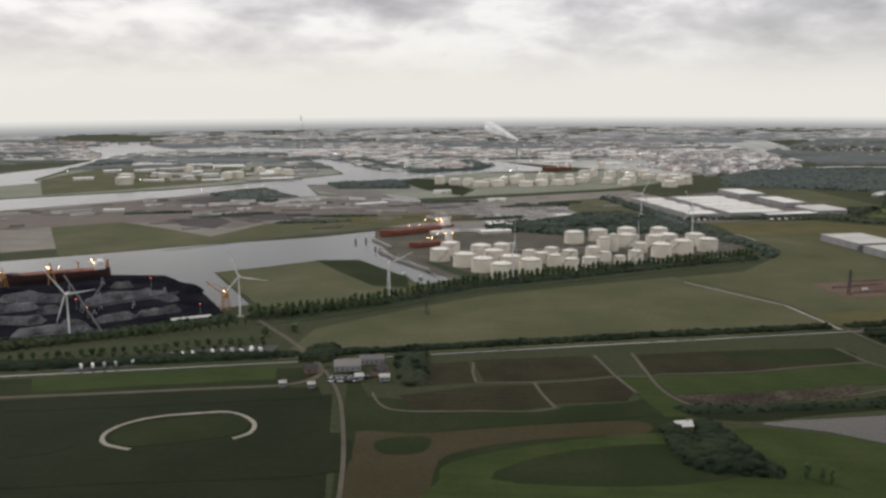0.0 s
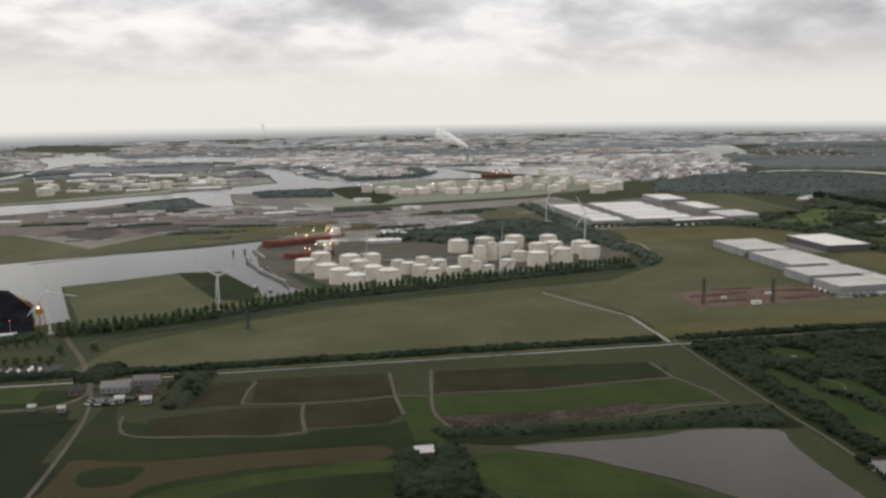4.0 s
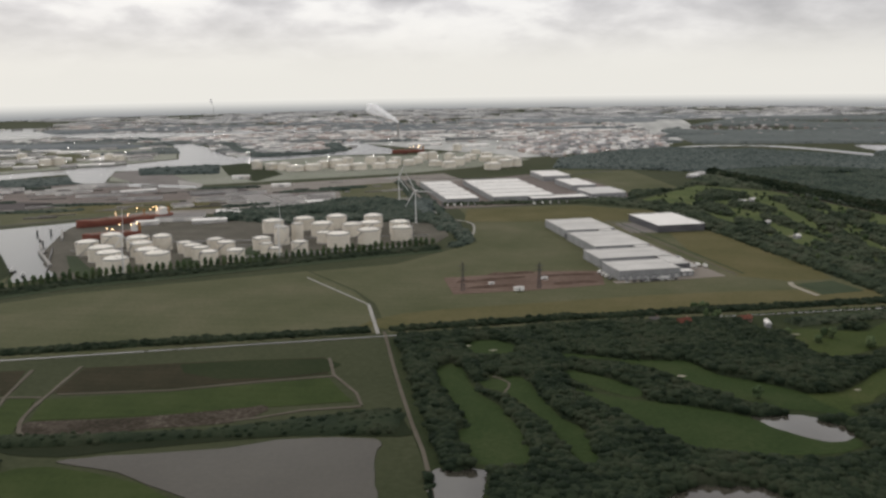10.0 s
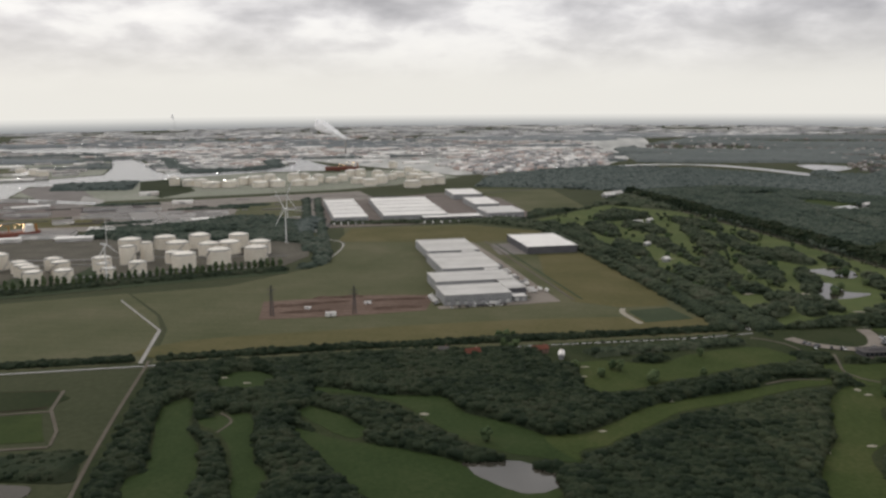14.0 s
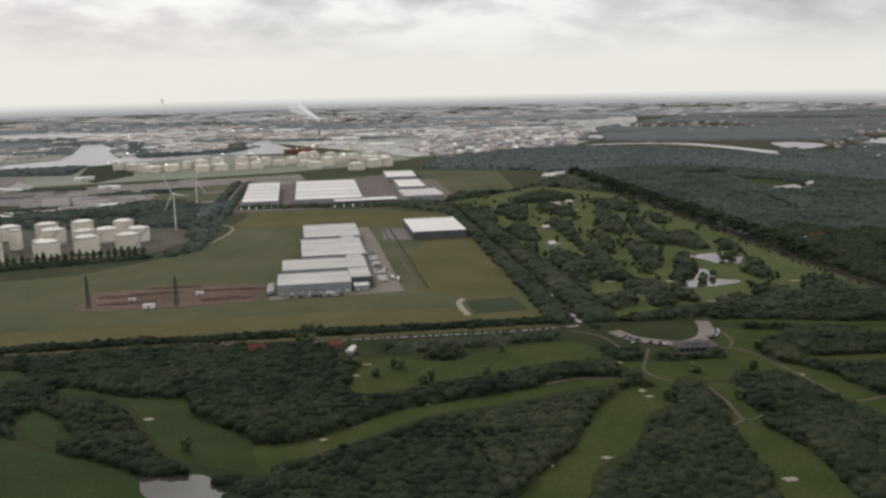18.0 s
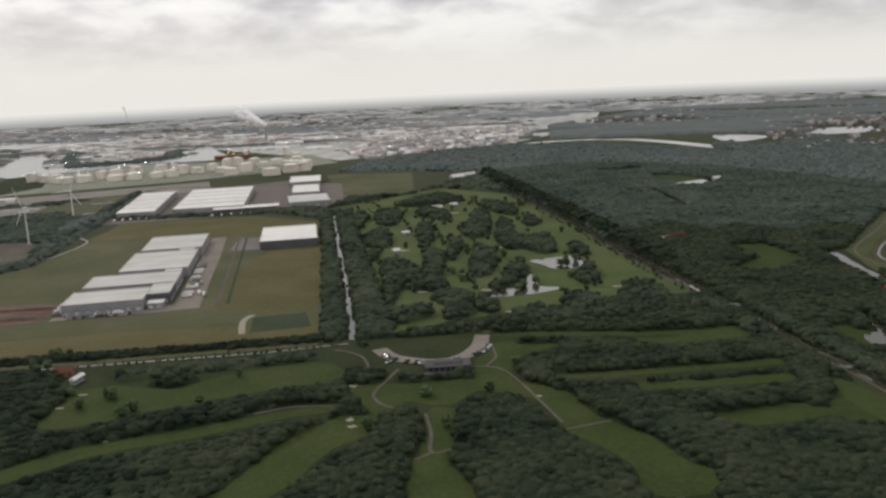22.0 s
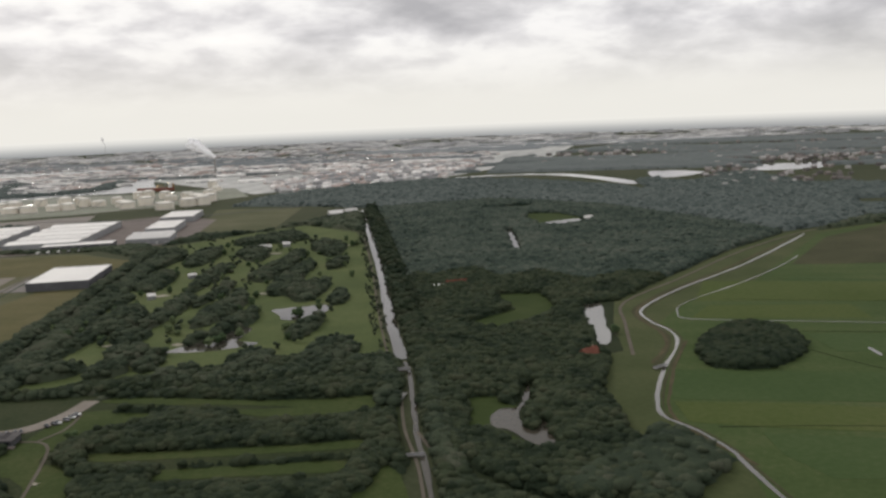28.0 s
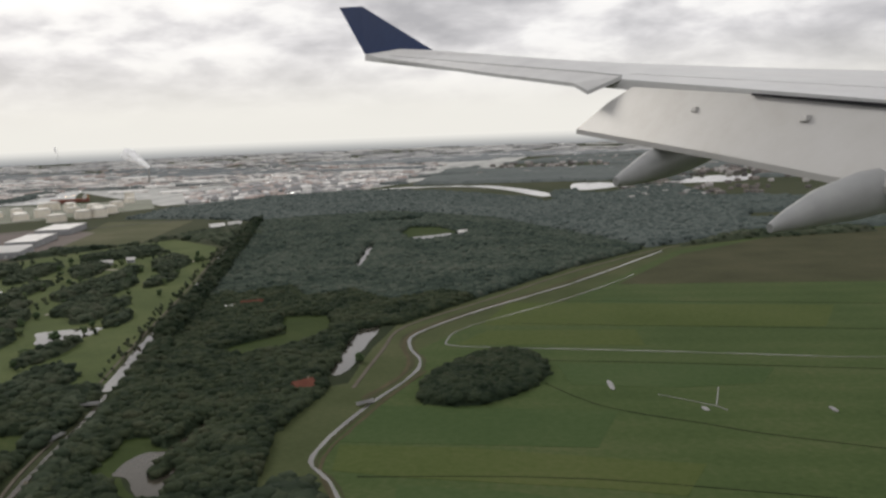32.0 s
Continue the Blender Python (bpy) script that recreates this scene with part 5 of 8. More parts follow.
# ---- building helpers ----
class Geo:
    """Collects solids into one mesh."""

    def __init__(self):
        self.v, self.f = [], []

    def add(self, verts, faces):
        k = len(self.v)
        self.v += [tuple(p) for p in verts]
        self.f += [tuple(i + k for i in q) for q in faces]
        return self

    def box(self, x0, y0, z0, x1, y1, z1, top=0.0):
        """A block; top draws its upper face in on all sides."""
        t = top
        return self.add([(x0, y0, z0), (x1, y0, z0), (x1, y1, z0), (x0, y1, z0), (x0 + t, y0 + t, z1), (x1 - t, y0 + t, z1), (x1 - t, y1 - t, z1), (x0 + t, y1 - t, z1)],
                        [(3, 2, 1, 0), (4, 5, 6, 7), (0, 1, 5, 4), (1, 2, 6, 5), (2, 3, 7, 6), (3, 0, 4, 7)])

    def lathe(self, prof, n=24, x=0.0, y=0.0):
        k = len(prof)
        verts = [(x + r * math.cos(6.28318 * i / n), y + r * math.sin(6.28318 * i / n), z) for i in range(n) for r, z in prof]
        faces = [(i * k + j, ((i + 1) % n) * k + j, ((i + 1) % n) * k + j + 1, i * k + j + 1) for i in range(n) for j in range(k - 1)]
        faces.append(tuple(i * k + k - 1 for i in range(n)))
        return self.add(verts, faces)

    def beam(self, p, q, w, w2=None):
        p, q = Vector(p), Vector(q)
        d = (q - p).normalized()
        s = d.cross(Vector((0, 0, 1)))
        s = Vector((1, 0, 0)) if s.length < 0.01 else s.normalized()
        u = s.cross(d)
        w2 = w if w2 is None else w2
        vs = [p + (s * a + u * b) * w / 2 for a, b in ((-1, -1), (1, -1), (1, 1), (-1, 1))] + [q + (s * a + u * b) * w2 / 2 for a, b in ((-1, -1), (1, -1), (1, 1), (-1, 1))]
        return self.add(vs, [(3, 2, 1, 0), (4, 5, 6, 7), (0, 1, 5, 4), (1, 2, 6, 5), (2, 3, 7, 6), (3, 0, 4, 7)])

    def hexa(self, low, high):
        """A solid between two rings with the same number of corners."""
        k = len(low)
        return self.add(list(low) + list(high), [tuple(reversed(range(k))), tuple(range(k, 2 * k))] + [(i, (i + 1) % k, (i + 1) % k + k, i + k) for i in range(k)])

    def loft(self, rings):
        k = len(rings[0])
        faces = [tuple(reversed(range(k))), tuple(range((len(rings) - 1) * k, len(rings) * k))]
        for j in range(len(rings) - 1):
            faces += [(j * k + i, j * k + (i + 1) % k, (j + 1) * k + (i + 1) % k, (j + 1) * k + i) for i in range(k)]
        return self.add([p for r in rings for p in r], faces)

    def mesh(self, name, mat, smooth=False):
        me = mesh_of(name, self.v, self.f, mat, smooth)
        if smooth:
            bm = bmesh.new()
            bm.from_mesh(me)
            for e in bm.edges:
                if len(e.link_faces) == 2 and e.calc_face_angle(0) > 0.6:
                    e.smooth = False
            bm.to_mesh(me)
            bm.free()
        return me


def part(name, geo, mat, parent, label="", smooth=False):
    ob = new(name, geo.mesh(name, mat, smooth) if isinstance(geo, Geo) else geo)
    ob.parent = parent
    return tagged(ob, label) if label else ob


def thing(name, label, category, group="", m=None):
    ob = new(name)
    ob.empty_display_size = 2.0
    if m is not None:
        ob.matrix_basis = m
    return tagged(ob, label, category, group)


def at(x, y, z=0.0, turn=0.0, sx=1.0, sy=None, sz=None):
    return pose(x, y, z, 0, 0, turn) @ Matrix.Diagonal((sx, sx if sy is None else sy, sx if sz is None else sz, 1))


def place(src, m):
    """Puts a prototype at m the first time, a copy of it every other time."""
    if src in PLACED:
        k = src.scale
        return copy_thing(src, m @ Matrix.Diagonal((1 / k[0], 1 / k[1], 1 / k[2], 1)))
    src.matrix_basis = m
    PLACED.add(src)
    return src


PLACED = set()


def stuff(name, me, label, category):
    return tagged(new(name, me), label, category, "", "stuff")


def blocks(name, centres, sizes, turns, mat, roof=0.0):
    """Many blocks in one mesh; roof > 0 pitches the top into a ridge."""
    n = len(centres)
    base = np.array([(-1, -1, 0), (1, -1, 0), (1, 1, 0), (-1, 1, 0), (-1, -1, 1), (1, -1, 1), (1, 1, 1), (-1, 1, 1), (-1, 0, 1), (1, 0, 1)], float)
    q = np.repeat(base[None], n, 0) * np.asarray(sizes)[:, None, :] * np.array((0.5, 0.5, 1.0))
    if roof:
        q[:, 8:, 2] += (np.asarray(sizes)[:, 1] * roof)[:, None]
    c, s = np.cos(turns)[:, None], np.sin(turns)[:, None]
    q = np.stack([q[..., 0] * c - q[..., 1] * s, q[..., 0] * s + q[..., 1] * c, q[..., 2]], -1) + np.asarray(centres)[:, None, :]
    form = [(0, 1, 5, 4), (2, 3, 7, 6)] + ([(1, 2, 6, 9, 5), (3, 0, 4, 8, 7), (4, 5, 9, 8), (6, 7, 8, 9)] if roof else [(1, 2, 6, 5), (3, 0, 4, 7), (4, 5, 6, 7)])
    faces = [tuple(i + 10 * k for i in f) for k in range(n) for f in form]
    return mesh_of(name, q.reshape(-1, 3), faces, mat)


M_TANK = material("cream_painted_steel", [(0.63, 0.585, 0.505), (0.73, 0.68, 0.59), (0.78, 0.73, 0.64)], 0.12, 0.7, rough=0.55, bump=0.05, objects=True, vary=0.25)
M_TANKROOF = material("pale_tank_roof", [(0.62, 0.59, 0.53), (0.72, 0.69, 0.625), (0.77, 0.74, 0.68)], 0.15, 0.8, rough=0.6, bump=0.05, objects=True, vary=0.2)
M_STEEL = material("grey_steel", [(0.20, 0.20, 0.20), (0.28, 0.28, 0.28), (0.36, 0.355, 0.35)], 0.3, 2.0, rough=0.5, bump=0.05, objects=True)
M_DARKSTEEL = material("dark_steel", [(0.04, 0.04, 0.045), (0.07, 0.07, 0.075), (0.10, 0.10, 0.105)], 0.3, 2.0, rough=0.6, bump=0.05, objects=True)
M_TURBINE = material("white_turbine_paint", [(0.60, 0.60, 0.60), (0.68, 0.68, 0.675), (0.74, 0.74, 0.73)], 0.2, 1.0, rough=0.4, bump=0.0, objects=True)
M_ROOFW = material("white_roof_sheet", [(0.60, 0.585, 0.565), (0.70, 0.685, 0.66), (0.77, 0.755, 0.73)], 0.05, 0.6, rough=0.6, bump=0.08, vary=0.16)
M_ROOFG = material("grey_roof_sheet", [(0.42, 0.41, 0.395), (0.51, 0.50, 0.48), (0.58, 0.565, 0.545)], 0.05, 0.6, rough=0.6, bump=0.08, vary=0.2)
M_ROOFD = material("weathered_dark_roof", [(0.135, 0.130, 0.125), (0.185, 0.178, 0.172), (0.250, 0.240, 0.232)], 0.05, 0.6, rough=0.75, bump=0.08, vary=0.4)
M_WALLG = material("grey_cladding", [(0.20, 0.205, 0.21), (0.27, 0.275, 0.28), (0.33, 0.335, 0.34)], 0.1, 0.8, rough=0.6, bump=0.05, stripe=(0, 3, 0.06))
M_WALLD = material("dark_cladding", [(0.07, 0.072, 0.078), (0.10, 0.10, 0.108), (0.14, 0.14, 0.148)], 0.1, 0.8, rough=0.6, bump=0.05)
M_DOOR = material("dock_door", [(0.34, 0.34, 0.34), (0.45, 0.45, 0.445), (0.55, 0.55, 0.54)], 0.3, 2.0, rough=0.5, bump=0.0, vary=0.4)
M_GLASS = material("dark_glass", [(0.02, 0.025, 0.03), (0.03, 0.035, 0.04)], 0.3, 1.0, rough=0.08, bump=0.0, spec=0.6)
# far roofs and walls, lightened so the colour carries some haze
M_TOWN = material("hazed_town_blocks", [(0.2419, 0.2419, 0.2443), (0.3508, 0.3471, 0.3411), (0.4596, 0.4476, 0.4355), (0.8225, 0.8044, 0.7741), (0.3992, 0.3266, 0.2964)], 0.004, 0.05, rough=0.8, bump=0.0, island=0.5, mid=0.3)
M_VILLAGE = material("village_roofs", [(0.12, 0.112, 0.108), (0.18, 0.165, 0.155), (0.25, 0.215, 0.195), (0.40, 0.385, 0.37)], 0.004, 0.05, rough=0.8, bump=0.0, island=0.5, mid=0.3)
M_HULL = material("red_hull", [(0.15, 0.055, 0.042), (0.21, 0.08, 0.06), (0.27, 0.115, 0.085)], 0.1, 0.6, rough=0.6, bump=0.1, objects=True)
M_HULLD = material("dark_hull", [(0.028, 0.018, 0.018), (0.045, 0.026, 0.025), (0.07, 0.038, 0.035)], 0.1, 0.6, rough=0.6, bump=0.1, objects=True)
M_DECK = material("rust_deck", [(0.15, 0.065, 0.045), (0.22, 0.095, 0.065), (0.29, 0.14, 0.10)], 0.1, 0.6, rough=0.7, bump=0.1, objects=True)
M_WHITE = material("white_paint", [(0.62, 0.61, 0.59), (0.70, 0.69, 0.67), (0.78, 0.77, 0.75)], 0.2, 1.2, rough=0.5, bump=0.02, objects=True, vary=0.2)
M_ORANGE = material("orange_paint", [(0.28, 0.14, 0.05), (0.36, 0.19, 0.07), (0.43, 0.24, 0.10)], 0.3, 1.5, rough=0.5, bump=0.0, objects=True)
M_TILE = material("red_roof_tile", [(0.0975, 0.0375, 0.027), (0.135, 0.054, 0.039), (0.18, 0.0788, 0.0562)], 0.2, 2.5, bump=0.3, objects=True, vary=0.2)
M_SLATE = material("dark_roof_tile", [(0.06, 0.058, 0.06), (0.09, 0.085, 0.085), (0.13, 0.12, 0.118)], 0.2, 2.5, bump=0.3, objects=True, vary=0.2)
M_BRICK = material("brick_wall", [(0.16, 0.10, 0.08), (0.22, 0.15, 0.12), (0.29, 0.21, 0.17)], 0.3, 4.0, bump=0.2, objects=True, vary=0.2)
M_CAR = material("car_paint", [(0.03, 0.03, 0.035), (0.12, 0.12, 0.13), (0.30, 0.30, 0.31), (0.62, 0.62, 0.61)], 0.02, 0.03, rough=0.3, bump=0.0, objects=True, vary=1.2)
M_RUBBER = material("tyre_rubber", [(0.02, 0.02, 0.02), (0.035, 0.035, 0.035)], 0.5, 3.0, objects=True)
# horizon buildings with haze put into their grey
M_TOWN_FAR = material("hazed_distant_town", [(0.30, 0.303, 0.308), (0.35, 0.352, 0.354), (0.42, 0.418, 0.413), (0.60, 0.59, 0.575)], 0.002, 0.02, rough=0.8, bump=0.0, island=0.45, mid=0.3)
M_WARM = glow("warm_lamp", (1.0, 0.62, 0.3), 9.0)
M_RED = glow("red_lamp", (1.0, 0.10, 0.06), 4.0)
M_COOL = glow("white_lamp", (1.0, 0.95, 0.85), 14.0)
M_STEAM = material("white_steam", [(0.8640, 0.8640, 0.8640), (0.9288, 0.9288, 0.9288)], 0.05, 0.3, rough=1.0, bump=0.0, spec=0.0)


# ---- tank terminal ----
def storage_tank(r, h, name_label):
    tk = thing("storage_tank", name_label, "tank", "tanks of the terminal")
    n = 32
    part("base_ring", Geo().lathe([(r + 0.7, 0.0), (r + 0.7, 0.35), (r, 0.45)], n), M_CONCRETE, tk)
    prof = [(r, 0.3)]
    for k in range(1, 5):
        z = 0.3 + (h - 0.3) * k / 5
        prof += [(r, z - 0.06), (r + 0.14, z - 0.05), (r + 0.14, z + 0.05), (r, z + 0.06)]
    prof += [(r, h - 0.35), (r + 0.3, h - 0.3), (r + 0.3, h), (r, h)]
    part("shell", Geo().lathe(prof, n), M_TANK, tk, "", True)
    part("roof", Geo().lathe([(r - 0.02, h - 0.02), (r * 0.8, h + r * 0.09), (r * 0.5, h + r * 0.17), (r * 0.2, h + r * 0.205), (0.15, h + r * 0.21)], n), M_TANKROOF, tk, "low domed roof", True)
    ring = [[(q * math.cos(6.28318 * i / n), q * math.sin(6.28318 * i / n), z) for q, z in ((r - 0.05, h), (r + 0.05, h), (r + 0.05, h + 0.9), (r - 0.05, h + 0.9))] for i in range(n)]
    rail = Geo().add([p for q in ring for p in q], [(4 * i + j, 4 * ((i + 1) % n) + j, 4 * ((i + 1) % n) + (j + 1) % 4, 4 * i + (j + 1) % 4) for i in range(n) for j in range(4)])
    part("handrail", rail, M_STEEL, tk)
    rings = []
    for i in range(27):
        a = -1.9 + i * 0.045 * 11.5 / r
        z = 0.4 + (h - 0.4) * i / 26
        rings.append([((r + d) * math.cos(a), (r + d) * math.sin(a), z + q) for d, q in ((0.32, 0), (1.1, 0), (1.1, 0.9), (1.02, 0.9), (1.02, 0.15), (0.32, 0.15))])
    st = Geo().loft(rings)
    part("stair", st, M_STEEL, tk, "spiral steel stair")
    part("vent", Geo().lathe([(0.35, h + r * 0.2), (0.35, h + r * 0.21 + 0.7), (0.6, h + r * 0.21 + 0.75), (0.6, h + r * 0.21 + 1.0), (0.1, h + r * 0.21 + 1.1)], 10, r * 0.12, 0), M_STEEL, tk)
    part("manhole", Geo().lathe([(0.5, h + r * 0.12), (0.5, h + r * 0.19), (0.1, h + r * 0.2)], 10, -r * 0.55, r * 0.2), M_STEEL, tk)
    return tk


TANKS = [(16, 933, 10.9), (41, 901, 12.0), (58, 873, 11.5), (75, 842, 11.1), (105, 862, 11.7), (88, 889, 10.9), (73, 920, 10.8), (28, 968, 10.7), (61, 948, 11.3), (84, 950, 9.4),
         (112, 931, 7.4), (123, 915, 8.5), (135, 900, 8.4), (148, 877, 8.1), (154, 922, 8.6), (170, 889, 8.2), (138, 945, 8.0), (179, 1041, 11.6), (184, 944, 8.8), (193, 923, 6.2),
         (204, 905, 6.2), (211, 1058, 11.4), (225, 921, 8.0), (236, 1016, 12.0), (247, 1062, 11.2), (243, 975, 8.1), (269, 1012, 10.9), (288, 1067, 10.5), (260, 949, 11.4), (289, 968, 11.6),
         (287, 1024, 11.6), (319, 1022, 11.0), (322, 984, 11.4)]
tank_big = storage_tank(11.3, 13.0, "large cream storage tank with a low domed roof")
tank_mid = storage_tank(8.3, 11.0, "middle-sized cream storage tank with a domed roof")
tank_small = storage_tank(6.2, 9.0, "small cream storage tank")
for i, (x, y, r) in enumerate(TANKS):
    proto = tank_big if r > 9.3 else tank_mid if r > 7 else tank_small
    r0 = 11.3 if r > 9.3 else 8.3 if r > 7 else 6.2
    m = at(x, y, 0.22, (i * 47) % 360, r / r0, None, 0.94 + 0.03 * (i % 5))
    place(proto, m)
tall = storage_tank(7.6, 17.5, "tall slender cream storage tank")
tall.matrix_basis = at(200, 970, 0.22, 30)
copy_thing(tall, at(214, 985, 0.22, 120, 0.8, None, 1.05))

# bund walls and pipe racks among the tanks
for x0, y0, x1, y1 in ((-6, 925, 60, 968), (92, 846, 178, 860), (96, 960, 176, 966), (165, 1000, 350, 1004), (166, 905, 262, 909)):
    b = thing("bund_wall", "low concrete wall round the tanks", "wall", "bund walls", at((x0 + x1) / 2, (y0 + y1) / 2, 0.2))
    part("wall", Geo().box(-(x1 - x0) / 2, -0.3, 0, (x1 - x0) / 2, 0.3, 1.5, 0.05), M_CONCRETE, b)
for x0, y0, x1, y1 in ((10, 850, -30, 960), (20, 985, 170, 985), (175, 895, 330, 940)):
    p = thing("pipe_rack", "long grey pipe rack between tanks", "pipes", "pipe racks")
    for k in range(4):
        part("pipe", Geo().beam((x0, y0 + k * 0.7, 1.8), (x1, y1 + k * 0.7, 1.8), 0.45), M_STEEL, p)
    for k in range(9):
        u = k / 8
        part("support", Geo().box(x0 + (x1 - x0) * u - 0.2, y0 + (y1 - y0) * u - 0.3, 0.2, x0 + (x1 - x0) * u + 0.2, y0 + (y1 - y0) * u + 2.6, 1.6), M_CONCRETE, p)


# ---- wind turbines ----
def wind_turbine(x, y, hub, face, spin):
    t = thing("wind_turbine", "white three-bladed wind turbine on a tapered tower", "wind turbine", "wind turbines", at(x, y, 0.0, face))
    part("foundation", Geo().lathe([(3.0, 0.0), (3.0, 0.5), (1.4, 0.6)], 16), M_CONCRETE, t)
    part("tower", Geo().lathe([(0.78, 0.4), (0.68, hub * 0.33), (0.56, hub * 0.7), (0.44, hub - 0.4)], 18), M_TURBINE, t, "", True)
    part("nacelle", Geo().loft([[(a * 0.75 * s, y0, hub + b * 0.8 * s) for a, b in ((-1, -0.8), (1, -0.8), (1.1, 0.2), (0.6, 1), (-0.6, 1), (-1.1, 0.2))] for y0, s in ((-1.6, 0.8), (-0.4, 1.0), (2.2, 1.0), (3.4, 0.7))]), M_TURBINE, t)
    h = part("hub", Geo().loft([[(0.8 * s * math.cos(a * 0.7854), y0, hub + 0.8 * s * math.sin(a * 0.7854)) for a in range(8)] for y0, s in ((-1.5, 1.0), (-2.3, 0.95), (-2.9, 0.55), (-3.1, 0.15))]), M_TURBINE, t)
    for k in range(3):
        a = radians(spin + 120 * k)
        d = Vector((math.sin(a), 0, math.cos(a)))
        s = Vector((math.cos(a), 0, -math.sin(a)))
        rings = []
        for u, w, th in ((0.6, 0.45, 0.42), (3.0, 0.95, 0.3), (8.0, 0.85, 0.22), (15.0, 0.6, 0.14), (20.5, 0.36, 0.08), (23.5, 0.12, 0.04)):
            c = Vector((0, -2.1, hub)) + d * u
            rings.append([c - s * w * 0.5, c + Vector((0, -th, 0)), c + s * w * 0.9, c + Vector((0, th, 0))])
        part("blade", Geo().loft(rings), M_TURBINE, h)
    return t


for x, y, hub, face, spin in ((-262, 633, 34, -5, 80), (-150, 696, 33, 10, 100), (-31, 745, 34, 0, 65), (84, 834, 35, 78, 4), (213, 874, 36, 82, 0), (336, 1089, 38, -20, 92), (312, 1256, 35, 0, 25)):
    wind_turbine(x, y, hub, face, spin)


# ---- warehouses ----
def warehouse(name, label, x, y, turn, w, d, h, ridges, wall_mat, roof_mat, doors=0, side_doors=0, pitch=0.5, roof_lights=False):
    """Base corner at x, y; w along the turned x axis, d along the turned y axis; shallow roof ridges run along x."""
    b = thing(name, label, "warehouse", "", at(x, y, 0.14, turn))
    t = 0.35
    part("wall", Geo().box(0, 0, 0, w, t, h), wall_mat, b)
    part("wall", Geo().box(0, d - t, 0, w, d, h), wall_mat, b)
    part("wall", Geo().box(0, t, 0, t, d - t, h), wall_mat, b)
    part("wall", Geo().box(w - t, t, 0, w, d - t, h), wall_mat, b)
    step = (d - 2 * t) / ridges
    for k in range(ridges):
        # wide gaps left to imitate the shading between roof ribs
        shade_gap = 0.0 if pitch < 1.0 else 2.2
        y0 = t + k * step + shade_gap
        y1 = t + (k + 1) * step - shade_gap
        part("roof_panel", Geo().hexa([(t, y0 + 0.03, h - 0.5), (w - t, y0 + 0.03, h - 0.5), (w - t, y1 - 0.03, h - 0.5), (t, y1 - 0.03, h - 0.5)],
                                      [(t, y0 + 0.03, h - 0.25), (w - t, y0 + 0.03, h - 0.25), (w - t, y1 - 0.03, h - 0.25), (t, y1 - 0.03, h - 0.25)])
             .add([(t, y0 + 0.03, h - 0.24), (w - t, y0 + 0.03, h - 0.24), (w - t, (y0 + y1) / 2, h + pitch), (t, (y0 + y1) / 2, h + pitch), (w - t, y1 - 0.03, h - 0.24), (t, y1 - 0.03, h - 0.24)],
                  [(0, 1, 2, 3), (3, 2, 4, 5), (1, 4, 2), (5, 0, 3)]), roof_mat, b)
        if roof_lights:
            for q in range(3):
                u = w * (0.2 + 0.3 * q)
                part("roof_light", Geo().box(u, y0 + step * 0.2, h + pitch * 0.3, u + w * 0.1, y0 + step * 0.32, h + pitch * 0.5 + 0.25, 0.1), M_GLASS, b)
    # dark deck seen in the gaps, shade between ribs put into its colour
    if pitch >= 1.0:
        part("roof_deck", Geo().box(t, t, h - 0.9, w - t, d - t, h - 0.55), M_WALLD, b)
    trim = Geo().box(-0.15, -0.15, h, w + 0.15, 0.2, h + 0.35).box(-0.15, d - 0.2, h, w + 0.15, d + 0.15, h + 0.35).box(-0.15, 0.2, h, 0.2, d - 0.2, h + 0.35).box(w - 0.2, 0.2, h, w + 0.15, d - 0.2, h + 0.35)
    part("parapet", trim, roof_mat, b)
    for k in range(doors):
        u = w * (k + 0.5) / doors
        dr = part("dock_door", Geo().box(u - 1.4, -0.12, 0.5, u + 1.4, 0.1, 3.4), M_DOOR, b)
        part("canopy", Geo().box(u - 1.7, -0.9, 3.5, u + 1.7, 0.02, 3.75), M_WALLD, dr)
    for k in range(side_doors):
        u = d * (k + 0.5) / side_doors
        dr = part("dock_door", Geo().box(w - 0.1, u - 1.3, 0.5, w + 0.12, u + 1.3, 3.4), M_DOOR, b)
        part("canopy", Geo().box(w - 0.02, u - 1.6, 3.5, w + 0.9, u + 1.6, 3.75), M_WALLD, dr)
    return b


TURN = 10.0
CO, SI = math.cos(radians(TURN)), math.sin(radians(TURN))


def loc(u, v):
    """Plan place of a point of the warehouse park, u across and v back from its front corner."""
    return 505 + u * CO - v * SI, 780 + u * SI + v * CO


for u, v, w, d, rd, dn, sd, lab in ((0, 0, 54, 39, 4, 8, 0, "low grey warehouse bay with a pale roof"), (3, 51, 67, 41, 4, 0, 6, "grey warehouse bay with ribbed pale roof"),
                                    (19, 104, 54, 80, 6, 0, 10, "long warehouse bay with ribbed pale roof"), (22, 195, 53, 72, 6, 0, 8, "rear warehouse bay with pale ribbed roof")):
    warehouse("warehouse_bay", lab, *loc(u, v), TURN, w, d, 8.0, rd, M_WALLG, M_ROOFG, dn, sd)
warehouse("warehouse_wing", "warehouse wing with a dark loading front", *loc(54.4, 15), TURN, 15.6, 35.6, 7.9, 3, M_WALLD, M_ROOFG, 3, 4)
warehouse("office_block", "small grey office building at the warehouse front", *loc(56, 2), TURN, 11, 11, 4.0, 2, M_WALLG, M_ROOFW, 2)
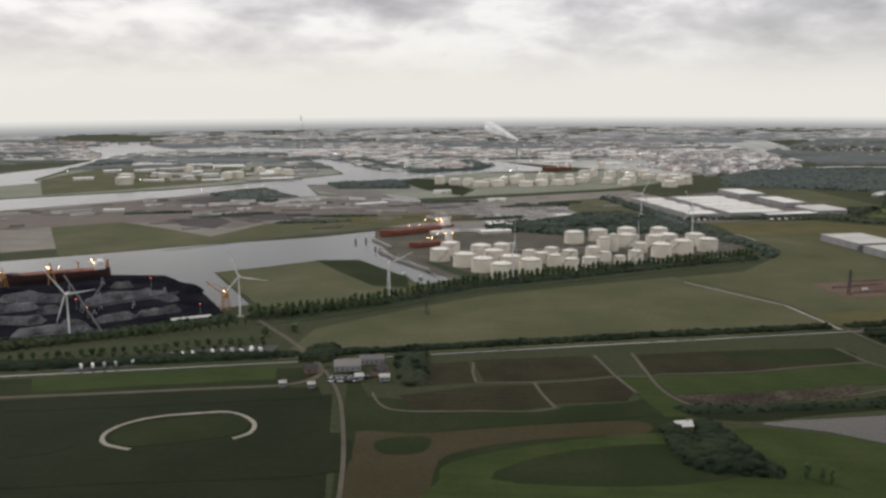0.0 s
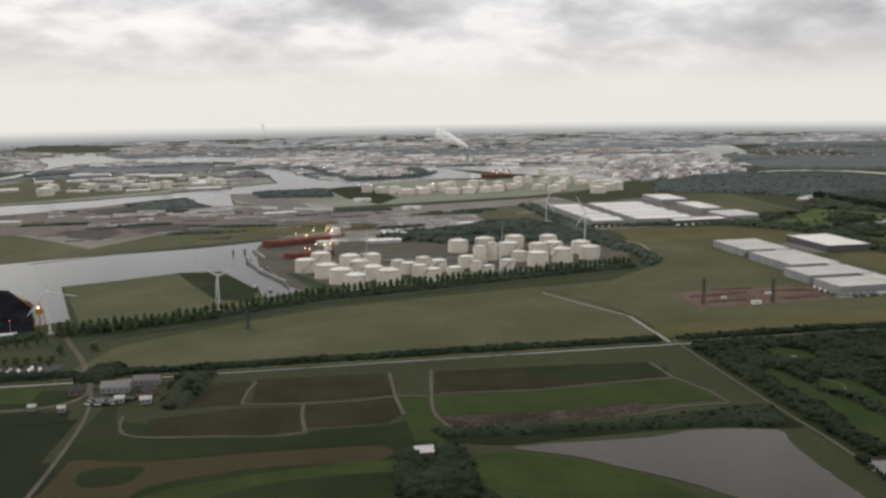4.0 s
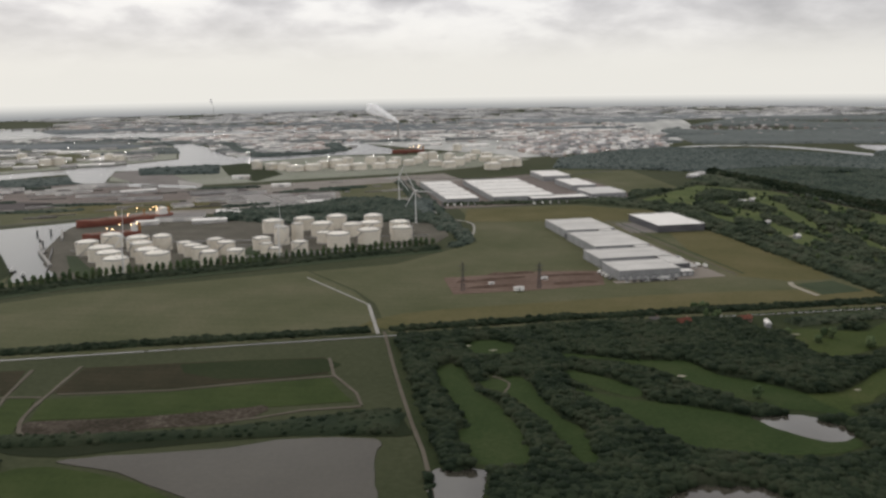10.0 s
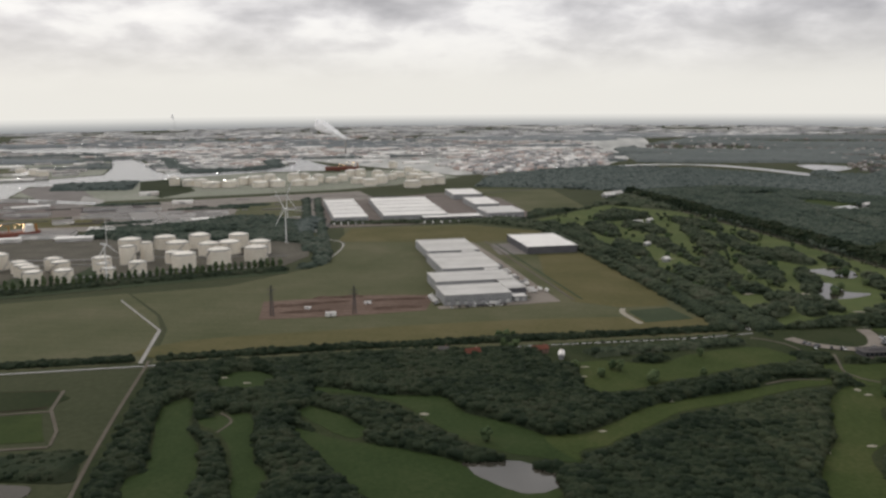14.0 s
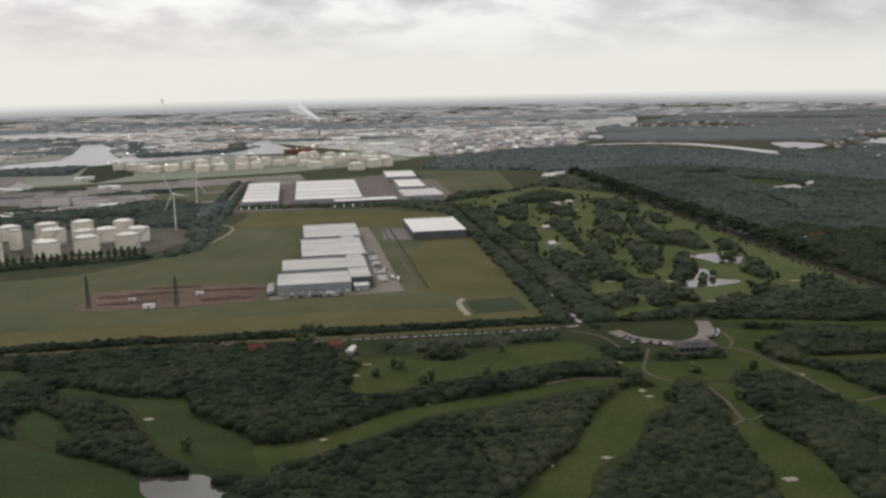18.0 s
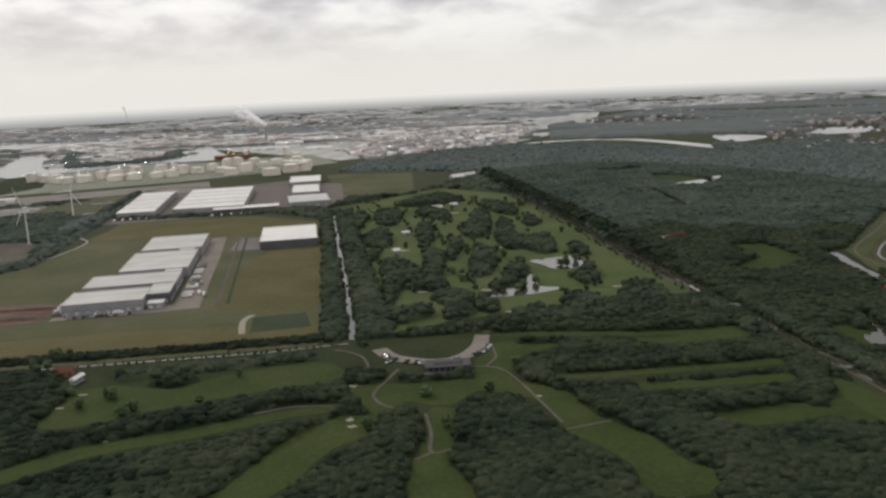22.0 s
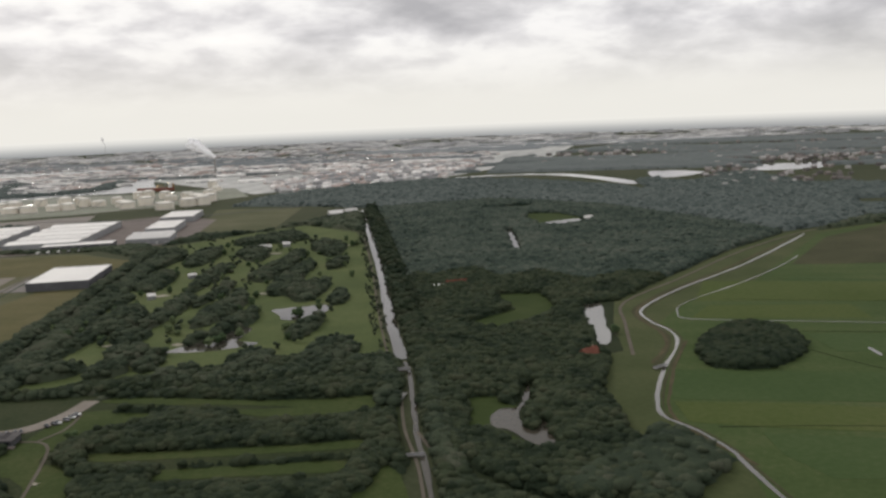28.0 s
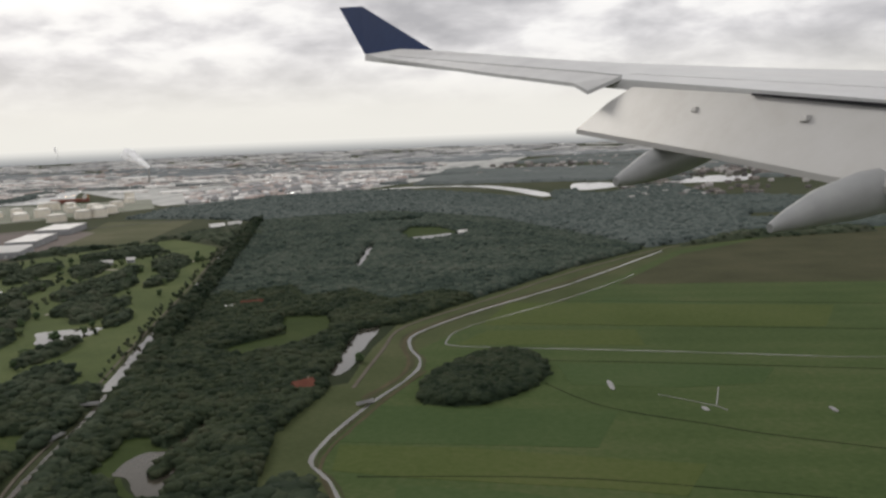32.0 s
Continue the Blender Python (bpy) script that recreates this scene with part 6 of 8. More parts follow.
for v in (92.3, 184.3):
    q = thing("link_roof", "pale roofed passage between warehouse bays", "warehouse", "", at(*loc(56, v), 0.14, TURN))
    part("wall", Geo().box(0, 0.1, 0, 13, 10, 7.6), M_WALLG, q)
    part("roof", Geo().box(-0.1, 0.1, 7.6, 13.1, 10, 7.9), M_ROOFG, q)
# fillers added to stand for the dark gaps between the bays
for v, d, z1 in ((39.3, 11.4, 4.5), (92.3, 11.4, 4.5), (184.3, 10.4, 4.5)):
    q = thing("link_hall", "low dark filler between warehouse bays", "warehouse", "", at(*loc(20, v), 0.14, TURN))
    part("wall", Geo().box(0, 0, 0, 34, d, 4.5), M_WALLD, q)
    part("roof", Geo().box(-0.1, 0.1, 4.5, 34.1, d - 0.1, 4.8), M_ROAD, q)
warehouse("warehouse", "low warehouse with a clean white roof", 595, 999, 9.5, 53, 82, 7.5, 2, M_WALLD, M_ROOFW, 0, 0, 0.25)
sheet("loading_yard", [loc(-6, -9), loc(54, -9), loc(92, -6), loc(92, 180), loc(90, 285), loc(76, 285), loc(73, 10), loc(-6, 0)], 0.26, M_CARPARK, "pale brown paved loading yard", "yard")
sheet("loading_yard", [(560, 1062), (598, 1070), (594, 1000), (566, 1000)], 0.27, M_YARD, "grey yard with stored goods", "yard")
strip("road", [loc(104, -4), loc(104, 290)], 2.4, 0.3, M_TRACK, "thin pale service road", "road", 0)
strip("road", [loc(111, -2), loc(111, 270)], 2.0, 0.3, M_VERGE, "grassy ditch beside the service road", "ditch", 0)

warehouse("depot_hall", "long depot hall with a ribbed white roof", 375, 1229, 10, 44, 205, 8, 5, M_WALLG, M_ROOFW, 6, 0, 1.6)
warehouse("depot_hall", "very wide depot hall with a ribbed white roof", 438, 1243, 9, 84, 205, 8, 5, M_WALLG, M_ROOFW, 0, 0, 1.6)
warehouse("depot_front_hall", "low hall with a white roof before the depot", 489, 1232, 11, 78, 26, 6.5, 2, M_WALLD, M_ROOFW, 8)
warehouse("depot_hall", "white roofed hall behind the depot", 536, 1480, 8, 45, 82, 8, 3, M_WALLG, M_ROOFW)
warehouse("depot_hall", "white roofed hall behind the depot", 562, 1356, 9, 36, 86, 8, 3, M_WALLG, M_ROOFW)
warehouse("depot_shed", "row of white sheds with rounded roofs", 574, 1266, 12, 50, 56, 7, 6, M_WALLG, M_ROOFW, 5, 0, 2.2)
sheet("loading_yard", [(360, 1195), (580, 1240), (640, 1280), (610, 1500), (520, 1580), (330, 1450)], 0.2, M_DRIVE, "brown grey ground of the depot", "yard")

warehouse("coal_shed", "long low shed with a white roof at the coal yard", -198, 671, 23, 31, 5, 3.4, 1, M_WALLG, M_ROOFW)

# ---- sheds of the port: a few kinds, each many times over ----
def shed(label, roof_mat, wall_mat, ribs):
    s = thing("shed", label, "shed", "port sheds")
    g = Geo()
    ys = [-0.5 + q / (2 * ribs) for q in range(2 * ribs + 1)]
    rv = [(sx, yq, 1.0 if q % 2 else 0.87) for sx in (-0.51, 0.51) for q, yq in enumerate(ys)] + [(sx, yq, 0.85) for sx in (-0.51, 0.51) for yq in ys]
    m1 = len(ys)
    g.add(rv, [(q, q + m1, q + m1 + 1, q + 1) for q in range(m1 - 1)] + [(q + 2 * m1, q, q + 1, q + 1 + 2 * m1) for q in range(m1 - 1)] + [(q + m1, q + 3 * m1, q + 1 + 3 * m1, q + 1 + m1) for q in range(m1 - 1)])
    part("wall", Geo().box(-0.5, -0.5, 0, 0.5, 0.5, 0.86), wall_mat, s)
    part("roof", g, roof_mat, s)
    part("door", Geo().box(-0.12, -0.512, 0.0, 0.12, -0.498, 0.55), M_DOOR, s)
    return s


SHEDS = [shed("long port shed with a white roof", M_ROOFW, M_TOWN, 3), shed("port shed with a weathered dark roof", M_ROOFD, M_TOWN, 2), shed("grey brown port storage shed", M_GOODS, M_TOWN, 2), shed("pale flat port shed", M_ROOFW, M_TOWN, 1)]
rs = random.Random(5)
spots = [(62, 1325, 62, 30, 1), (114, 1298, 32, 80, 1), (154, 1300, 33, 88, 1), (195, 1318, 34, 74, 1), (30, 1400, 66, 18, 2), (-60, 1340, 60, 14, 1), (-130, 1380, 70, 12, 2), (-200, 1420, 80, 10, 1), (-170, 1500, 75, 16, 1), (44, 1312, 36, 16, 2), (82, 1314, 30, 16, 2), (32, 1590, 30, 14, 0), (84, 1372, 60, 10, 1), (-18, 1466, 36, 14, 1), (120, 1468, 30, 12, 0), (-360, 1850, 30, 60, 1),
         (-345, 2030, 40, 60, 0), (-270, 2000, 50, 60, 1), (152, 1198, 34, 6, 0), (48, 1150, 56, 40, 1), (200, 1335, 36, 8, 1), (20, 1262, 26, 30, 2), (100, 1180, 30, 30, 0), (90, 1120, 40, 18, 3), (20, 1110, 26, 12, 3)]
for _ in range(22):
    spots.append((rs.uniform(-560, 200), rs.uniform(1220, 1480), rs.uniform(20, 60), rs.uniform(7, 15), rs.choice((1, 1, 2, 2, 0))))
for _ in range(38):
    spots.append((rs.uniform(-740, -260), rs.uniform(1800, 2350), rs.uniform(20, 70), rs.uniform(14, 40), rs.choice((0, 1, 1, 1, 3))))
for _ in range(60):
    spots.append((rs.uniform(-700, 900), rs.uniform(2200, 3000), rs.uniform(30, 110), rs.uniform(16, 50), rs.choice((0, 0, 1, 1, 3))))
for x, y, w, d, k in spots:
    blocked = False
    for q in WET:
        if inside(np.array([x]), np.array([y]), q)[0]:
            blocked = True
    if blocked or (300 < x and y < 1560) or (y > 1380 - 0.55 * (x + 560) * -1 and x < -420 and y < 1560 and rs.random() < 0.4):
        continue
    m = at(x, y, 0.1, rs.uniform(5, 28), w, d, rs.uniform(3.5, 6))
    place(SHEDS[k], m)

# stockpiles and stored rows on the port ground
rg = np.random.RandomState(8)
n = 90
cx, cy = rg.uniform(-620, 330, n), rg.uniform(1170, 1520, n)
ok = np.ones(n, bool)
for q in WET:
    ok &= ~inside(cx, cy, q)
ok &= inside(cx, cy, PORT)
cx, cy = cx[ok], cy[ok]
stuff("stored_rows", blocks("stored_rows", np.stack([cx, cy, 0 * cx], -1), np.stack([rg.uniform(8, 46, len(cx)), rg.uniform(1.5, 5, len(cx)), rg.uniform(0.6, 2.2, len(cx))], -1), np.full(len(cx), 0.28) + rg.uniform(-0.06, 0.06, len(cx)), M_GOODS), "rows of stored goods and containers on the port ground", "goods")

# ---- far tank yard, port island, town ----
far_tank = storage_tank(14.0, 13.0, "pale storage tank in the far tank yard")
tagged(far_tank, "", "", "tanks of the far yard")
DOCK_TANKS = [(109, 1703, 17), (141, 1706, 15), (157, 1748, 9.7), (180, 1749, 13), (197, 1703, 15), (226, 1706, 14), (195, 1810, 11), (242, 1805, 12), (262, 1723, 13), (285, 1728, 12), (261, 1821, 8.4), (292, 1774, 10), (317, 1775, 12), (334, 1814, 10), (344, 1893, 12), (362, 1890, 11), (367, 1759, 13), (392, 1715, 13), (398, 1878, 11), (410, 1753, 13)]
YARD_TANKS = [(427, 1827, 11), (470, 1678, 15), (496, 1717, 14), (516, 1730, 13), (469, 1836, 14), (490, 1802, 13), (510, 1790, 12), (421, 2093, 10), (458, 2000, 10), (60, 1735, 12), (86, 1720, 12), (30, 1750, 10), (440, 1880, 12), (475, 1900, 12)]
ISLAND_TANKS = [(-626, 1860, 16), (-600, 1770, 17), (-559, 1905, 13), (-548, 2060, 11), (-420, 1880, 13), (-398, 1890, 12), (-381, 2043, 12), (-304, 1967, 13), (-330, 1990, 11)]
FAR_TANKS = DOCK_TANKS + YARD_TANKS + ISLAND_TANKS
for i, (x, y, r) in enumerate(FAR_TANKS):
    m = at(x, y, 0.2, (i * 61) % 360, r / 14.0, None, 0.7 + 0.12 * (i % 4))
    place(far_tank, m)


def town(name, poly, count, seed, low, high, roof, label, wide=(10, 34), mat=None):
    g = np.random.RandomState(seed)
    xs, ys = [p[0] for p in poly], [p[1] for p in poly]
    x, y = g.uniform(min(xs), max(xs), count * 2), g.uniform(min(ys), max(ys), count * 2)
    keep = inside(x, y, poly)
    for q in WET:
        keep &= ~inside(x, y, q)
    keep &= np.sin(x / 130.0 + 1.0) * np.sin(y / 170.0) + g.uniform(-0.9, 0.9, count * 2) > -0.35
    x, y = x[keep][:count], y[keep][:count]
    k = len(x)
    size = np.stack([g.uniform(*wide, k), g.uniform(wide[0] * 0.6, wide[1] * 0.6, k), g.uniform(low, high, k)], -1)
    z = np.where(y > 3400, np.minimum(16.0, (y - 3400) * 0.012), 0.0)
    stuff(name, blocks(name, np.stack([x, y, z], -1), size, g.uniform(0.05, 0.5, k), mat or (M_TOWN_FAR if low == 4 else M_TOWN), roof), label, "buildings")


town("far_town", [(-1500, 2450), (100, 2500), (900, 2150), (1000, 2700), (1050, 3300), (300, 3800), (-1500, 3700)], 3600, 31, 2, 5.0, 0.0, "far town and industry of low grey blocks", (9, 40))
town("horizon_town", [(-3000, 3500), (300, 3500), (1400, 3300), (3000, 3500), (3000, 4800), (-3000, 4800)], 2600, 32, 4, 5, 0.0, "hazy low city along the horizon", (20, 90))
town("far_suburb", [(1370, 1690), (1700, 1750), (2100, 2100), (1900, 2400), (1500, 2250), (1400, 1950)], 420, 33, 3, 5, 0.35, "far suburb of small roofed houses", (6, 13), M_VILLAGE)
town("far_suburb", [(620, 1880), (900, 2080), (1000, 2500), (700, 2600), (520, 2150)], 520, 34, 3, 6, 0.3, "far streets of pale roofed houses", (8, 24))
town("far_suburb", [(1080, 2350), (1500, 2250), (2300, 2200), (2600, 2900), (1500, 3200), (1150, 2800)], 520, 37, 3, 6, 0.3, "far villages of brown and grey roofs among woods", (6, 16), M_VILLAGE)
town("dock_town", [(-52, 2010), (125, 2105), (170, 2185), (112, 2465), (-285, 2500), (-222, 2395), (-45, 1975)], 160, 36, 2, 5, 0.0, "low dock buildings between the waters", (10, 40))
town("far_port", [(-820, 2820), (80, 2990), (100, 2600), (-260, 2440), (-440, 2660)], 420, 35, 2, 5.5, 0.0, "far docks and warehouses between waters", (14, 60))
for _ in range(84):
    tx, ty = rs.uniform(-1500, 1050), 2150 + 1550 * rs.uniform(0, 1) ** 0.8
    tl, tw, tt = rs.uniform(60, 230), rs.uniform(8, 26), rs.uniform(-0.05, 0.3)
    wood("town_trees", [(tx + tl * math.cos(q) * math.cos(tt) - tw * math.sin(q) * math.sin(tt), ty + tl * math.cos(q) * math.sin(tt) + tw * math.sin(q) * math.cos(tt)) for q in (0, 0.6, 1.3, 2.0, 2.7, 3.4, 4.1, 4.8, 5.5)],
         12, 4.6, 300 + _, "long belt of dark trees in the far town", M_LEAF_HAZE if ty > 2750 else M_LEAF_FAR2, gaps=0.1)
for _ in range(12):
    tx, ty = rs.uniform(-420, 280), rs.uniform(1190, 1480)
    tl, tw = rs.uniform(18, 60), rs.uniform(3, 7)
    wood("port_trees", [(tx - tl, ty - tw), (tx + tl, ty + tw * 2), (tx + tl, ty + tw * 4), (tx - tl, ty + tw)], 5, 2.2, 400 + _, "low row of bushes on the port land", M_LEAF_MID, gaps=0.1)

# lit lamps in the harbour
lamp_places = [(rs.uniform(-800, 900), rs.uniform(1900, 3000), rs.uniform(7, 14)) for _ in range(60)] + [(rs.uniform(0, 500), rs.uniform(1680, 1900), 14) for _ in range(22)] + [(rs.uniform(-700, -250), rs.uniform(1750, 2300), 10) for _ in range(26)]
stuff("harbour_lamps", lumps("harbour_lamps", np.array(lamp_places), np.full(len(lamp_places), 0.5), M_COOL, rough=0.0), "lit white lamps scattered over the harbour", "lamps")

# chimney and its steam
chim = thing("chimney", "tall thin factory chimney", "chimney", "chimneys", at(272, 2600, 0))
part("shaft", Geo().lathe([(3.2, 0), (2.2, 40), (2.5, 41), (1.9, 42)], 14), M_CONCRETE, chim)
copy_thing(chim, at(-505, 3700, 0, 0, 0.22, None, 1.45))
sp, ss = [], []
for k in range(46):
    u = k / 45
    for _ in range(5):
        sp.append((272 - 78 * u + rs.uniform(-8, 8) * (0.2 + u), 2600 + 60 * u + rs.uniform(-7, 7), 42 + 36 * u ** 0.8 + rs.uniform(-6, 8) * (0.3 + u)))
        ss.append(2.4 + 7.5 * u * rs.uniform(0.6, 1.25))
stuff("steam_plume", lumps("steam_plume", np.array(sp), np.array(ss), M_STEAM, rough=0.15, form=BALL2), "white plume of steam drifting from the chimney", "steam")
sp = [(-505 - 9 * k / 9 + rs.uniform(-3, 3), 3700 + rs.uniform(-3, 3), 62 + 3.0 * k) for k in range(10)]
stuff("steam_plume", lumps("steam_plume", np.array(sp), np.array([1.2 + 0.3 * k for k in range(10)]), M_STEAM, rough=0.15, form=BALL2), "thin white steam over the far chimney", "steam")


# ---- ships, jetties, coal ----
def ship(label, x, y, turn, length, beam_, height, hull_mat, bridge_at, lamps, cranes=0):
    s = thing("cargo_ship", label, "ship", "", at(x, y, 0.3, turn))
    L, B, H = length, beam_ / 2, height
    rings = []
    for u, b, z0 in ((0.0, 0.55, 0.3), (0.04, 0.8, 0.0), (0.15, 1.0, 0.0), (0.8, 1.0, 0.0), (0.92, 0.7, 0.0), (0.98, 0.25, 0.0), (1.0, 0.04, 0.4)):
        lift = 1.0 + (0.25 if u > 0.9 else 0.12 if u < 0.1 else 0.0)
        rings.append([(u * L, -B * b * 0.85, z0), (u * L, -B * b, H * 0.5), (u * L, -B * b, H * lift), (u * L, B * b, H * lift), (u * L, B * b, H * 0.5), (u * L, B * b * 0.85, z0)])
    part("hull", Geo().loft(rings), hull_mat, s)
    part("deck", Geo().box(L * 0.12, -B * 0.93, H, L * 0.9, B * 0.93, H + 0.25), M_DECK, s)
    bx = L * bridge_at
    br = part("bridge", Geo().box(bx, -B * 0.85, H + 0.25, bx + L * 0.10, B * 0.85, H + 4, 0.2).box(bx + 0.5, -B * 0.7, H + 4, bx + L * 0.09, B * 0.7, H + 6.5, 0.2).box(bx + 0.8, -B * 0.98, H + 6.5, bx + L * 0.07, B * 0.98, H + 8.3, 0.15), M_WHITE, s)
    part("window_band", Geo().box(bx + L * 0.07 - 0.1, -B * 0.9, H + 7.2, bx + L * 0.07 + 0.12, B * 0.9, H + 7.9), M_GLASS, br)
    part("funnel", Geo().loft([[(bx - 2.6 + a * 1.3 * q, b * 1.0 * q, z) for a, b in ((-1, -1), (1, -1), (1, 1), (-1, 1))] for z, q in ((H + 0.25, 1.1), (H + 8.6, 0.9))]), M_ORANGE, s)
    part("mast", Geo().beam((bx + 2, 0, H + 8.3), (bx + 2, 0, H + 12), 0.35, 0.15).beam((bx + 2, -2, H + 10.5), (bx + 2, 2, H + 10.5), 0.15), M_STEEL, s)
    for k in range(6):
        u = L * (0.26 + 0.1 * k)
        part("hatch", Geo().box(u, -B * 0.55, H + 0.25, u + L * 0.075, B * 0.55, H + 1.2, 0.15), M_DECK, s)
    part("deck_pipe", Geo().beam((L * 0.2, B * 0.7, H + 0.8), (L * 0.86, B * 0.7, H + 0.8), 0.35).beam((L * 0.2, -B * 0.7, H + 0.8), (L * 0.86, -B * 0.7, H + 0.8), 0.35), M_STEEL, s)
    for k in range(cranes):
        u = L * (0.3 + 0.22 * k)
        c = part("deck_crane", Geo().lathe([(0.7, H), (0.6, H + 6)], 10, u, 0).box(u - 1, -1, H + 6, u + 1, 1, H + 8), M_ORANGE, s)
        part("jib", Geo().beam((u, 0, H + 7.5), (u + 11, 2, H + 12), 0.6, 0.3), M_ORANGE, c)
    for k in range(lamps):
        u = L * (0.1 + 0.8 * ((k * 0.618) % 1.0)) if k % 3 == 1 else bx + rs.uniform(-1, L * 0.14)
        part("deck_lamp", Geo().lathe([(0.05, H + 3.0 + (k % 4) * 1.7), (0.5, H + 3.3 + (k % 4) * 1.7), (0.45, H + 3.9 + (k % 4) * 1.7), (0.05, H + 4.3 + (k % 4) * 1.7)], 8, u, rs.uniform(-B, B) * 0.8), M_WARM, s)
    return s


ship("red tanker with orange deck lamps lit", 36, 1156, 214, 112, 15, 6.5, M_HULL, 0.06, 12, 1)
ship("small red tanker with lit deck lamps", 34, 1040, 208, 60, 11, 5.0, M_HULL, 0.06, 8)
ship("dark red bulk ship at the coal quay", -312, 862, 204, 96, 15, 8.0, M_HULLD, 0.05, 5, 1)
ship("pale red tanker lit by lamps in the far dock", 345, 2075, 196, 74, 14, 6.0, M_HULL, 0.06, 10)
for x, y, r in ((-30, 948, 0), (-21, 862, 1), (-5, 846, 2)):
    bt = thing("small_boat", "small dark harbour boat", "boat", "boats", at(x, y - 8, 0.3, 30 + 40 * r))
    part("hull", Geo().loft([[(u * 8 - 4, -1.4 * b, 0), (u * 8 - 4, -1.6 * b, 1.1), (u * 8 - 4, 1.6 * b, 1.1), (u * 8 - 4, 1.4 * b, 0)] for u, b in ((0, 0.8), (0.6, 1), (1, 0.1))]), M_DARKSTEEL, bt)
    part("cabin", Geo().box(-2.5, -0.9, 1.1, 0.4, 0.9, 3.0, 0.15), M_WHITE, bt)
for x0, y0, x1, y1 in ((-36, 944, 4, 874), (-36, 950, -52, 985), (-64, 1070, -40, 1010)):
    j = thing("jetty", "long concrete jetty on piles", "jetty", "jetties")
    part("deck", Geo().beam((x0, y0, 1.6), (x1, y1, 1.6), 2.6), M_CONCRETE, j)
    for k in range(7):
        u = k / 6
        part("pile", Geo().lathe([(0.5, 0.0), (0.5, 1.5)], 8, x0 + (x1 - x0) * u, y0 + (y1 - y0) * u), M_CONCRETE, j)
for x, y in ((-84, 1052), (-72, 1059), (-51, 988), (-57, 996)):
    d = thing("mooring_dolphin", "dark mooring post in the basin", "mooring post", "mooring posts", at(x, y, 0.3))
    part("pile", Geo().lathe([(1.0, 0), (1.0, 4.2)], 10), M_DARKSTEEL, d)
    part("cap", Geo().box(-1.4, -1.4, 4.2, 1.4, 1.4, 4.8, 0.1), M_CONCRETE, d)


def heap(label, x0, y0, x1, y1, wide, high, mat, seed):
    """A long uneven stockpile between two plan points."""
    hp = thing("stockpile", label, "stockpile", "stockpiles")
    g = np.random.RandomState(seed)
    d = np.array((x1 - x0, y1 - y0), float)
    ln = np.linalg.norm(d)
    d /= ln
    s = np.array((-d[1], d[0]))
    nu, nv = max(6, int(ln / 5)), 9
    verts, faces = [], []
    wob = np.convolve(g.uniform(-1, 1, nu + 5), np.ones(3) / 3, "valid")
    for i in range(nu + 1):
        u = i / nu
        end = min(1.0, min(u, 1 - u) * ln / wide * 2 + 0.05) ** 0.7
        w = wide * (0.75 + 0.35 * wob[i]) * (0.3 + 0.7 * end)
        for j in range(nv):
            v = j / (nv - 1) * 2 - 1
            z = high * end * max(0.0, 1 - abs(v) ** 1.3) * (1 + 0.3 * wob[i]) + (g.uniform(-0.25, 0.25) if 0 < j < nv - 1 else 0)
            p = np.array((x0, y0)) + d * ln * u + s * (v * w + wob[i] * wide * 0.3)
            verts.append((p[0] + g.uniform(-0.4, 0.4), p[1] + g.uniform(-0.4, 0.4), 0.36 + max(0.0, z)))
    for i in range(nu):
        for j in range(nv - 1):
            a = i * nv + j
            faces.append((a, a + nv, a + nv + 1, a + 1))
    ob = new("mound", mesh_of("mound", verts, faces, mat, True))
    ob.parent = hp


k = 0
for x0, y0, x1, y1, w, h, m in ((-292, 732, -240, 772, 13, 8, M_ASH), (-245, 776, -216, 748, 9, 6, M_ASH), (-236, 698, -203, 716, 9, 5, M_ASH), (-262, 678, -234, 696, 9, 5, M_ASH), (-372, 757, -312, 756, 13, 7, M_ASH),
                                (-360, 714, -326, 730, 12, 6, M_ASH), (-318, 707, -300, 712, 7, 7, M_ASH), (-308, 642, -250, 650, 11, 6, M_ASH), (-340, 682, -300, 678, 11, 6, M_ASH), (-292, 803, -272, 809, 6, 6, M_ASH),
                                (-284, 671, -260, 667, 8, 5, M_ASH), (-420, 715, -370, 728, 12, 6, M_ASH)):
    heap("grey streaked heap of ash and coal", x0, y0, x1, y1, w, h, m, 50 + k)
    k += 1
for x0, y0, x1, y1, w, h in ((-400, 790, -325, 782, 10, 5), (-305, 825, -250, 832, 8, 5), (-245, 826, -205, 782, 9, 6), (-212, 745, -192, 735, 7, 5), (-330, 800, -290, 800, 8, 5), (-420, 660, -350, 655, 11, 6), (-225, 668, -190, 692, 8, 4), (-470, 740, -420, 760, 10, 6)):
    heap("black heap of coal", x0, y0, x1, y1, w, h, M_COAL, 50 + k)
    k += 1
for x, y, hh in ((-291, 721, 9), (-270, 690, 9), (-184, 704, 8), (-255, 807, 8)):
    lm = thing("lamp_mast", "thin mast with a lit red lamp in the coal yard", "lamp mast", "lamp masts", at(x, y, 0.36))
    part("pole", Geo().lathe([(0.22, 0), (0.12, hh)], 8), M_STEEL, lm)
    part("lamp", Geo().lathe([(0.05, hh), (0.30, hh + 0.2), (0.30, hh + 0.6), (0.05, hh + 0.8)], 8), M_RED, lm, "lit red lamp")
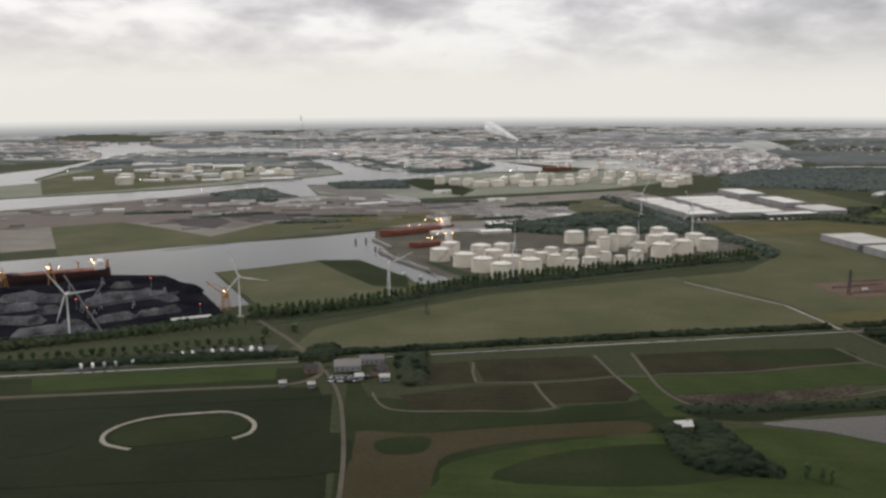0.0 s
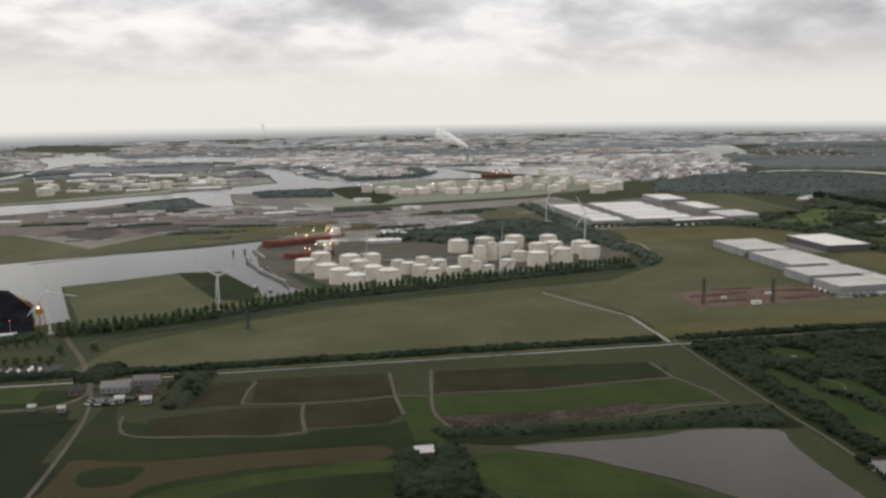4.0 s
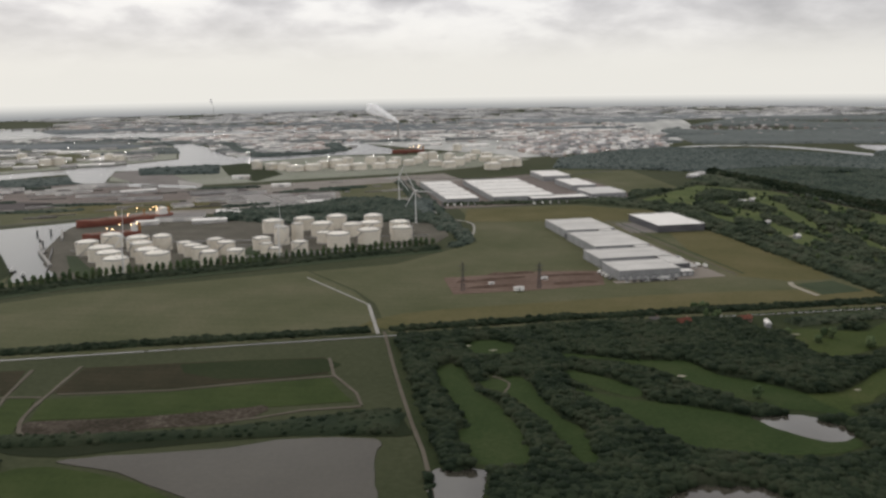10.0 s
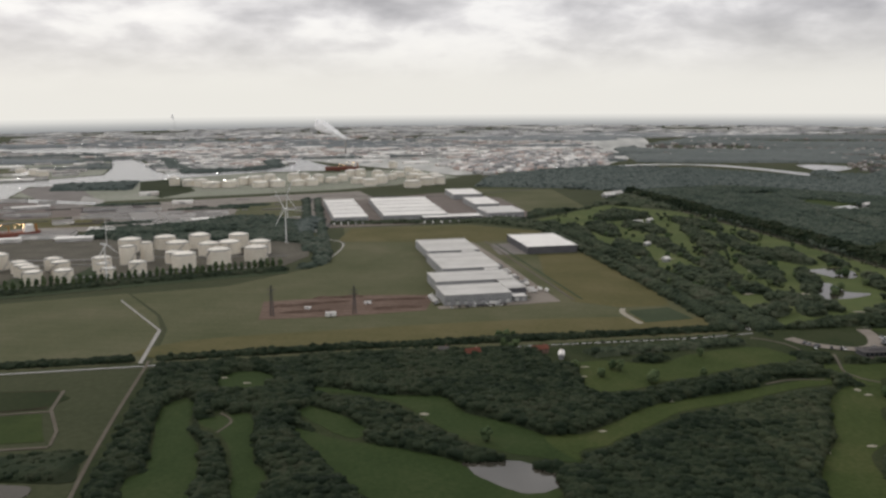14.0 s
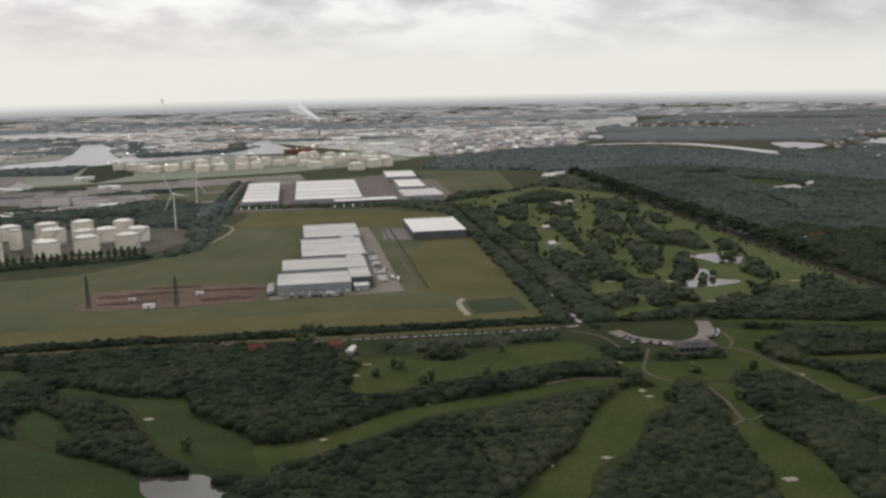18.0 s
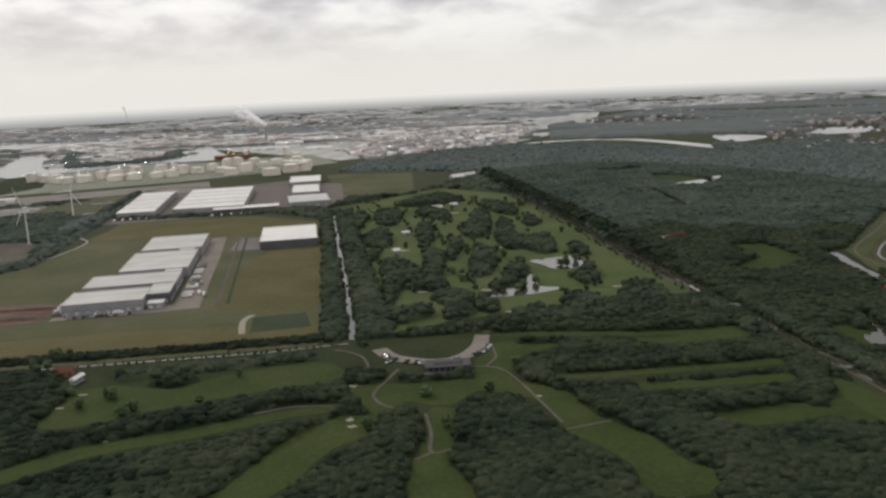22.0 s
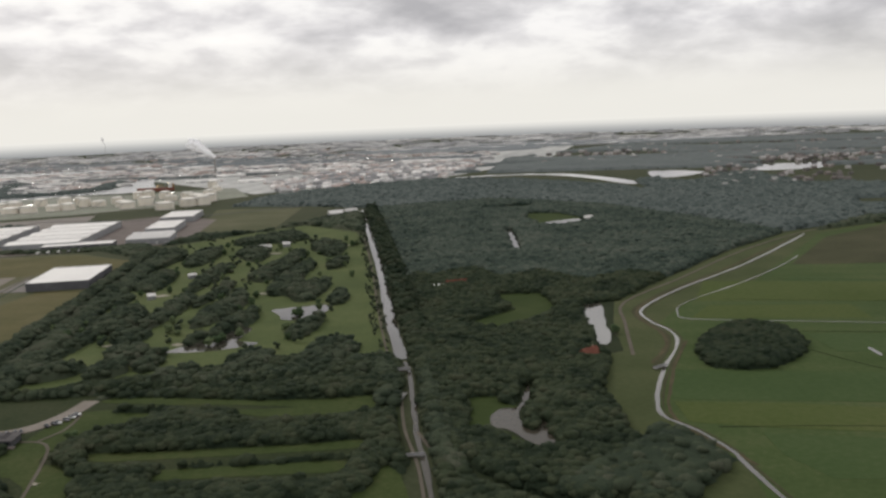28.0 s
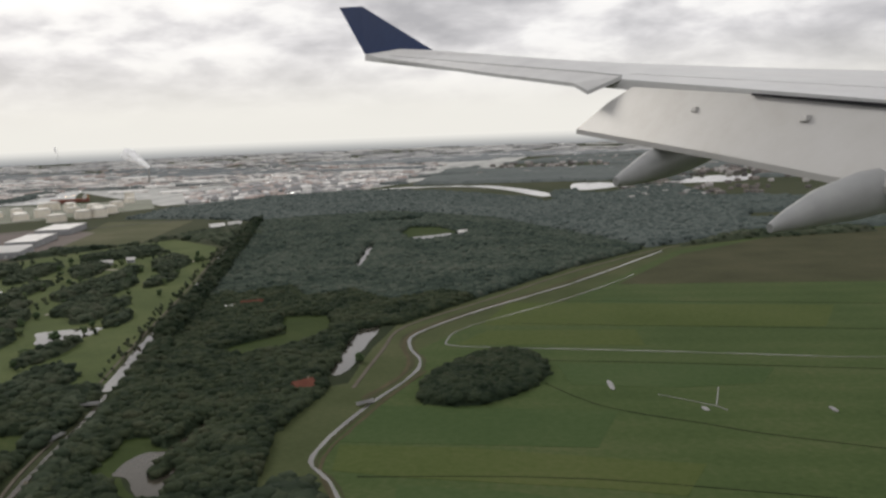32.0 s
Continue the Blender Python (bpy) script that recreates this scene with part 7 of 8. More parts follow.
for x0, y0, z0, x1, y1, z1 in ((-327, 788, 16, -241, 640, 3), (-281, 716, 4, -214, 750, 8), (-308, 623, 3, -240, 636, 4), (-289, 755, 3, -293, 792, 9)):
    c = thing("conveyor", "long grey conveyor bridge over the coal yard", "conveyor", "conveyors")
    part("gallery", Geo().beam((x0, y0, z0), (x1, y1, z1), 1.3), M_DARKSTEEL, c)
    for q in (0.15, 0.5, 0.85):
        x, y, z = x0 + (x1 - x0) * q, y0 + (y1 - y0) * q, z0 + (z1 - z0) * q
        part("support", Geo().beam((x - 1.5, y, 0.3), (x, y, z - 1), 0.5).beam((x + 1.5, y, 0.3), (x, y, z - 1), 0.5), M_STEEL, c)
    part("lamp", Geo().lathe([(0.05, 0), (0.45, 0.3), (0.05, 0.8)], 8, (x0 + x1) / 2, (y0 + y1) / 2).mesh("lamp", M_COOL), M_COOL, c)
    c.children[-1].location = (0, 0, (z0 + z1) / 2 + 1.2)


def quay_crane(x, y, turn, label):
    c = thing("quay_crane", label, "crane", "cranes", at(x, y, 0.36, turn))
    for a in (-3, 3):
        for b in (-3, 3):
            part("leg", Geo().beam((a, b, 0), (a * 0.6, b * 0.6, 11), 0.8, 0.6), M_ORANGE, c)
    part("platform", Geo().box(-2.6, -2.6, 11, 2.6, 2.6, 12), M_ORANGE, c)
    part("cab", Geo().box(-1.8, -2.6, 12, 1.8, 2.0, 15, 0.2), M_ORANGE, c)
    part("boom", Geo().beam((0, 2, 14), (0, 17, 24), 0.9, 0.5).beam((0, -1, 19), (0, 17, 24), 0.3), M_ORANGE, c)
    part("mast", Geo().beam((0, -1, 15), (0, -1, 20), 0.7), M_ORANGE, c)
    part("lamp", Geo().lathe([(0.05, 15.2), (0.6, 15.6), (0.05, 16.2)], 8, 1.5, 1.5), M_WARM, c)


quay_crane(-353, 822, 200, "orange quay crane with a raised boom")
quay_crane(-166, 716, 80, "orange quay crane beside the channel")
quay_crane(-388, 800, 180, "orange quay crane with lit lamps")


# ---- houses, farmyards, clubhouse ----
def house(label, x, y, turn, w, d, h, roof_mat, wall_mat, z=0.15):
    b = thing("house", label, "house", "", at(x, y, z, turn))
    part("wall", Geo().box(-w / 2, -d / 2, 0, w / 2, d / 2, h), wall_mat, b)
    e = 0.4
    rf = part("roof", Geo().add([(-w / 2 - e, -d / 2 - e, h), (w / 2 + e, -d / 2 - e, h), (w / 2 + e, d / 2 + e, h), (-w / 2 - e, d / 2 + e, h), (-w / 2 - e, 0, h + d * 0.42), (w / 2 + e, 0, h + d * 0.42),
                                 (-w / 2 - e, -d / 2 - e, h - 0.2), (w / 2 + e, -d / 2 - e, h - 0.2), (w / 2 + e, d / 2 + e, h - 0.2), (-w / 2 - e, d / 2 + e, h - 0.2)],
                                [(0, 1, 5, 4), (2, 3, 4, 5), (1, 2, 5), (3, 0, 4), (6, 7, 1, 0), (7, 8, 2, 1), (8, 9, 3, 2), (9, 6, 0, 3), (9, 8, 7, 6)]), roof_mat, b)
    part("chimney", Geo().box(w * 0.25, -0.35, h + d * 0.2, w * 0.25 + 0.7, 0.35, h + d * 0.42 + 0.8), M_BRICK, rf)
    for k in range(max(2, int(w / 3))):
        u = -w / 2 + w * (k + 0.5) / max(2, int(w / 3))
        part("window", Geo().box(u - 0.45, -d / 2 - 0.06, 1.0, u + 0.45, -d / 2 + 0.05, 2.1), M_GLASS, b)
    part("door", Geo().box(-0.5, d / 2 - 0.05, 0, 0.5, d / 2 + 0.06, 2.0), M_WHITE, b)
    return b


house("dark farm hut with a pale mossy roof among trees", 137, 444, 8, 9, 6, 2.6, M_ROOFW, M_BRICK)
for x, y, tr, w, d, rm, lab in ((-51, 553, 5, 17, 8, M_ROOFD, "long grey roofed farm shed"), (-36, 566, 5, 16, 6, M_ROOFD, "grey farm building beside the lane"), (-30, 545, 70, 12, 7, M_SLATE, "dark farm house behind the yard"), (-74, 548, 20, 8, 6, M_SLATE, "small dark farm house"),
                                (-88, 520, 12, 4, 3, M_ROOFG, "small pale roofed shed"), (-70, 517, 12, 4, 3, M_ROOFG, "white shed beside the road"), (-26, 530, 10, 6, 4, M_ROOFG, "small grey garden shed"), (-42, 532, 10, 5, 4, M_ROOFG, "small pale roofed shed in the farmyard"),
                                (519, 645, 20, 9, 7, M_TILE, "house with a red tiled roof among trees"), (562, 652, 15, 10, 5, M_TILE, "brick house beside the canal"), (501, 652, 10, 6, 5, M_SLATE, "grey cottage under trees"), (574, 641, 80, 9, 3, M_ROOFW, "small white greenhouse beside trees"),
                                (1051, 749, 40, 11, 8, M_TILE, "house with a bright red tiled roof in the wood"), (970, 960, 15, 16, 7, M_TILE, "reddish farm house in a clearing"), (956, 953, 15, 8, 4, M_ROOFW, "white shed in a clearing"),
                                (756, 1199, 20, 12, 6, M_ROOFG, "long pale golf building"), (775, 1215, 20, 8, 6, M_ROOFG, "pale low golf course building"), (816, 1200, 10, 9, 6, M_ROOFG, "pale roofed hall beside the golf course"), (782, 1498, 30, 20, 10, M_ROOFW, "pale sheds near the canal"),
                                (800, 1520, 30, 18, 9, M_ROOFG, "grey sheds near the canal"), (724, 952, 30, 6, 5, M_ROOFW, "small white shelter on the golf course"), (728, 1041, 30, 7, 4, M_ROOFW, "small white shelter on the golf course"), (1120, 1350, 20, 10, 6, M_ROOFW, "white pavilion beside the park pond")):
    house(lab, x, y, tr, w, d, 3.0 if w < 14 else 3.6, rm, M_BRICK if rm is M_TILE or rm is M_SLATE else M_WALLG)
club = thing("clubhouse", "dark grey golf clubhouse with a stepped flat roof", "clubhouse", "", at(770, 638, 0.2, 4))
part("wall", Geo().box(-11, -5, 0, 11, 5, 3.0), M_WALLD, club)
part("roof", Geo().box(-12, -6, 3.0, 12, 6, 3.4, 0.2).box(-8, -3.4, 3.4, 8, 3.4, 4.6, 1.2), M_SLATE, club)
part("terrace", Geo().box(-13, -8, 0, 13, -5.2, 0.5), M_DRIVE, club)
for kk in range(7):
    part("window", Geo().box(-10 + kk * 3.0, -5.1, 0.7, -8.2 + kk * 3.0, -4.9, 2.4), M_GLASS, club)
bridge = thing("foot_bridge", "pale flat bridge over the canal", "bridge", "", at(943, 732, 0.4, 7))
part("deck", Geo().box(-9, -1.4, 0.9, 9, 1.4, 1.3), M_CONCRETE, bridge)
for sgn in (-1, 1):
    part("railing", Geo().box(-9, sgn * 1.35 - 0.08, 1.3, 9, sgn * 1.35 + 0.08, 2.1), M_STEEL, bridge)
for x, y, tr in ((952, 688, 80), (963, 612, 5), (1086, 726, 40)):
    fb = thing("foot_bridge", "small pale foot bridge over the ditch", "bridge", "", at(x, y, 0.35, tr))
    part("deck", Geo().box(-5, -0.9, 0.5, 5, 0.9, 0.8), M_CONCRETE, fb)
    for sgn in (-1, 1):
        part("railing", Geo().box(-5, sgn * 0.85 - 0.06, 0.8, 5, sgn * 0.85 + 0.06, 1.5), M_STEEL, fb)


def pylon(x, y, h):
    p = thing("power_pylon", "dark lattice mast on the building ground", "pylon", "pylons", at(x, y, 0.2))
    for a, b in ((-1.2, -1.2), (1.2, -1.2), (1.2, 1.2), (-1.2, 1.2)):
        part("leg", Geo().beam((a, b, 0), (a * 0.3, b * 0.3, h), 0.42, 0.28), M_DARKSTEEL, p)
    br = Geo()
    for k in range(9):
        z0, z1 = h * k / 9, h * (k + 1) / 9
        w0, w1 = 1.2 - 0.84 * k / 9, 1.2 - 0.84 * (k + 1) / 9
        br.beam((-w0, -w0, z0), (w1, -w1, z1), 0.2).beam((w0, w0, z0), (-w1, w1, z1), 0.2)
    part("bracing", br, M_DARKSTEEL, p)
    for z in (0.72, 0.86):
        part("crossarm", Geo().beam((-3.2, 0, h * z), (3.2, 0, h * z), 0.35), M_DARKSTEEL, p)


pylon(376, 756, 23)
pylon(437, 760, 21)
pylon(1, 700, 16)
for x, y, s in ((420, 752, 1.0), (445, 790, 0.7), (400, 775, 0.6)):
    q = thing("site_cabin", "white cabin on the building ground", "cabin", "site cabins", at(x, y, 0.24, 8, s))
    part("body", Geo().box(-4, -1.6, 0.2, 4, 1.6, 3.0), M_WHITE, q)
    part("roof", Geo().box(-4.2, -1.8, 3.0, 4.2, 1.8, 3.3, 0.3), M_ROOFG, q)
    part("door", Geo().box(-0.5, -1.68, 0.2, 0.5, -1.58, 2.2), M_DARKSTEEL, q)
for k, (x0, y0, x1, y1) in enumerate(((372, 782, 430, 800), (440, 800, 492, 806), (380, 762, 420, 770), (450, 772, 488, 778), (400, 810, 440, 816))):
    heap("low bank of reddish earth", x0, y0, x1, y1, 2.6, 1.5, M_EARTH, 90 + k)


# ---- vehicles ----
def lorry(label, mat):
    v = thing("lorry", label, "lorry", "lorries")
    part("trailer", Geo().box(-5, -1.2, 1.0, 3.2, 1.2, 3.6, 0.06), mat, v)
    cab = part("cab", Geo().loft([[(3.5, -1.15, 0.6), (3.5, 1.15, 0.6), (3.5, 1.15, 3.0), (3.5, -1.15, 3.0)], [(5.0, -1.15, 0.6), (5.0, 1.15, 0.6), (5.0, 1.1, 2.9), (5.0, -1.1, 2.9)], [(5.4, -1.1, 0.6), (5.4, 1.1, 0.6), (5.3, 1.05, 1.8), (5.3, -1.05, 1.8)]]), M_WHITE, v)
    part("windscreen", Geo().box(5.02, -1.0, 1.9, 5.2, 1.0, 2.7), M_GLASS, cab)
    for x in (-4.0, -2.8, 4.4):
        for y in (-1.05, 1.05):
            w = part("wheel", Geo().loft([[(x + 0.5 * math.cos(a * 0.785), y + e, 0.5 + 0.5 * math.sin(a * 0.785)) for a in range(8)] for e in (-0.16, 0.16)]), M_RUBBER, v)
    return v


def car():
    v = thing("car", "small parked car in a row", "car", "parked cars")
    part("body", Geo().loft([[(x, -0.85, 0.3), (x, 0.85, 0.3), (x, 0.85, z), (x, -0.85, z)] for x, z in ((-2.1, 0.75), (-1.9, 0.95), (1.0, 0.95), (2.0, 0.8), (2.1, 0.6))]), M_CAR, v)
    part("cabin", Geo().loft([[(x, -w, 0.94), (x, w, 0.94), (x, w * 0.9, z), (x, -w * 0.9, z)] for x, w, z in ((-1.7, 0.8, 0.98), (-1.2, 0.78, 1.45), (0.2, 0.78, 1.45), (0.9, 0.8, 0.98))]), M_GLASS, v)
    for x in (-1.3, 1.3):
        for y in (-0.8, 0.8):
            part("wheel", Geo().loft([[(x + 0.32 * math.cos(a * 0.785), y + e, 0.32 + 0.32 * math.sin(a * 0.785)) for a in range(8)] for e in (-0.1, 0.1)]), M_RUBBER, v)
    return v


L1 = lorry("white lorry parked at a loading yard", M_WHITE)
L2 = lorry("lorry with a grey trailer", M_STEEL)
slots = [(*loc(80, 20 + 9 * k), 185) for k in range(16) if k % 3] + [(*loc(88, 36), 100), (*loc(92, 30), 95), (*loc(84, 60), 100), (*loc(86, 70), 100)] + [(*loc(-5, 6 + 8 * k), 60) for k in range(4)] + [(*loc(20 + 9 * k, -5), 10) for k in range(3)]
slots += [(-196 + 6.2 * k, 571 + 1.9 * k, 112) for k in range(14) if k not in (3, 8)] + [(-186 + 6.4 * k, 580 + 1.9 * k, 112) for k in range(11) if k % 4 != 1] + [(-226 + 7 * k, 560 + 1.6 * k, 112) for k in range(4)] + [(376 + 9 * k, 1219 + 1.5 * k, 98) for k in range(5)] + [(490 + 11 * k, 1224 + 2 * k, 98) for k in range(6)]
for i, (x, y, tr) in enumerate(slots):
    src = L1 if i % 5 < 3 else L2
    m = at(x, y, 0.34, tr, 0.72)
    place(src, m)
C1 = car()
C1.matrix_basis = at(738, 652, 0.36, 60)
for i in range(46):
    u = i / 45
    a = math.pi * (1.05 + 0.9 * u)
    if rs.random() < 0.45:
        copy_thing(C1, at(762 + 31 * math.cos(a) + rs.uniform(-0.4, 0.4), 679 + 31 * math.sin(a), 0.36, math.degrees(a)))
for i in range(24):
    copy_thing(C1, at(-60 + 1.9 * (i % 14) + rs.uniform(-0.3, 0.3), 536 - 7 * (i // 14) + rs.uniform(-0.5, 0.5), 0.34, 85 + rs.uniform(-8, 8)))
for i in range(16):
    x, y = loc(1 + 3.0 * i, -7.5)
    if rs.random() < 0.7:
        copy_thing(C1, at(x, y, 0.34, 100))

# ---- bunkers ----
SANDS_WEST = ((489, 546, 4, 2), (726, 573, 3, 2.4), (728, 565, 3.4, 1.8), (762, 474, 5, 2.6), (671, 489, 3, 1.6), (722, 617, 4.6, 2), (725, 626, 3, 1.4), (695, 496, 4, 1.6), (575, 519, 3, 1.4), (585, 621, 4.2, 1.5), (581, 603, 3.4, 1.5), (813, 593, 2.6, 1.8), (813, 563, 3.6, 1.6), (620, 560, 4, 1.3), (751, 807, 5, 2), (812, 745, 5, 1.6), (889, 800, 4, 2))
SANDS_EAST = ((870, 847, 6, 2.4), (797, 805, 4, 3), (752, 995, 4, 3), (727, 964, 7, 4), (673, 1168, 8, 4), (749, 1041, 6, 3), (836, 1208, 12, 5), (773, 1169, 8, 4), (404, 470, 4, 1.4), (373, 610, 3, 1.6), (388, 600, 4, 1.4), (700, 1010, 5, 3), (790, 900, 5, 3), (815, 960, 5, 3), (820, 1060, 5, 3), (784, 560, 3, 1.6), (846, 700, 4, 1.4))
for i, (x, y, a, b) in enumerate(SANDS_WEST + SANDS_EAST):
    a, b = a * (0.62 if y < 720 else 1.0), b * (0.75 if y < 720 else 1.0)
    ring = [(x + a * math.cos(t * 0.52) * (1 + 0.25 * math.sin(3 * t + i)), y + b * math.sin(t * 0.52) * (1 + 0.3 * math.cos(2 * t + i))) for t in range(12)]
    sheet("bunker", ring, 0.30, M_SAND, "pale sand bunker on the golf course", "bunker", 2)


# ---- single trees ----
def tree(label, kind, seed):
    g = np.random.RandomState(seed)
    t = thing("tree", label, "tree", "single trees")
    tr = Geo().lathe([(0.34, -0.2), (0.26, 0.8), (0.2, 2.4), (0.1, 3.8)], 8)
    part("trunk", tr, M_BARK, t)
    for k in range(4):
        a = k * 1.7 + seed
        part("limb", Geo().beam((0, 0, 1.5 + 0.4 * k), (1.3 * math.cos(a), 1.3 * math.sin(a), 2.9 + 0.4 * k), 0.16, 0.06), M_BARK, t)
    pl, sz = [], []
    for k in range(40):
        a, u = g.uniform(0, 6.28), g.uniform(0, 1)
        if kind == "tall":
            r = 1.15 * math.sin(math.pi * (0.12 + 0.8 * u)) * g.uniform(0.4, 1)
            pl.append((r * math.cos(a), r * math.sin(a), 1.0 + 6.0 * u))
            sz.append(g.uniform(0.55, 0.85))
        else:
            r = 2.2 * math.sqrt(g.uniform(0, 1)) * math.sin(math.pi * (0.22 + 0.6 * u))
            pl.append((r * math.cos(a), r * math.sin(a), 1.0 + 3.8 * u))
            sz.append(g.uniform(0.75, 1.15))
    part("crown", lumps("crown", np.array(pl), np.array(sz), M_CROWN, seed=seed, rough=0.35), M_CROWN, t)
    return t


ROUND = [tree("dark round broadleaf tree", "round", 3), tree("dark spreading broadleaf tree", "round", 4)]
TALL = [tree("dark upright tree in a row", "tall", 5), tree("dark upright tree in a long row", "tall", 6)]


def plant(protos, spots_, low=0.8, high=1.3):
    for i, (x, y) in enumerate(spots_):
        src = protos[i % len(protos)]
        m = at(x, y, 0.12, rs.uniform(0, 360), rs.uniform(low, high), None, rs.uniform(low, high))
        place(src, m)


def along(pts, gap, jitter=0.6):
    out = []
    for (x0, y0), (x1, y1) in zip(pts[:-1], pts[1:]):
        k = max(1, int(math.hypot(x1 - x0, y1 - y0) / gap))
        out += [(x0 + (x1 - x0) * i / k + rs.uniform(-jitter, jitter), y0 + (y1 - y0) * i / k + rs.uniform(-jitter, jitter)) for i in range(k)]
    return out


plant(TALL, along([(-140, 690), (-107, 698), (-30, 745), (49, 806), (130, 838), (224, 881), (299, 912), (359, 936)], 5.6), 1.3, 1.75)
plant(TALL, along([(-135, 684), (-100, 692), (-24, 738)], 8.0), 1.0, 1.4)
plant(ROUND, [(620, 595), (600, 615), (604, 612), (579, 621), (544, 660), (540, 664), (548, 664), (544, 686), (549, 690), (540, 690), (591, 602), (617, 589), (518, 509), (650, 601), (660, 640), (700, 604), (735, 560), (760, 600), (770, 560), (790, 600), (806, 640), (790, 545)], 0.8, 1.35)
plant(ROUND, [(x, y) for x, y in ((rs.uniform(690, 880), rs.uniform(780, 1250)) for _ in range(90)) if inside(np.array([x]), np.array([y]), NORTHGOLF)[0] and not inside(np.array([x]), np.array([y]), POND_CLUB)[0]], 0.7, 1.3)
plant(ROUND, [(822, 806), (824, 812), (819, 800), (833, 820), (858, 876), (862, 872), (-70, 596), (-74, 590), (-66, 586), (-120, 640), (-100, 650), (1073, 801)], 0.9, 1.4)
plant(TALL, along([(-300, 598), (-252, 622), (-190, 646), (-134, 668)], 6.5), 0.9, 1.3)
plant(ROUND, along([(-290, 580), (-238, 591), (-170, 610), (-112, 624)], 7.0), 0.7, 1.0)
plant(ROUND, along([(-280, 570), (-230, 580), (-165, 598), (-108, 612)], 8.0), 0.6, 0.9)
plant(ROUND, along([(552, 664), (600, 671), (650, 678), (700, 686)], 4.2, 1.4), 0.25, 0.42)
plant(TALL, [(177, 382), (183, 379), (186, 376)], 0.9, 1.1)


# ---- the airliner's wing ----
M_WING = material("grey_wing_paint", [(0.40, 0.40, 0.405), (0.47, 0.47, 0.47), (0.53, 0.53, 0.525)], 0.5, 4.0, rough=0.35, bump=0.0, spec=0.5)
M_FLAP = material("grey_flap_paint", [(0.30, 0.288, 0.265), (0.355, 0.348, 0.336), (0.39, 0.385, 0.378)], 0.7, 5.0, rough=0.4, bump=0.0, spec=0.5, mid=0.3)
M_NAVY = material("navy_paint", [(0.008, 0.022, 0.075), (0.012, 0.03, 0.09)], 0.8, 6.0, rough=0.5, bump=0.0, spec=0.05)
M_SLOT = material("slot_shade", [(0.02, 0.02, 0.022), (0.035, 0.035, 0.038)], 0.8, 6.0, rough=0.7, bump=0.0)
M_FAIR = material("grey_fairing_paint", [(0.24, 0.245, 0.245), (0.28, 0.285, 0.285), (0.32, 0.325, 0.32)], 0.6, 5.0, rough=0.4, bump=0.0, spec=0.5)
wing = thing("airliner_wing", "grey airliner wing with flaps out and a navy winglet", "aircraft wing", "", pose(1150.0, 321.0, 132.5, 0, 0, 18.9))
UP = Vector((0, 0, 1))


def plate(rows_, thick):
    """A bent plate: rows of points from edge to edge, given some thickness downwards."""
    k, n_ = len(rows_[0]), len(rows_)
    top = [Vector(p) for q in rows_ for p in q]
    low = [p - UP * thick for p in top]
    f = []
    for a in range(n_ - 1):
        for b in range(k - 1):
            i0 = a * k + b
            f += [(i0, i0 + 1, i0 + k + 1, i0 + k), (i0 + n_ * k, i0 + k + n_ * k, i0 + k + 1 + n_ * k, i0 + 1 + n_ * k)]
    rim = [b for b in range(k)] + [a * k + k - 1 for a in range(1, n_)] + [(n_ - 1) * k + b for b in range(k - 2, -1, -1)] + [a * k for a in range(n_ - 2, 0, -1)]
    f += [(rim[i], rim[i - 1], rim[i - 1] + n_ * k, rim[i] + n_ * k) for i in range(len(rim))]
    return Geo().add(top + low, f)


def between(p, q, u):
    return Vector(p).lerp(Vector(q), u)


AFT = [(-1.55, 13.57, 2.41), (-0.89, 10.14, 1.99), (-0.46, 7.85, 1.71), (-0.29, 6.95, 1.61), (0.01, 5.4, 1.44), (0.23, 4.23, 1.31), (0.43, 3.18, 1.2)]
FORE = [(-0.88, 11.88, 2.33), (-0.23, 10.45, 2.12), (0.31, 9.64, 1.99), (0.83, 8.96, 1.89), (1.85, 7.96, 1.75), (3.03, 7.25, 1.64), (4.52, 6.57, 1.53)]
crown = [between(a, b, 0.55) + UP * 0.05 for a, b in zip(AFT, FORE)]
part("main_panel", plate([AFT, crown, FORE], 0.10), M_WING, wing, "", True)
part("spoiler_joint", Geo().beam(between(AFT[3], FORE[3], 0.2) + UP * 0.022, between(AFT[6], FORE[6], 0.2) + UP * 0.022, 0.003), M_FAIR, wing)
HINGE = [(-1.36, 12.6, 2.31), (-0.76, 9.44, 1.94), (-0.4, 7.55, 1.72), (-0.31, 7.1, 1.66)]
part("aileron", plate([[(-1.54, 13.0, 2.34), (-0.92, 9.41, 1.85), (-0.62, 7.54, 1.62), (-0.59, 7.29, 1.53)], HINGE], 0.04), M_WING, wing, "grey aileron at the outer trailing edge")
part("aileron_line", Geo().beam(HINGE[0], HINGE[1], 0.012).beam(HINGE[1], HINGE[2], 0.012).beam(HINGE[2], HINGE[3], 0.012), M_FAIR, wing)
FLAP_TOP = [(-0.29, 6.91, 1.54), (0.01, 5.39, 1.4), (0.23, 4.22, 1.27), (0.43, 3.18, 1.16)]
FLAP_MID = [(-0.43, 7.13, 1.41), (-0.15, 5.46, 1.2), (0.1, 4.07, 1.07), (0.27, 3.04, 0.97)]
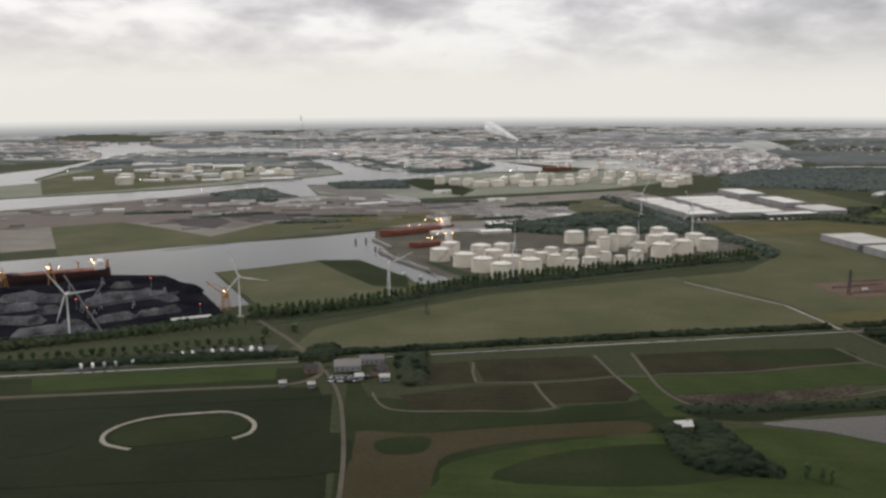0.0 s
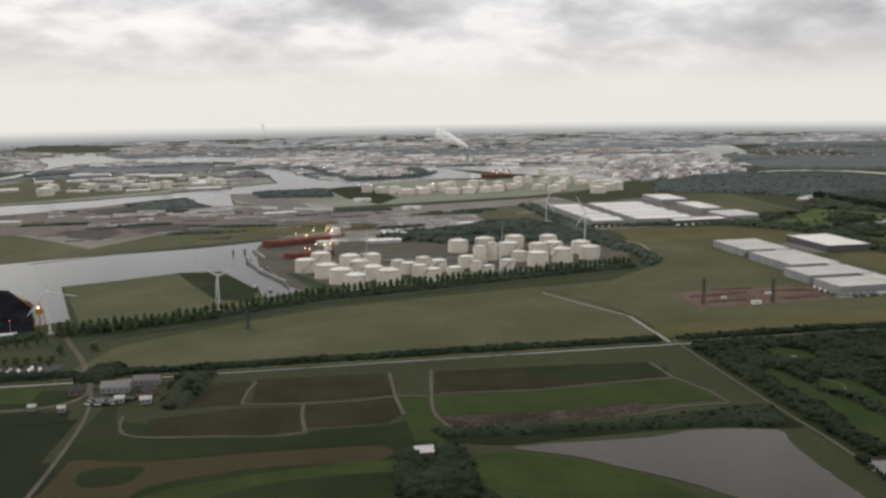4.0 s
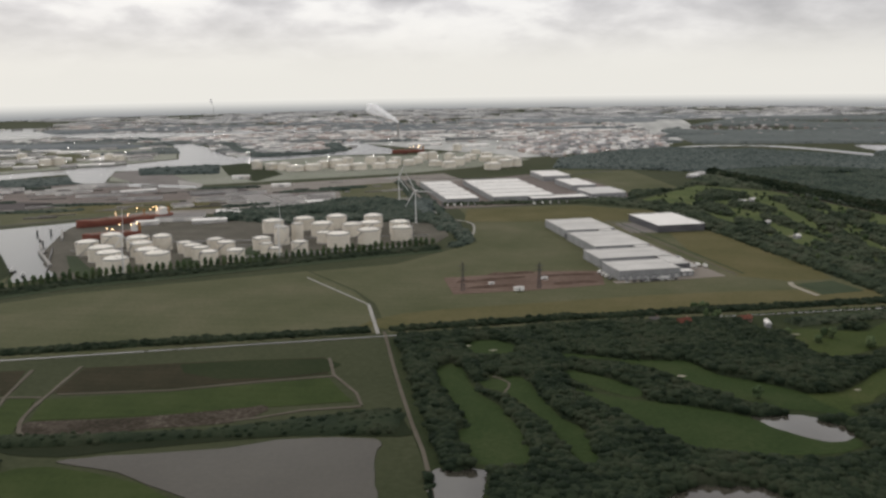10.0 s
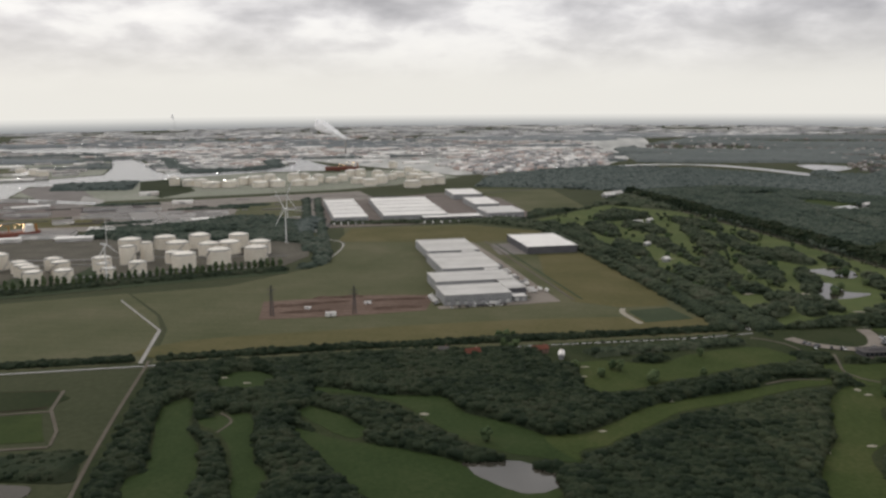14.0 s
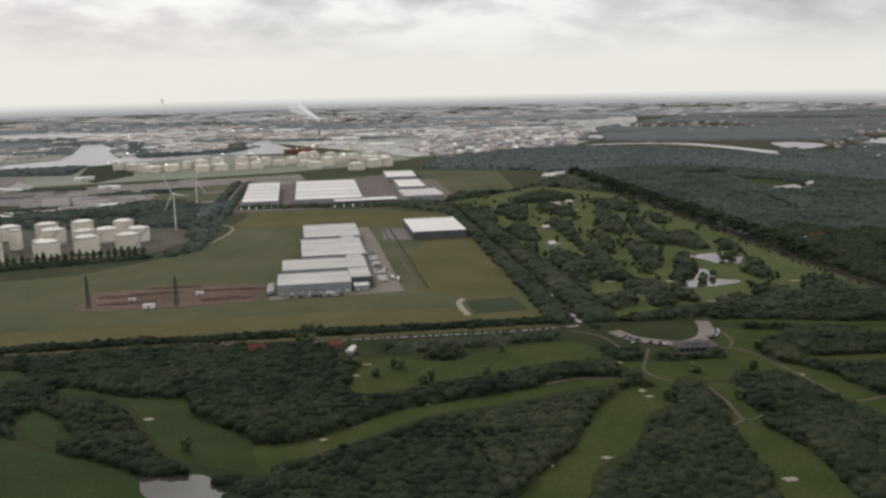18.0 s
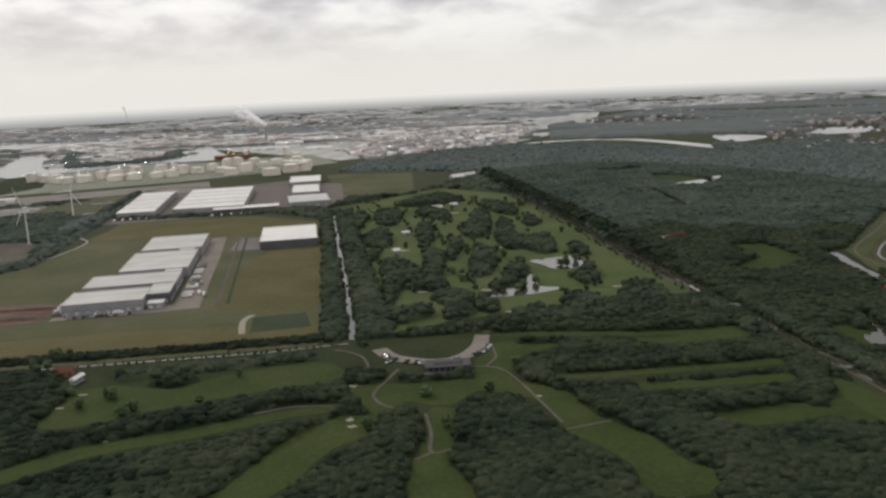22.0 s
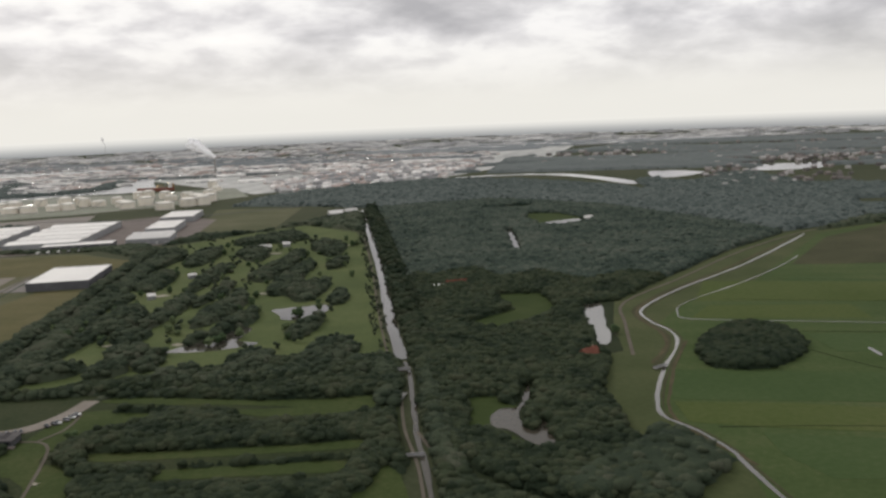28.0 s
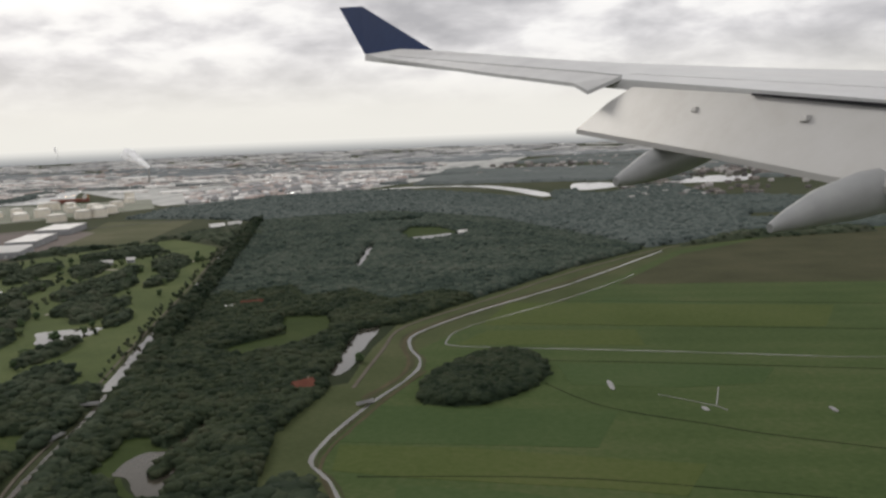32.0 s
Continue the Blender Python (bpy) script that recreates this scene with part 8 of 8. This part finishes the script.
FLAP_END = [(-0.65, 7.44, 1.15), (-0.39, 5.4, 0.94), (-0.2, 3.74, 0.75), (-0.09, 2.72, 0.61)]
part("flap", plate([FLAP_END, FLAP_MID, FLAP_TOP], 0.05), M_FLAP, wing, "lowered grey wing flap with brownish streaks", True)
# solid dark beam in place of the open slot, its shade put into colour
SLOT_ENDS = [Vector(AFT[k]) + Vector((-0.03, 0, -0.04)) for k in (4, 6)]
part("slot", Geo().beam(SLOT_ENDS[0], SLOT_ENDS[1], 0.02, 0.035), M_SLOT, wing, "dark beam standing for the shaded slot above the flap")
part("winglet", Geo().hexa([Vector(p) + Vector((0.02, 0.03, 0)) for p in [(-1.55, 13.57, 2.42), (-0.88, 11.88, 2.33), (-1.44, 14.17, 3.26), (-1.71, 14.79, 3.32)]], [(-1.55, 13.57, 2.42), (-0.88, 11.88, 2.33), (-1.44, 14.17, 3.26), (-1.71, 14.79, 3.32)]), M_NAVY, wing, "navy blue winglet")
for p in [(-0.19, 5.95, 1.29), (0.02, 4.78, 1.19)]:
    part("bracket", Geo().box(p[0] - 0.04, p[1] - 0.04, p[2] - 0.01, p[0] + 0.04, p[1] + 0.04, p[2] + 0.03, 0.015), M_FLAP, wing)
for rows_ in ([((0.53, 6.71, 0.91), 0.08), ((0.21, 6.59, 0.91), 0.16), ((-0.17, 6.38, 0.86), 0.17), ((-0.53, 6.16, 0.81), 0.14), ((-0.87, 5.93, 0.75), 0.08), ((-1.05, 5.82, 0.72), 0.04)],
              [((0.62, 4.03, 0.74), 0.08), ((0.15, 3.95, 0.73), 0.15), ((-0.3, 3.86, 0.69), 0.16), ((-0.69, 3.76, 0.65), 0.12), ((-1.02, 3.64, 0.6), 0.07), ((-1.19, 3.58, 0.57), 0.03)]):
    rings = []
    for k, (p, rad) in enumerate(rows_):
        a, b = Vector(rows_[max(k - 1, 0)][0]), Vector(rows_[min(k + 1, len(rows_) - 1)][0])
        d = (b - a).normalized()
        side = d.cross(UP).normalized()
        rings.append([Vector(p) + (side * math.cos(q * 0.5236) * 0.8 + side.cross(d) * math.sin(q * 0.5236)) * rad for q in range(12)])
    part("flap_fairing", Geo().loft(rings), M_FAIR, wing, "long grey flap fairing", True)
